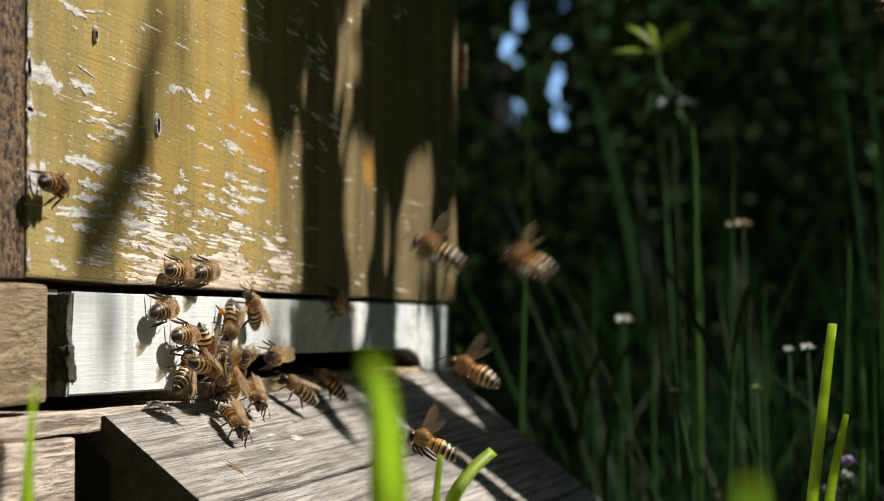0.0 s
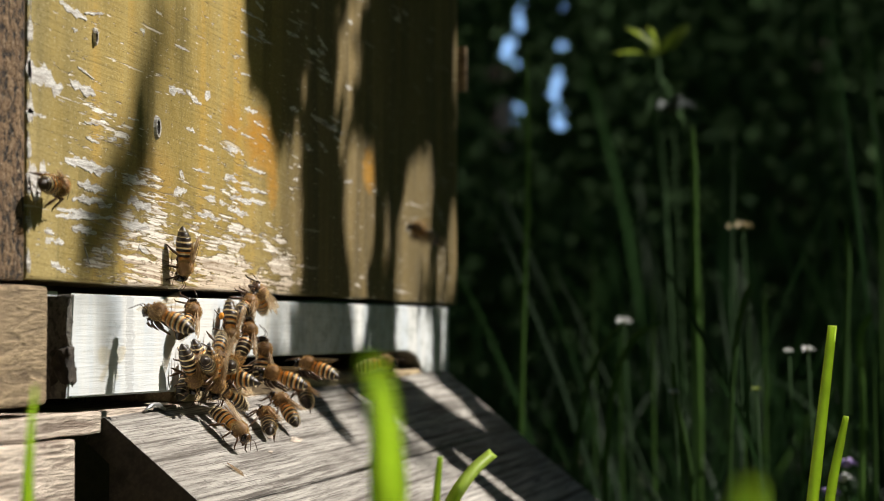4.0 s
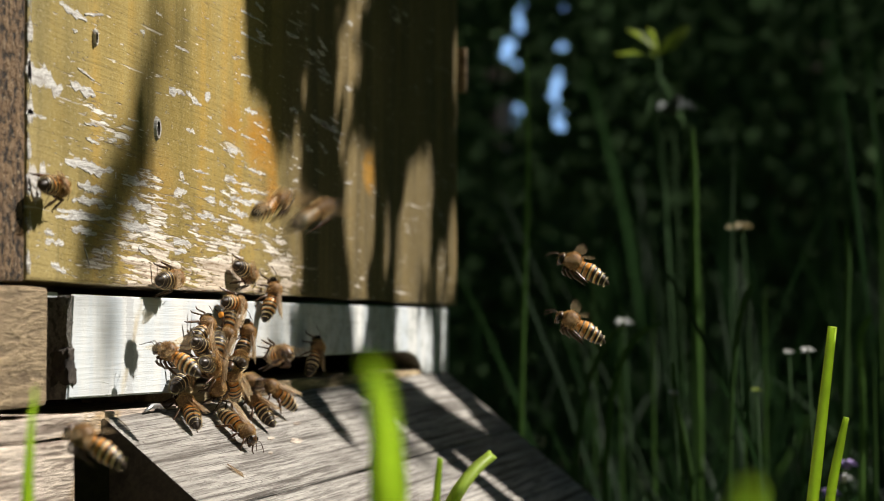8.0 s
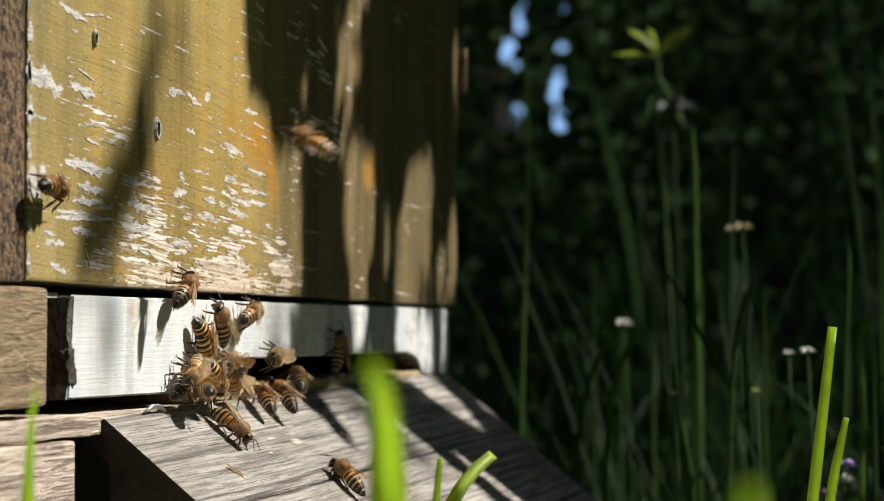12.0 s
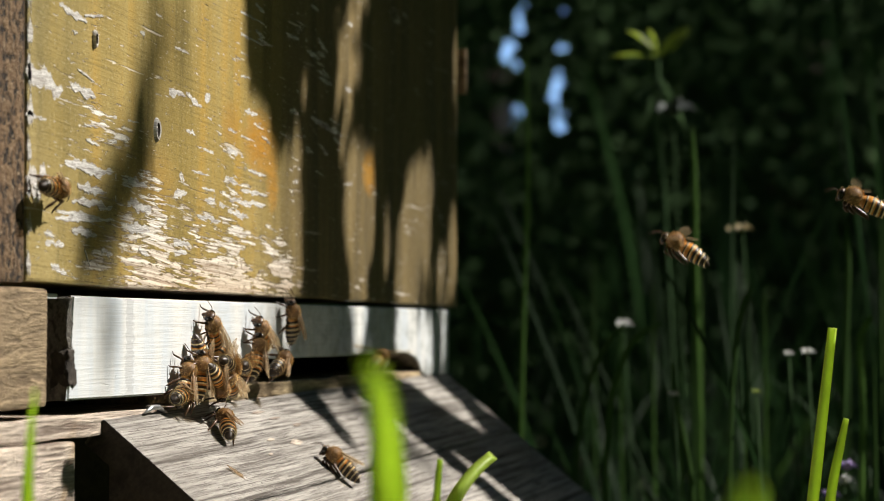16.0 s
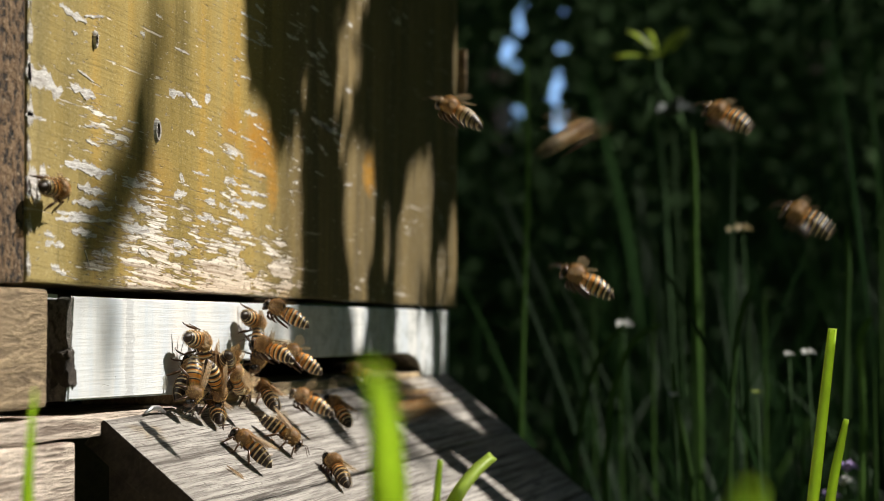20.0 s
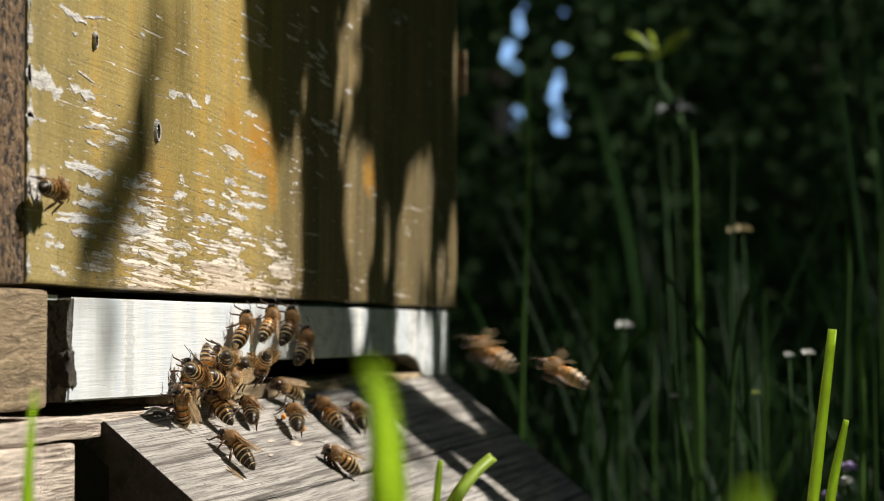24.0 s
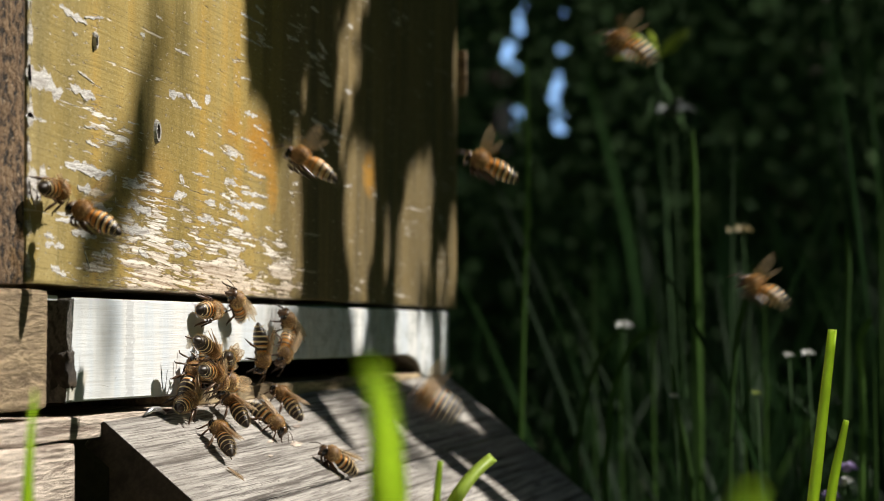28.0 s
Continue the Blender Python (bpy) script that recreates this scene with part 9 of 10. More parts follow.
    walk(ob, path((0,728.3,186.4,33.6,21,-14,97), (1.3,728.3,186.4,33.6,21,-14,97), (1.8,192.7,61.6,31.6,21,-14,97), (2,162.2,54.5,31.5,24,-11,87), (2.2,134.0,47.7,36.5,20,-10,81), (2.4,111.3,43.0,18.9,27,-8,78), (2.6,97.9,40.4,4.6,29,-8,77), (2.8,80.3,36.3,1.9,26,-9,78), (3,14.2,137.4,7.1,29,-15,102), (3.3,14.3,131.4,5.6,24,-15,98), (3.51,12.0,131.4,4.2,3,0,90), (3.65,-30.0,131.4,0.2,3,0,90), (5.37,-30.0,154.8,0.2,1,-2,150), (7.08,-30.0,178.2,0.2,-1,-2,-150), (8.8,-30.0,201.6,0.2,3,-0,-90), (9.2,12.0,201.6,4.2,3,-0,-90), (9.5,12.0,201.6,-2.1,24,21,-30), (9.7,74.2,45.6,-13.1,20,20,-19), (9.8,95.2,50.8,-22.0,21,20,-21), (10,152.3,64.1,-19.8,26,21,-40), (10.1,180.1,70.2,-9.6,21,20,-22), (10.3,240.3,83.9,0.7,23,21,-26), (10.7,769.2,204.4,91.3,23,21,-26), (10.95,1193.5,51.9,440.3,33,3,36), (11.2,1617.8,-100.5,789.3,23,-14,98), (11.7,666.5,194.7,287.3,23,-14,98), (12.2,172.4,86.4,71.2,23,-14,98), (12.5,114.7,73.8,45.9,23,-13,92), (12.8,31.9,8191.5,83.4,22,-16,103), (13.1,13.0,210.4,6.7,26,-15,98), (13.31,12.0,210.4,4.2,3,0,90), (13.45,-30.0,210.4,0.2,3,0,90), (14.12,-30.0,219.2,0.2,1,-2,150), (14.78,-30.0,228.1,0.2,-1,-2,-150), (15.45,-30.0,237.0,0.2,3,-0,-90), (15.85,12.0,237.0,4.2,3,-0,-90), (15.95,12.0,237.0,6.2,12,6,-33), (16.05,12.0,237.0,8.2,21,2,23), (16.15,12.0,237.0,10.2,23,-9,79), (16.4,67.4,73.3,38.5,25,-11,86), (16.6,68.5,73.5,40.3,30,-15,99), (16.8,79.3,76.3,30.9,29,-11,85), (17,77.1,75.6,35.9,27,-14,97), (17.2,83.5,76.8,43.7,29,-12,89), (17.4,77.1,75.6,35.0,25,-15,101), (17.6,62.3,72.3,30.9,21,-12,90), (17.8,53.1,70.3,26.8,28,-11,87), (18,42.4,67.9,23.3,28,-12,90), (18.2,14.6,113.8,26.1,23,-11,86), (18.5,14.8,102.6,16.0,31,-13,92), (19.04,12.0,102.6,4.2,3,0,90), (19.4,-30.0,102.6,0.2,3,0,90), (28,-30.0,102.6,0.2,3,0,90)))
    beat(ob, [(1.55, 3.35), (9.25, 10.35), (11.95, 13.15), (15.90, 18.55)])
    ob = bee(GOLD, True, 'amber honeybee in flight with beating wings', "flying bees")
    walk(ob, path((0,573.7,157.2,463.5,26,-11,84), (1.5,573.7,157.2,463.5,26,-11,84), (2,166.5,73.8,103.3,26,-11,84), (2.2,143.7,69.1,83.1,31,-12,90), (2.4,119.1,64.1,58.1,24,-11,86), (2.6,82.1,55.8,48.5,30,-14,95), (2.8,64.8,52.2,34.8,29,-12,89), (3,70.1,53.8,24.9,23,-13,93), (3.2,52.7,49.6,27.0,29,-11,87), (3.5,13.8,158.5,27.5,29,-14,97), (3.9,13.8,156.0,6.9,28,-8,77), (4.11,12.0,156.0,4.2,3,0,90), (4.25,-30.0,156.0,0.2,3,0,90), (5.8,-30.0,158.3,0.2,1,-2,150), (7.35,-30.0,160.5,0.2,-1,-2,-150), (8.9,-30.0,162.7,0.2,3,-0,-90), (9.3,12.0,162.7,4.2,3,-0,-90), (9.4,12.0,162.7,5.7,3,-13,-148), (9.5,12.0,162.7,7.3,15,-19,150), (9.6,12.0,162.7,8.8,26,-12,89), (9.8,38.2,67.0,19.5,23,-12,90), (9.9,43.1,68.0,24.8,33,4,32), (10,48.1,69.0,30.2,24,21,-28), (10.2,76.2,74.3,69.8,24,21,-29), (10.4,115.9,82.0,118.1,23,20,-25), (10.8,462.3,149.4,539.9,23,20,-25), (12.73,933.3,-5.4,823.0,32,7,27), (14.65,1404.2,-160.3,1106.1,28,-8,77), (18.5,546.1,130.0,472.2,28,-8,77), (19,145.8,48.4,104.0,28,-8,77), (19.2,126.8,44.5,86.6,25,-11,86), (19.4,102.1,39.1,75.1,22,-12,89), (19.6,97.3,38.5,58.6,28,-14,97), (19.8,106.3,40.8,53.1,25,-8,76), (20,113.4,43.2,29.1,25,-13,91), (20.2,106.1,41.6,24.6,29,-12,89), (20.4,91.7,38.0,31.8,31,-12,89), (20.6,77.7,34.9,26.8,24,-15,99), (20.8,12.0,292.3,12.9,25,-12,88), (21,12.8,217.7,6.1,28,-9,79), (21.21,12.0,217.7,4.2,3,0,90), (21.35,-30.0,217.7,0.2,3,0,90), (28,-30.0,217.7,0.2,3,0,90)))
    beat(ob, [(1.75, 3.95), (9.35, 10.45), (18.75, 21.05)])
    ob = bee(STRIPED, True, 'amber honeybee in flight with beating wings', "flying bees")
    walk(ob, path((0,735.5,218.3,52.3,27,-15,99), (2.1,735.5,218.3,52.3,27,-15,99), (2.6,200.0,93.1,62.2,27,-15,99), (2.8,168.2,85.7,62.8,24,-10,83), (3,130.2,76.9,60.8,23,-15,101), (3.2,112.1,72.4,71.5,27,-13,92), (3.5,98.0,69.0,72.6,24,-10,81), (3.8,12.0,345.1,68.5,26,-9,80), (4.3,13.0,210.3,13.3,25,-13,91), (4.51,12.0,210.3,4.2,3,0,90), (4.65,-30.0,210.3,0.2,3,0,90), (8.47,-30.0,169.6,0.2,1,-2,150), (12.28,-30.0,128.8,0.2,-1,-2,-150), (16.1,-30.0,88.0,0.2,3,-0,-90), (16.5,12.0,88.0,4.2,3,-0,-90), (16.6,12.0,87.0,4.6,3,-13,-147), (16.7,12.0,86.0,5.1,14,-19,153), (16.8,12.0,85.0,5.5,26,-13,93), (17,23.2,23.2,-3.9,23,-15,101), (17.3,15.8,56.1,0.4,31,-14,97), (17.6,15.6,65.9,4.5,29,-10,82), (17.81,12.0,88.0,4.2,3,0,90), (17.95,-30.0,88.0,0.2,3,0,90), (18.23,-30.0,108.9,0.2,1,-2,150), (18.52,-30.0,129.7,0.2,-1,-2,-150), (18.8,-30.0,150.6,0.2,3,-0,-90), (19.2,12.0,150.6,4.2,3,-0,-90), (19.3,12.0,150.6,7.6,3,-13,-146), (19.4,12.0,150.6,11.0,15,-20,155), (19.5,12.0,150.6,14.4,27,-14,95), (19.65,32.9,95.0,25.1,39,3,27), (19.8,53.8,39.3,35.9,27,21,-43), (20,108.2,51.1,64.3,26,21,-36), (20.2,194.2,69.8,108.3,20,20,-20), (20.6,675.0,174.0,354.2,20,20,-20), (21.77,1072.7,12.9,701.3,35,5,41), (22.95,1470.4,-148.2,1048.5,30,-15,98), (25.3,465.8,129.6,542.9,30,-15,98), (25.8,132.6,65.6,110.0,30,-15,98), (26,112.8,61.8,84.3,26,-13,92), (26.2,83.4,54.9,87.5,23,-9,79), (26.4,51.3,47.9,73.3,30,-14,96), (26.6,30.3,43.4,59.2,21,-11,87), (26.8,14.8,102.5,36.3,25,-16,102), (27,14.9,99.8,24.0,30,-15,102), (27.54,12.0,99.8,4.2,3,0,90), (27.9,-30.0,99.8,0.2,3,0,90), (28,-30.0,99.8,0.2,3,0,90)))
    beat(ob, [(2.35, 4.35), (16.55, 17.65), (19.25, 20.25), (25.55, 27.05)])
    ob = bee(GOLD, True, 'amber honeybee in flight with beating wings', "flying bees")
    walk(ob, path((0,651.9,158.0,366.9,28,-12,88), (2.3,651.9,158.0,366.9,28,-12,88), (2.8,190.4,59.4,84.4,28,-12,88), (3,171.2,55.3,72.6,28,-12,90), (3.2,155.5,51.9,64.5,23,-12,90), (3.5,126.1,45.2,59.5,28,-11,87), (4,12.0,8243.5,337.5,25,-15,101), (4.6,12.3,256.3,13.1,30,-12,90), (4.81,12.0,256.3,4.2,3,0,90), (4.95,-30.0,256.3,0.2,3,0,90), (9.07,-30.0,211.4,0.2,1,-2,150), (13.18,-30.0,166.6,0.2,-1,-2,-150), (17.3,-30.0,121.8,0.2,3,-0,-90), (17.7,12.0,121.8,4.2,3,-0,-90), (17.8,12.0,121.8,8.7,11,5,-33), (17.9,12.0,121.8,13.1,19,0,23), (18,12.0,121.8,17.6,20,-9,79), (18.2,31.5,55.0,26.1,25,-8,77), (18.4,32.6,55.0,35.3,22,-13,93), (18.6,28.8,54.1,33.6,31,-12,91), (18.8,23.6,52.9,33.2,22,-14,96), (19,36.4,55.6,43.1,22,-15,100), (19.2,28.4,53.3,57.9,31,-13,92), (19.4,40.5,56.8,37.0,23,-15,101), (19.6,14.4,123.6,24.6,30,-8,77), (19.9,14.7,108.2,14.5,22,-8,77), (20.44,12.0,108.2,4.2,3,0,90), (20.8,-30.0,108.2,0.2,3,0,90), (28,-30.0,108.2,0.2,3,0,90)))
    beat(ob, [(2.55, 4.65), (17.75, 19.95)])
    ob = bee(GOLD, True, 'amber honeybee in flight with beating wings', "flying bees")
    walk(ob, path((0,718.0,190.6,148.6,29,-15,98), (4.1,718.0,190.6,148.6,29,-15,98), (4.6,192.3,71.5,38.9,29,-15,98), (5.1,126.6,56.7,25.2,22,-16,103), (5.5,84.0,46.9,18.6,30,-15,99), (5.6,78.7,45.7,19.2,21,-15,99), (5.8,79.7,46.2,8.6,21,-9,80), (6,76.3,45.7,0.8,27,-9,79), (6.2,13.2,256.3,-4.5,30,-9,79), (6.4,13.5,174.9,-1.0,29,-11,86), (6.61,12.0,174.9,4.2,3,0,90), (6.75,-30.0,174.9,0.2,3,0,90), (10.83,-30.0,175.0,0.2,1,-2,150), (14.92,-30.0,175.2,0.2,-1,-2,-150), (19,-30.0,175.3,0.2,3,-0,-90), (19.4,12.0,175.3,4.2,3,-0,-90), (19.5,12.0,175.3,4.2,4,-15,-145), (19.6,12.0,175.3,4.1,17,-22,156), (19.7,12.0,175.3,4.1,31,-14,98), (20,14.1,138.6,9.3,32,-14,96), (20.3,14.1,143.5,4.7,27,-10,84), (20.51,12.0,143.5,4.2,3,0,90), (20.65,-30.0,143.5,0.2,3,0,90), (28,-30.0,143.5,0.2,3,0,90)))
    beat(ob, [(4.35, 6.45), (19.45, 20.35)])
    ob = bee(GOLD, True, 'amber honeybee in flight with beating wings', "flying bees")
    walk(ob, path((0,710.1,207.1,219.0,29,-15,101), (4.3,710.1,207.1,219.0,29,-15,101), (4.8,197.2,92.7,56.6,29,-15,101), (5.2,139.0,79.7,38.2,28,-12,88), (5.5,111.8,73.7,26.0,29,-15,99), (5.6,101.1,71.4,20.4,20,-8,78), (5.8,88.6,68.8,11.7,27,-13,93), (6,81.6,67.0,15.3,22,-9,80), (6.2,58.4,61.3,24.4,24,-15,98), (6.4,62.8,62.4,22.7,28,-11,85), (6.6,48.3,59.0,24.4,25,-13,92), (6.8,47.9,58.5,36.6,25,-13,92), (7,55.5,59.6,56.1,22,-13,92), (7.2,74.5,63.8,63.6,31,-12,88), (7.4,101.9,70.6,52.1,29,-12,90), (7.6,114.1,74.0,33.7,28,-14,98), (7.8,110.2,73.1,34.8,27,-10,82), (8,107.4,72.5,32.4,26,-12,88), (8.2,107.3,72.6,28.5,30,-10,84), (8.4,103.9,72.2,17.1,22,-15,100), (8.6,94.8,70.5,4.4,30,-10,81), (8.8,79.6,66.8,7.2,25,-12,88), (9,75.1,66.1,-4.3,22,-10,83), (9.2,64.5,63.6,-3.1,23,-14,96), (9.4,48.7,60.1,-8.2,24,-11,87), (9.6,15.1,174.9,-7.1,28,-14,96), (9.9,14.1,143.5,-0.7,23,-8,77), (10.11,12.0,143.5,4.2,3,0,90), (10.25,-30.0,143.5,0.2,3,0,90), (13.23,-30.0,162.9,0.2,1,-2,150), (16.22,-30.0,182.3,0.2,-1,-2,-150), (19.2,-30.0,201.6,0.2,3,-0,-90), (19.6,12.0,201.6,4.2,3,-0,-90), (19.9,14.2,201.6,-6.0,25,21,-32), (20,68.8,54.3,-1.4,27,21,-41), (20.1,88.1,58.7,1.3,23,21,-27), (20.2,118.3,65.5,9.2,25,21,-34), (20.3,159.2,74.6,23.2,22,20,-24), (20.4,202.8,84.2,40.0,26,21,-38), (20.8,705.7,195.3,233.0,26,21,-38), (22.02,945.8,-11.6,623.9,34,6,20), (23.25,1185.8,-218.6,1014.8,26,-8,76), (25.7,-134.1,-32.5,596.5,26,-8,76), (26.2,106.3,39.1,107.0,26,-8,76), (26.6,112.4,40.9,94.6,23,-12,88), (26.8,124.2,43.8,87.9,31,-13,93), (26.9,123.0,43.8,79.7,27,-15,99), (27,126.2,44.8,71.5,24,-11,86), (27.1,125.6,44.8,69.3,29,-9,81), (27.2,121.3,43.7,72.0,27,-9,79), (27.3,117.2,42.4,80.8,21,-15,98), (27.4,108.7,40.0,94.6,24,-13,91), (27.6,95.8,36.4,115.1,30,-14,96), (28,-193.2,-45.6,575.8,30,-14,96)))
    beat(ob, [(4.55, 9.95), (19.65, 20.45), (25.95, 27.65)])
    ob = bee(STRIPED, True, 'amber honeybee in flight with beating wings', "flying bees")
    walk(ob, path((0,579.2,181.3,394.9,22,-12,90), (4.5,579.2,181.3,394.9,22,-12,90), (5,143.7,90.0,71.7,22,-12,90), (5.3,112.6,83.5,48.7,27,-9,80), (5.5,93.1,79.2,39.7,28,-9,78), (5.6,85.1,77.3,40.3,28,-10,84), (5.8,12.0,278.6,37.1,22,-12,88), (6,13.0,210.3,13.4,20,-11,87), (6.21,12.0,210.3,4.2,3,0,90), (6.35,-30.0,210.3,0.2,3,0,90), (28,-30.0,210.3,0.2,3,0,90)))
    beat(ob, [(4.75, 6.05)])
    ob = bee(GOLD, True, 'amber honeybee in flight with beating wings', "flying bees")
    walk(ob, path((0,728.9,184.2,105.4,25,-10,83), (4.5,728.9,184.2,105.4,25,-10,83), (5,200.4,64.0,11.5,25,-10,83), (5.5,141.2,50.6,1.0,26,-9,79), (5.6,135.3,49.3,-2.9,23,-14,96), (5.8,117.6,45.1,-0.6,26,-16,102), (6,101.4,41.0,10.2,23,-13,93), (6.2,84.6,36.7,22.4,24,-13,93), (6.4,12.5,242.0,10.9,22,-10,82), (6.6,12.9,214.7,8.1,24,-8,76), (6.81,12.0,214.7,4.2,3,0,90), (6.95,-30.0,214.7,0.2,3,0,90), (28,-30.0,214.7,0.2,3,0,90)))
    beat(ob, [(4.75, 6.65)])
    ob = bee(GOLD, True, 'amber honeybee in flight with beating wings', "flying bees")
    walk(ob, path((0,507.2,151.7,472.1,24,-9,79), (4.7,507.2,151.7,472.1,24,-9,79), (5.2,103.5,69.2,107.8,24,-9,79), (5.7,54.8,59.2,63.8,30,-10,82), (6,14.8,50.8,36.6,23,-12,90), (6.2,12.0,43.3,28.2,29,-14,95), (6.5,12.0,47.7,15.6,30,-10,83), (6.71,12.0,88.0,4.2,3,0,90), (6.85,-30.0,88.0,0.2,3,0,90), (28,-30.0,88.0,0.2,3,0,90)))
    beat(ob, [(4.95, 6.55)])
    ob = bee(GOLD, True, 'amber honeybee in flight with beating wings', "flying bees")
    walk(ob, path((0,691.7,180.2,282.2,26,-15,101), (18.8,691.7,180.2,282.2,26,-15,101), (19.3,197.9,72.0,65.6,26,-15,101), (19.4,160.3,63.7,49.2,26,-14,97), (19.5,133.4,57.9,35.4,22,-15,99), (19.6,107.6,52.4,18.7,30,-11,87), (19.7,90.2,49.0,-1.2,25,-9,79), (19.8,66.2,43.5,-4.4,21,-13,92), (19.9,13.9,155.4,-4.9,24,-14,95), (20.1,14.1,143.5,-0.2,21,-8,78), (20.31,12.0,143.5,4.2,3,0,90), (20.45,-30.0,143.5,0.2,3,0,90), (28,-30.0,143.5,0.2,3,0,90)))
    beat(ob, [(19.05, 20.15)])
    ob = bee(STRIPED, True, 'amber honeybee in flight with beating wings', "flying bees")
    walk(ob, path((0,572.5,156.4,480.2,26,-8,77), (19.1,572.5,156.4,480.2,26,-8,77), (19.6,192.3,80.2,90.2,26,-8,77), (19.8,172.8,76.3,70.2,27,-15,102), (20,163.4,74.9,44.8,26,-11,87), (20.2,131.7,68.3,20.4,29,-14,94), (20.4,102.8,62.2,-1.2,21,-9,78), (20.6,77.3,56.6,-13.1,24,-11,84), (20.8,55.5,51.6,-13.1,30,-12,87), (21,53.4,51.3,-20.1,26,-8,77), (21.4,17.0,182.3,-8.6,31,-14,96), (22,13.8,156.0,-0.4,25,-15,98), (22.21,12.0,156.0,4.2,3,0,90), (22.35,-30.0,156.0,0.2,3,0,90), (28,-30.0,156.0,0.2,3,0,90)))
    beat(ob, [(19.35, 22.05)])
    ob = bee(GOLD, True, 'amber honeybee in flight with beating wings', "flying bees")
    walk(ob, path((0,570.5,176.2,489.6,23,-9,80), (19.1,570.5,176.2,489.6,23,-9,80), (19.6,180.5,97.3,109.9,23,-9,80), (19.8,161.4,93.5,91.3,31,-13,94), (20,142.0,89.6,72.0,23,-8,77), (20.2,133.2,87.9,59.1,24,-13,92), (20.4,122.3,85.5,55.0,24,-15,100), (20.6,101.8,80.6,58.6,20,-8,77), (20.8,82.5,75.8,68.0,23,-14,97), (21,63.1,71.2,72.0,27,-15,100), (21.2,60.7,71.1,57.3,29,-10,82), (21.4,68.6,73.2,48.1,29,-11,84), (21.6,69.0,73.5,42.2,24,-16,103), (22,12.4,248.2,25.3,20,-8,77), (22.4,13.0,210.4,7.2,26,-14,95), (22.61,12.0,210.4,4.2,3,0,90), (22.75,-30.0,210.4,0.2,3,0,90), (28,-30.0,210.4,0.2,3,0,90)))
    beat(ob, [(19.35, 22.45)])
    ob = bee(GOLD, True, 'amber honeybee in flight with beating wings', "flying bees")
    walk(ob, path((0,714.6,209.6,174.3,30,-11,86), (25.9,714.6,209.6,174.3,30,-11,86), (26.4,189.0,90.5,64.7,30,-11,86), (26.6,165.9,85.3,59.9,25,-14,97), (26.8,142.9,80.0,56.3,28,-15,100), (26.9,132.2,77.6,52.3,31,-15,101), (27,115.8,74.1,42.6,27,-12,88), (27.1,102.9,71.3,38.6,23,-15,101), (27.2,12.0,8229.9,250.2,30,-12,89), (27.5,12.4,248.3,10.6,24,-12,88), (27.71,12.0,248.3,4.2,3,0,90), (27.85,-30.0,248.3,0.2,3,0,90), (28,-30.0,248.3,0.2,3,0,90)))
    beat(ob, [(26.15, 27.55)])
    ob = bee(GOLD, True, 'amber honeybee in flight with beating wings', "flying bees")
    walk(ob, path((0,392.6,112.4,547.0,30,-14,96), (26,392.6,112.4,547.0,30,-14,96), (26.5,64.5,49.8,110.0,30,-14,96), (26.8,46.4,46.3,85.9,21,-8,78), (26.9,39.4,44.4,94.4,24,-9,78), (27,22.8,40.5,96.1,23,-14,97), (27.1,16.1,39.1,92.0,26,-15,102), (27.2,15.5,39.1,86.4,30,-13,91), (27.3,13.3,38.8,79.6,20,-9,80), (27.4,12.0,37.0,65.9,25,-13,91), (27.5,12.0,37.1,59.6,24,-15,98), (27.6,12.0,24.6,52.1,28,-14,95), (27.7,12.0,21.2,51.3,22,-13,94), (27.8,12.4,-3.4,47.4,26,-14,97), (27.9,12.7,-17.1,45.6,23,-11,87), (28,12.7,-21.5,42.8,23,-10,84)))
    beat(ob, [(26.25, 28.00)])
    ob = bee(STRIPED, True, 'amber honeybee in flight with beating wings', "flying bees")
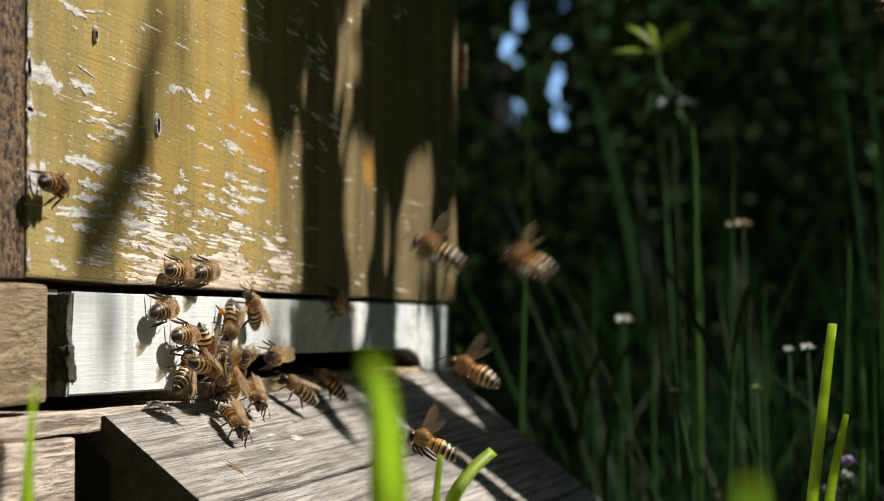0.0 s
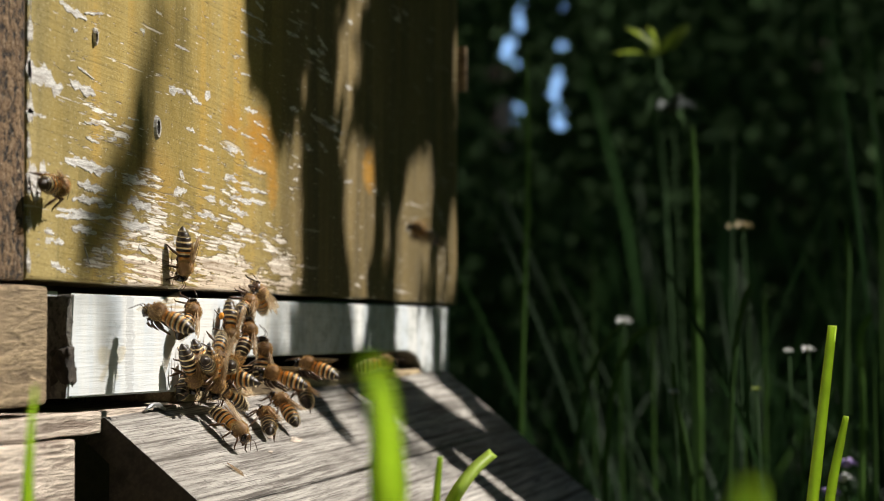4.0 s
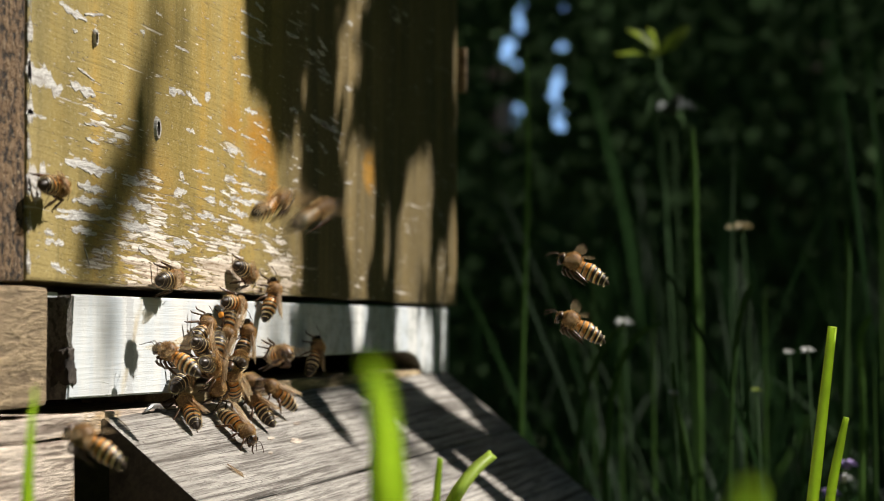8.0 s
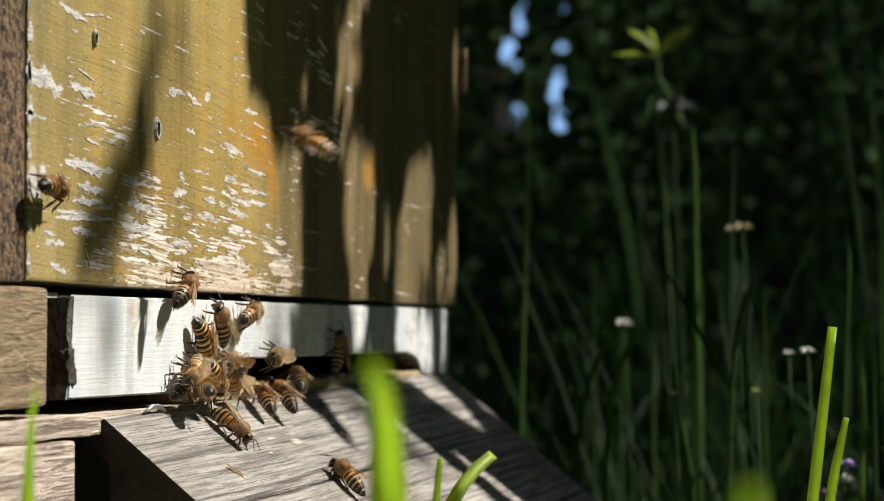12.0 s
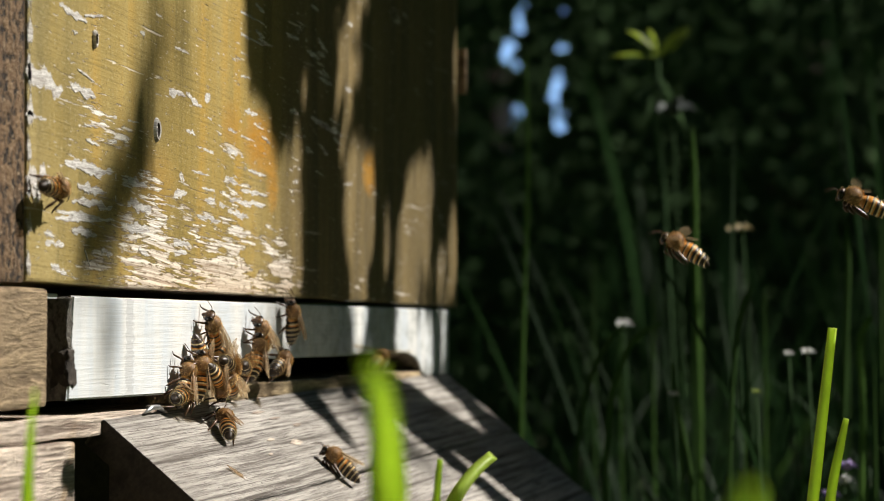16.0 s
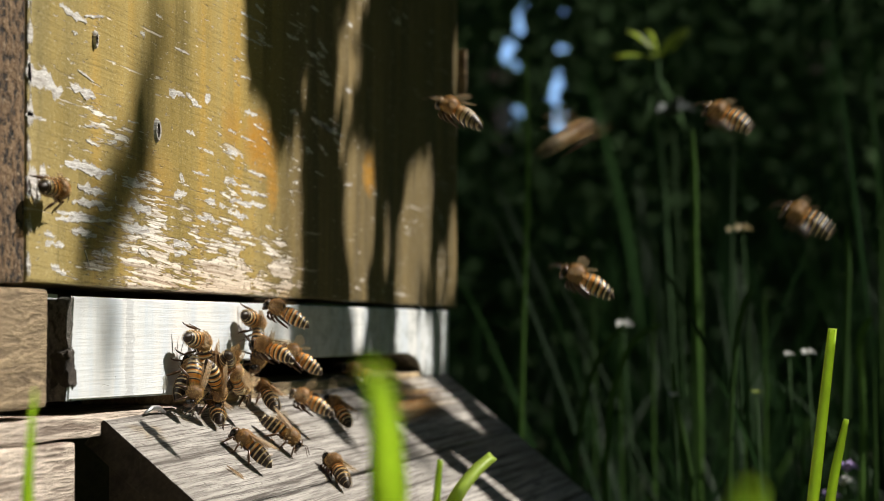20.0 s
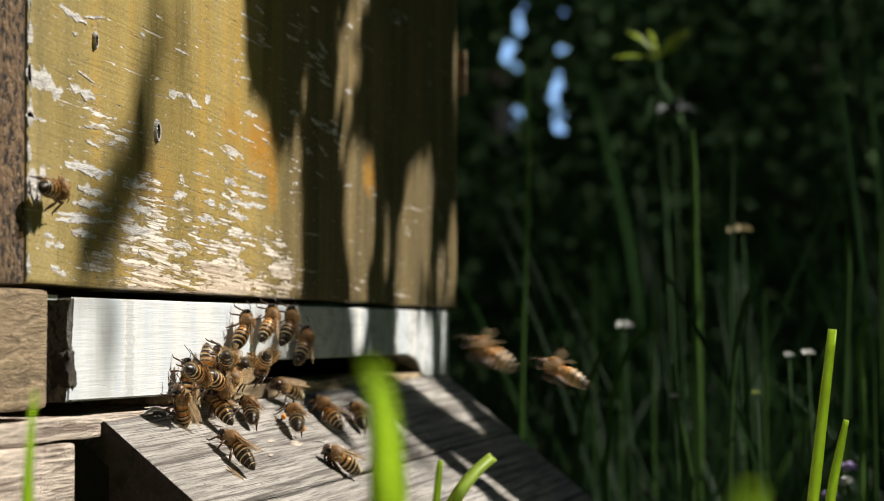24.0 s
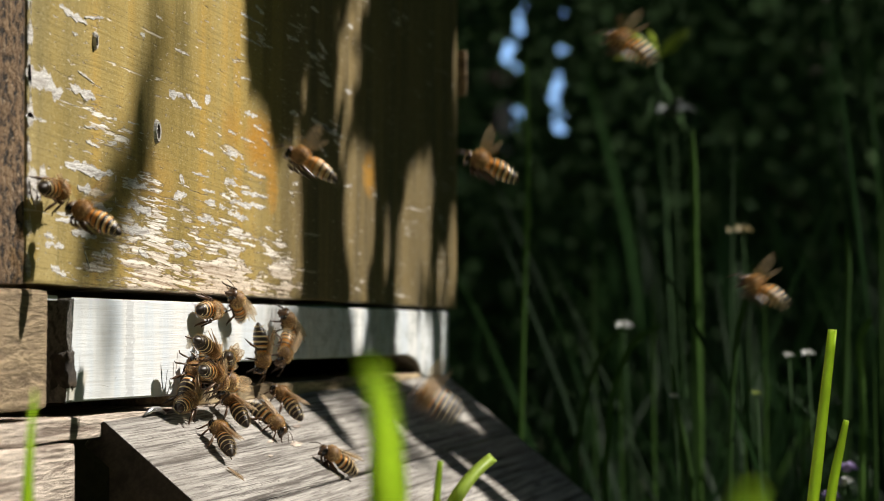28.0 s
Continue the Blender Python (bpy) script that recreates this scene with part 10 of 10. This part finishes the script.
    walk(ob, path((0,706.5,204.4,277.9,31,-13,94), (26.7,706.5,204.4,277.9,31,-13,94), (27.2,200.3,92.2,94.5,31,-13,94), (27.4,177.9,87.2,86.4,23,-10,84), (27.5,159.4,83.1,80.6,30,-9,80), (27.6,130.7,76.5,77.8,31,-13,92), (27.7,117.7,73.7,70.2,23,-12,90), (27.8,103.0,71.1,43.1,24,-10,83), (27.9,88.2,68.3,24.1,26,-10,82), (28,71.0,65.0,-0.3,27,-15,100)))
    beat(ob, [(26.95, 28.00)])
    ob = bee(GOLD, True, 'amber honeybee in flight with beating wings', "flying bees")
    walk(ob, path((0,356.4,81.8,596.4,25,-9,79), (26.9,356.4,81.8,596.4,25,-9,79), (27.4,108.9,39.7,107.0,25,-9,79), (27.7,100.1,38.2,89.6,30,-11,87), (27.8,93.0,37.0,73.1,26,-12,90), (27.9,90.9,36.8,65.0,29,-11,86), (28,91.2,37.1,56.9,22,-15,98)))
    beat(ob, [(27.15, 28.00)])
    ob = bee(GOLD, True, 'amber honeybee in flight with beating wings', "flying bees")
    walk(ob, path((0,641.9,165.8,372.7,26,-13,93), (27.1,641.9,165.8,372.7,26,-13,93), (27.6,167.4,63.4,114.0,26,-13,93), (27.8,147.3,59.0,103.0,23,-11,87), (28,122.4,53.7,86.8,26,-10,83)))
    beat(ob, [(27.35, 28.00)])
    still = bee(GOLD, False, 'pale honeybee resting in the corner by the post', "bees on the hive")
    walk(still, path((0,5.0,-23.4,48.7,-7,66,-1), (28,5.0,-23.4,48.7,-7,66,-1)))
    blade = tagged(near_sweep((-0.0438, -0.0118, 0.0506), 0.0032), 'green grass blade blown across before the lens', 'grass')
    walk(blade, path((0,50.5,-232.0,-265.1,0,0,0), (17.5,65.6,-228.5,-265.1,0,0,0), (17.6,86.6,-223.6,-15.1,0,0,0), (17.7,101.0,-220.3,-15.1,0,0,0), (17.8,118.2,-216.3,-15.1,0,0,0), (17.9,109.0,-218.4,-15.1,0,0,0), (18,89.6,-222.9,-15.1,0,0,0), (18.2,65.6,-228.5,-265.1,0,0,0), (28,50.5,-232.0,-265.1,0,0,0)))


motions()
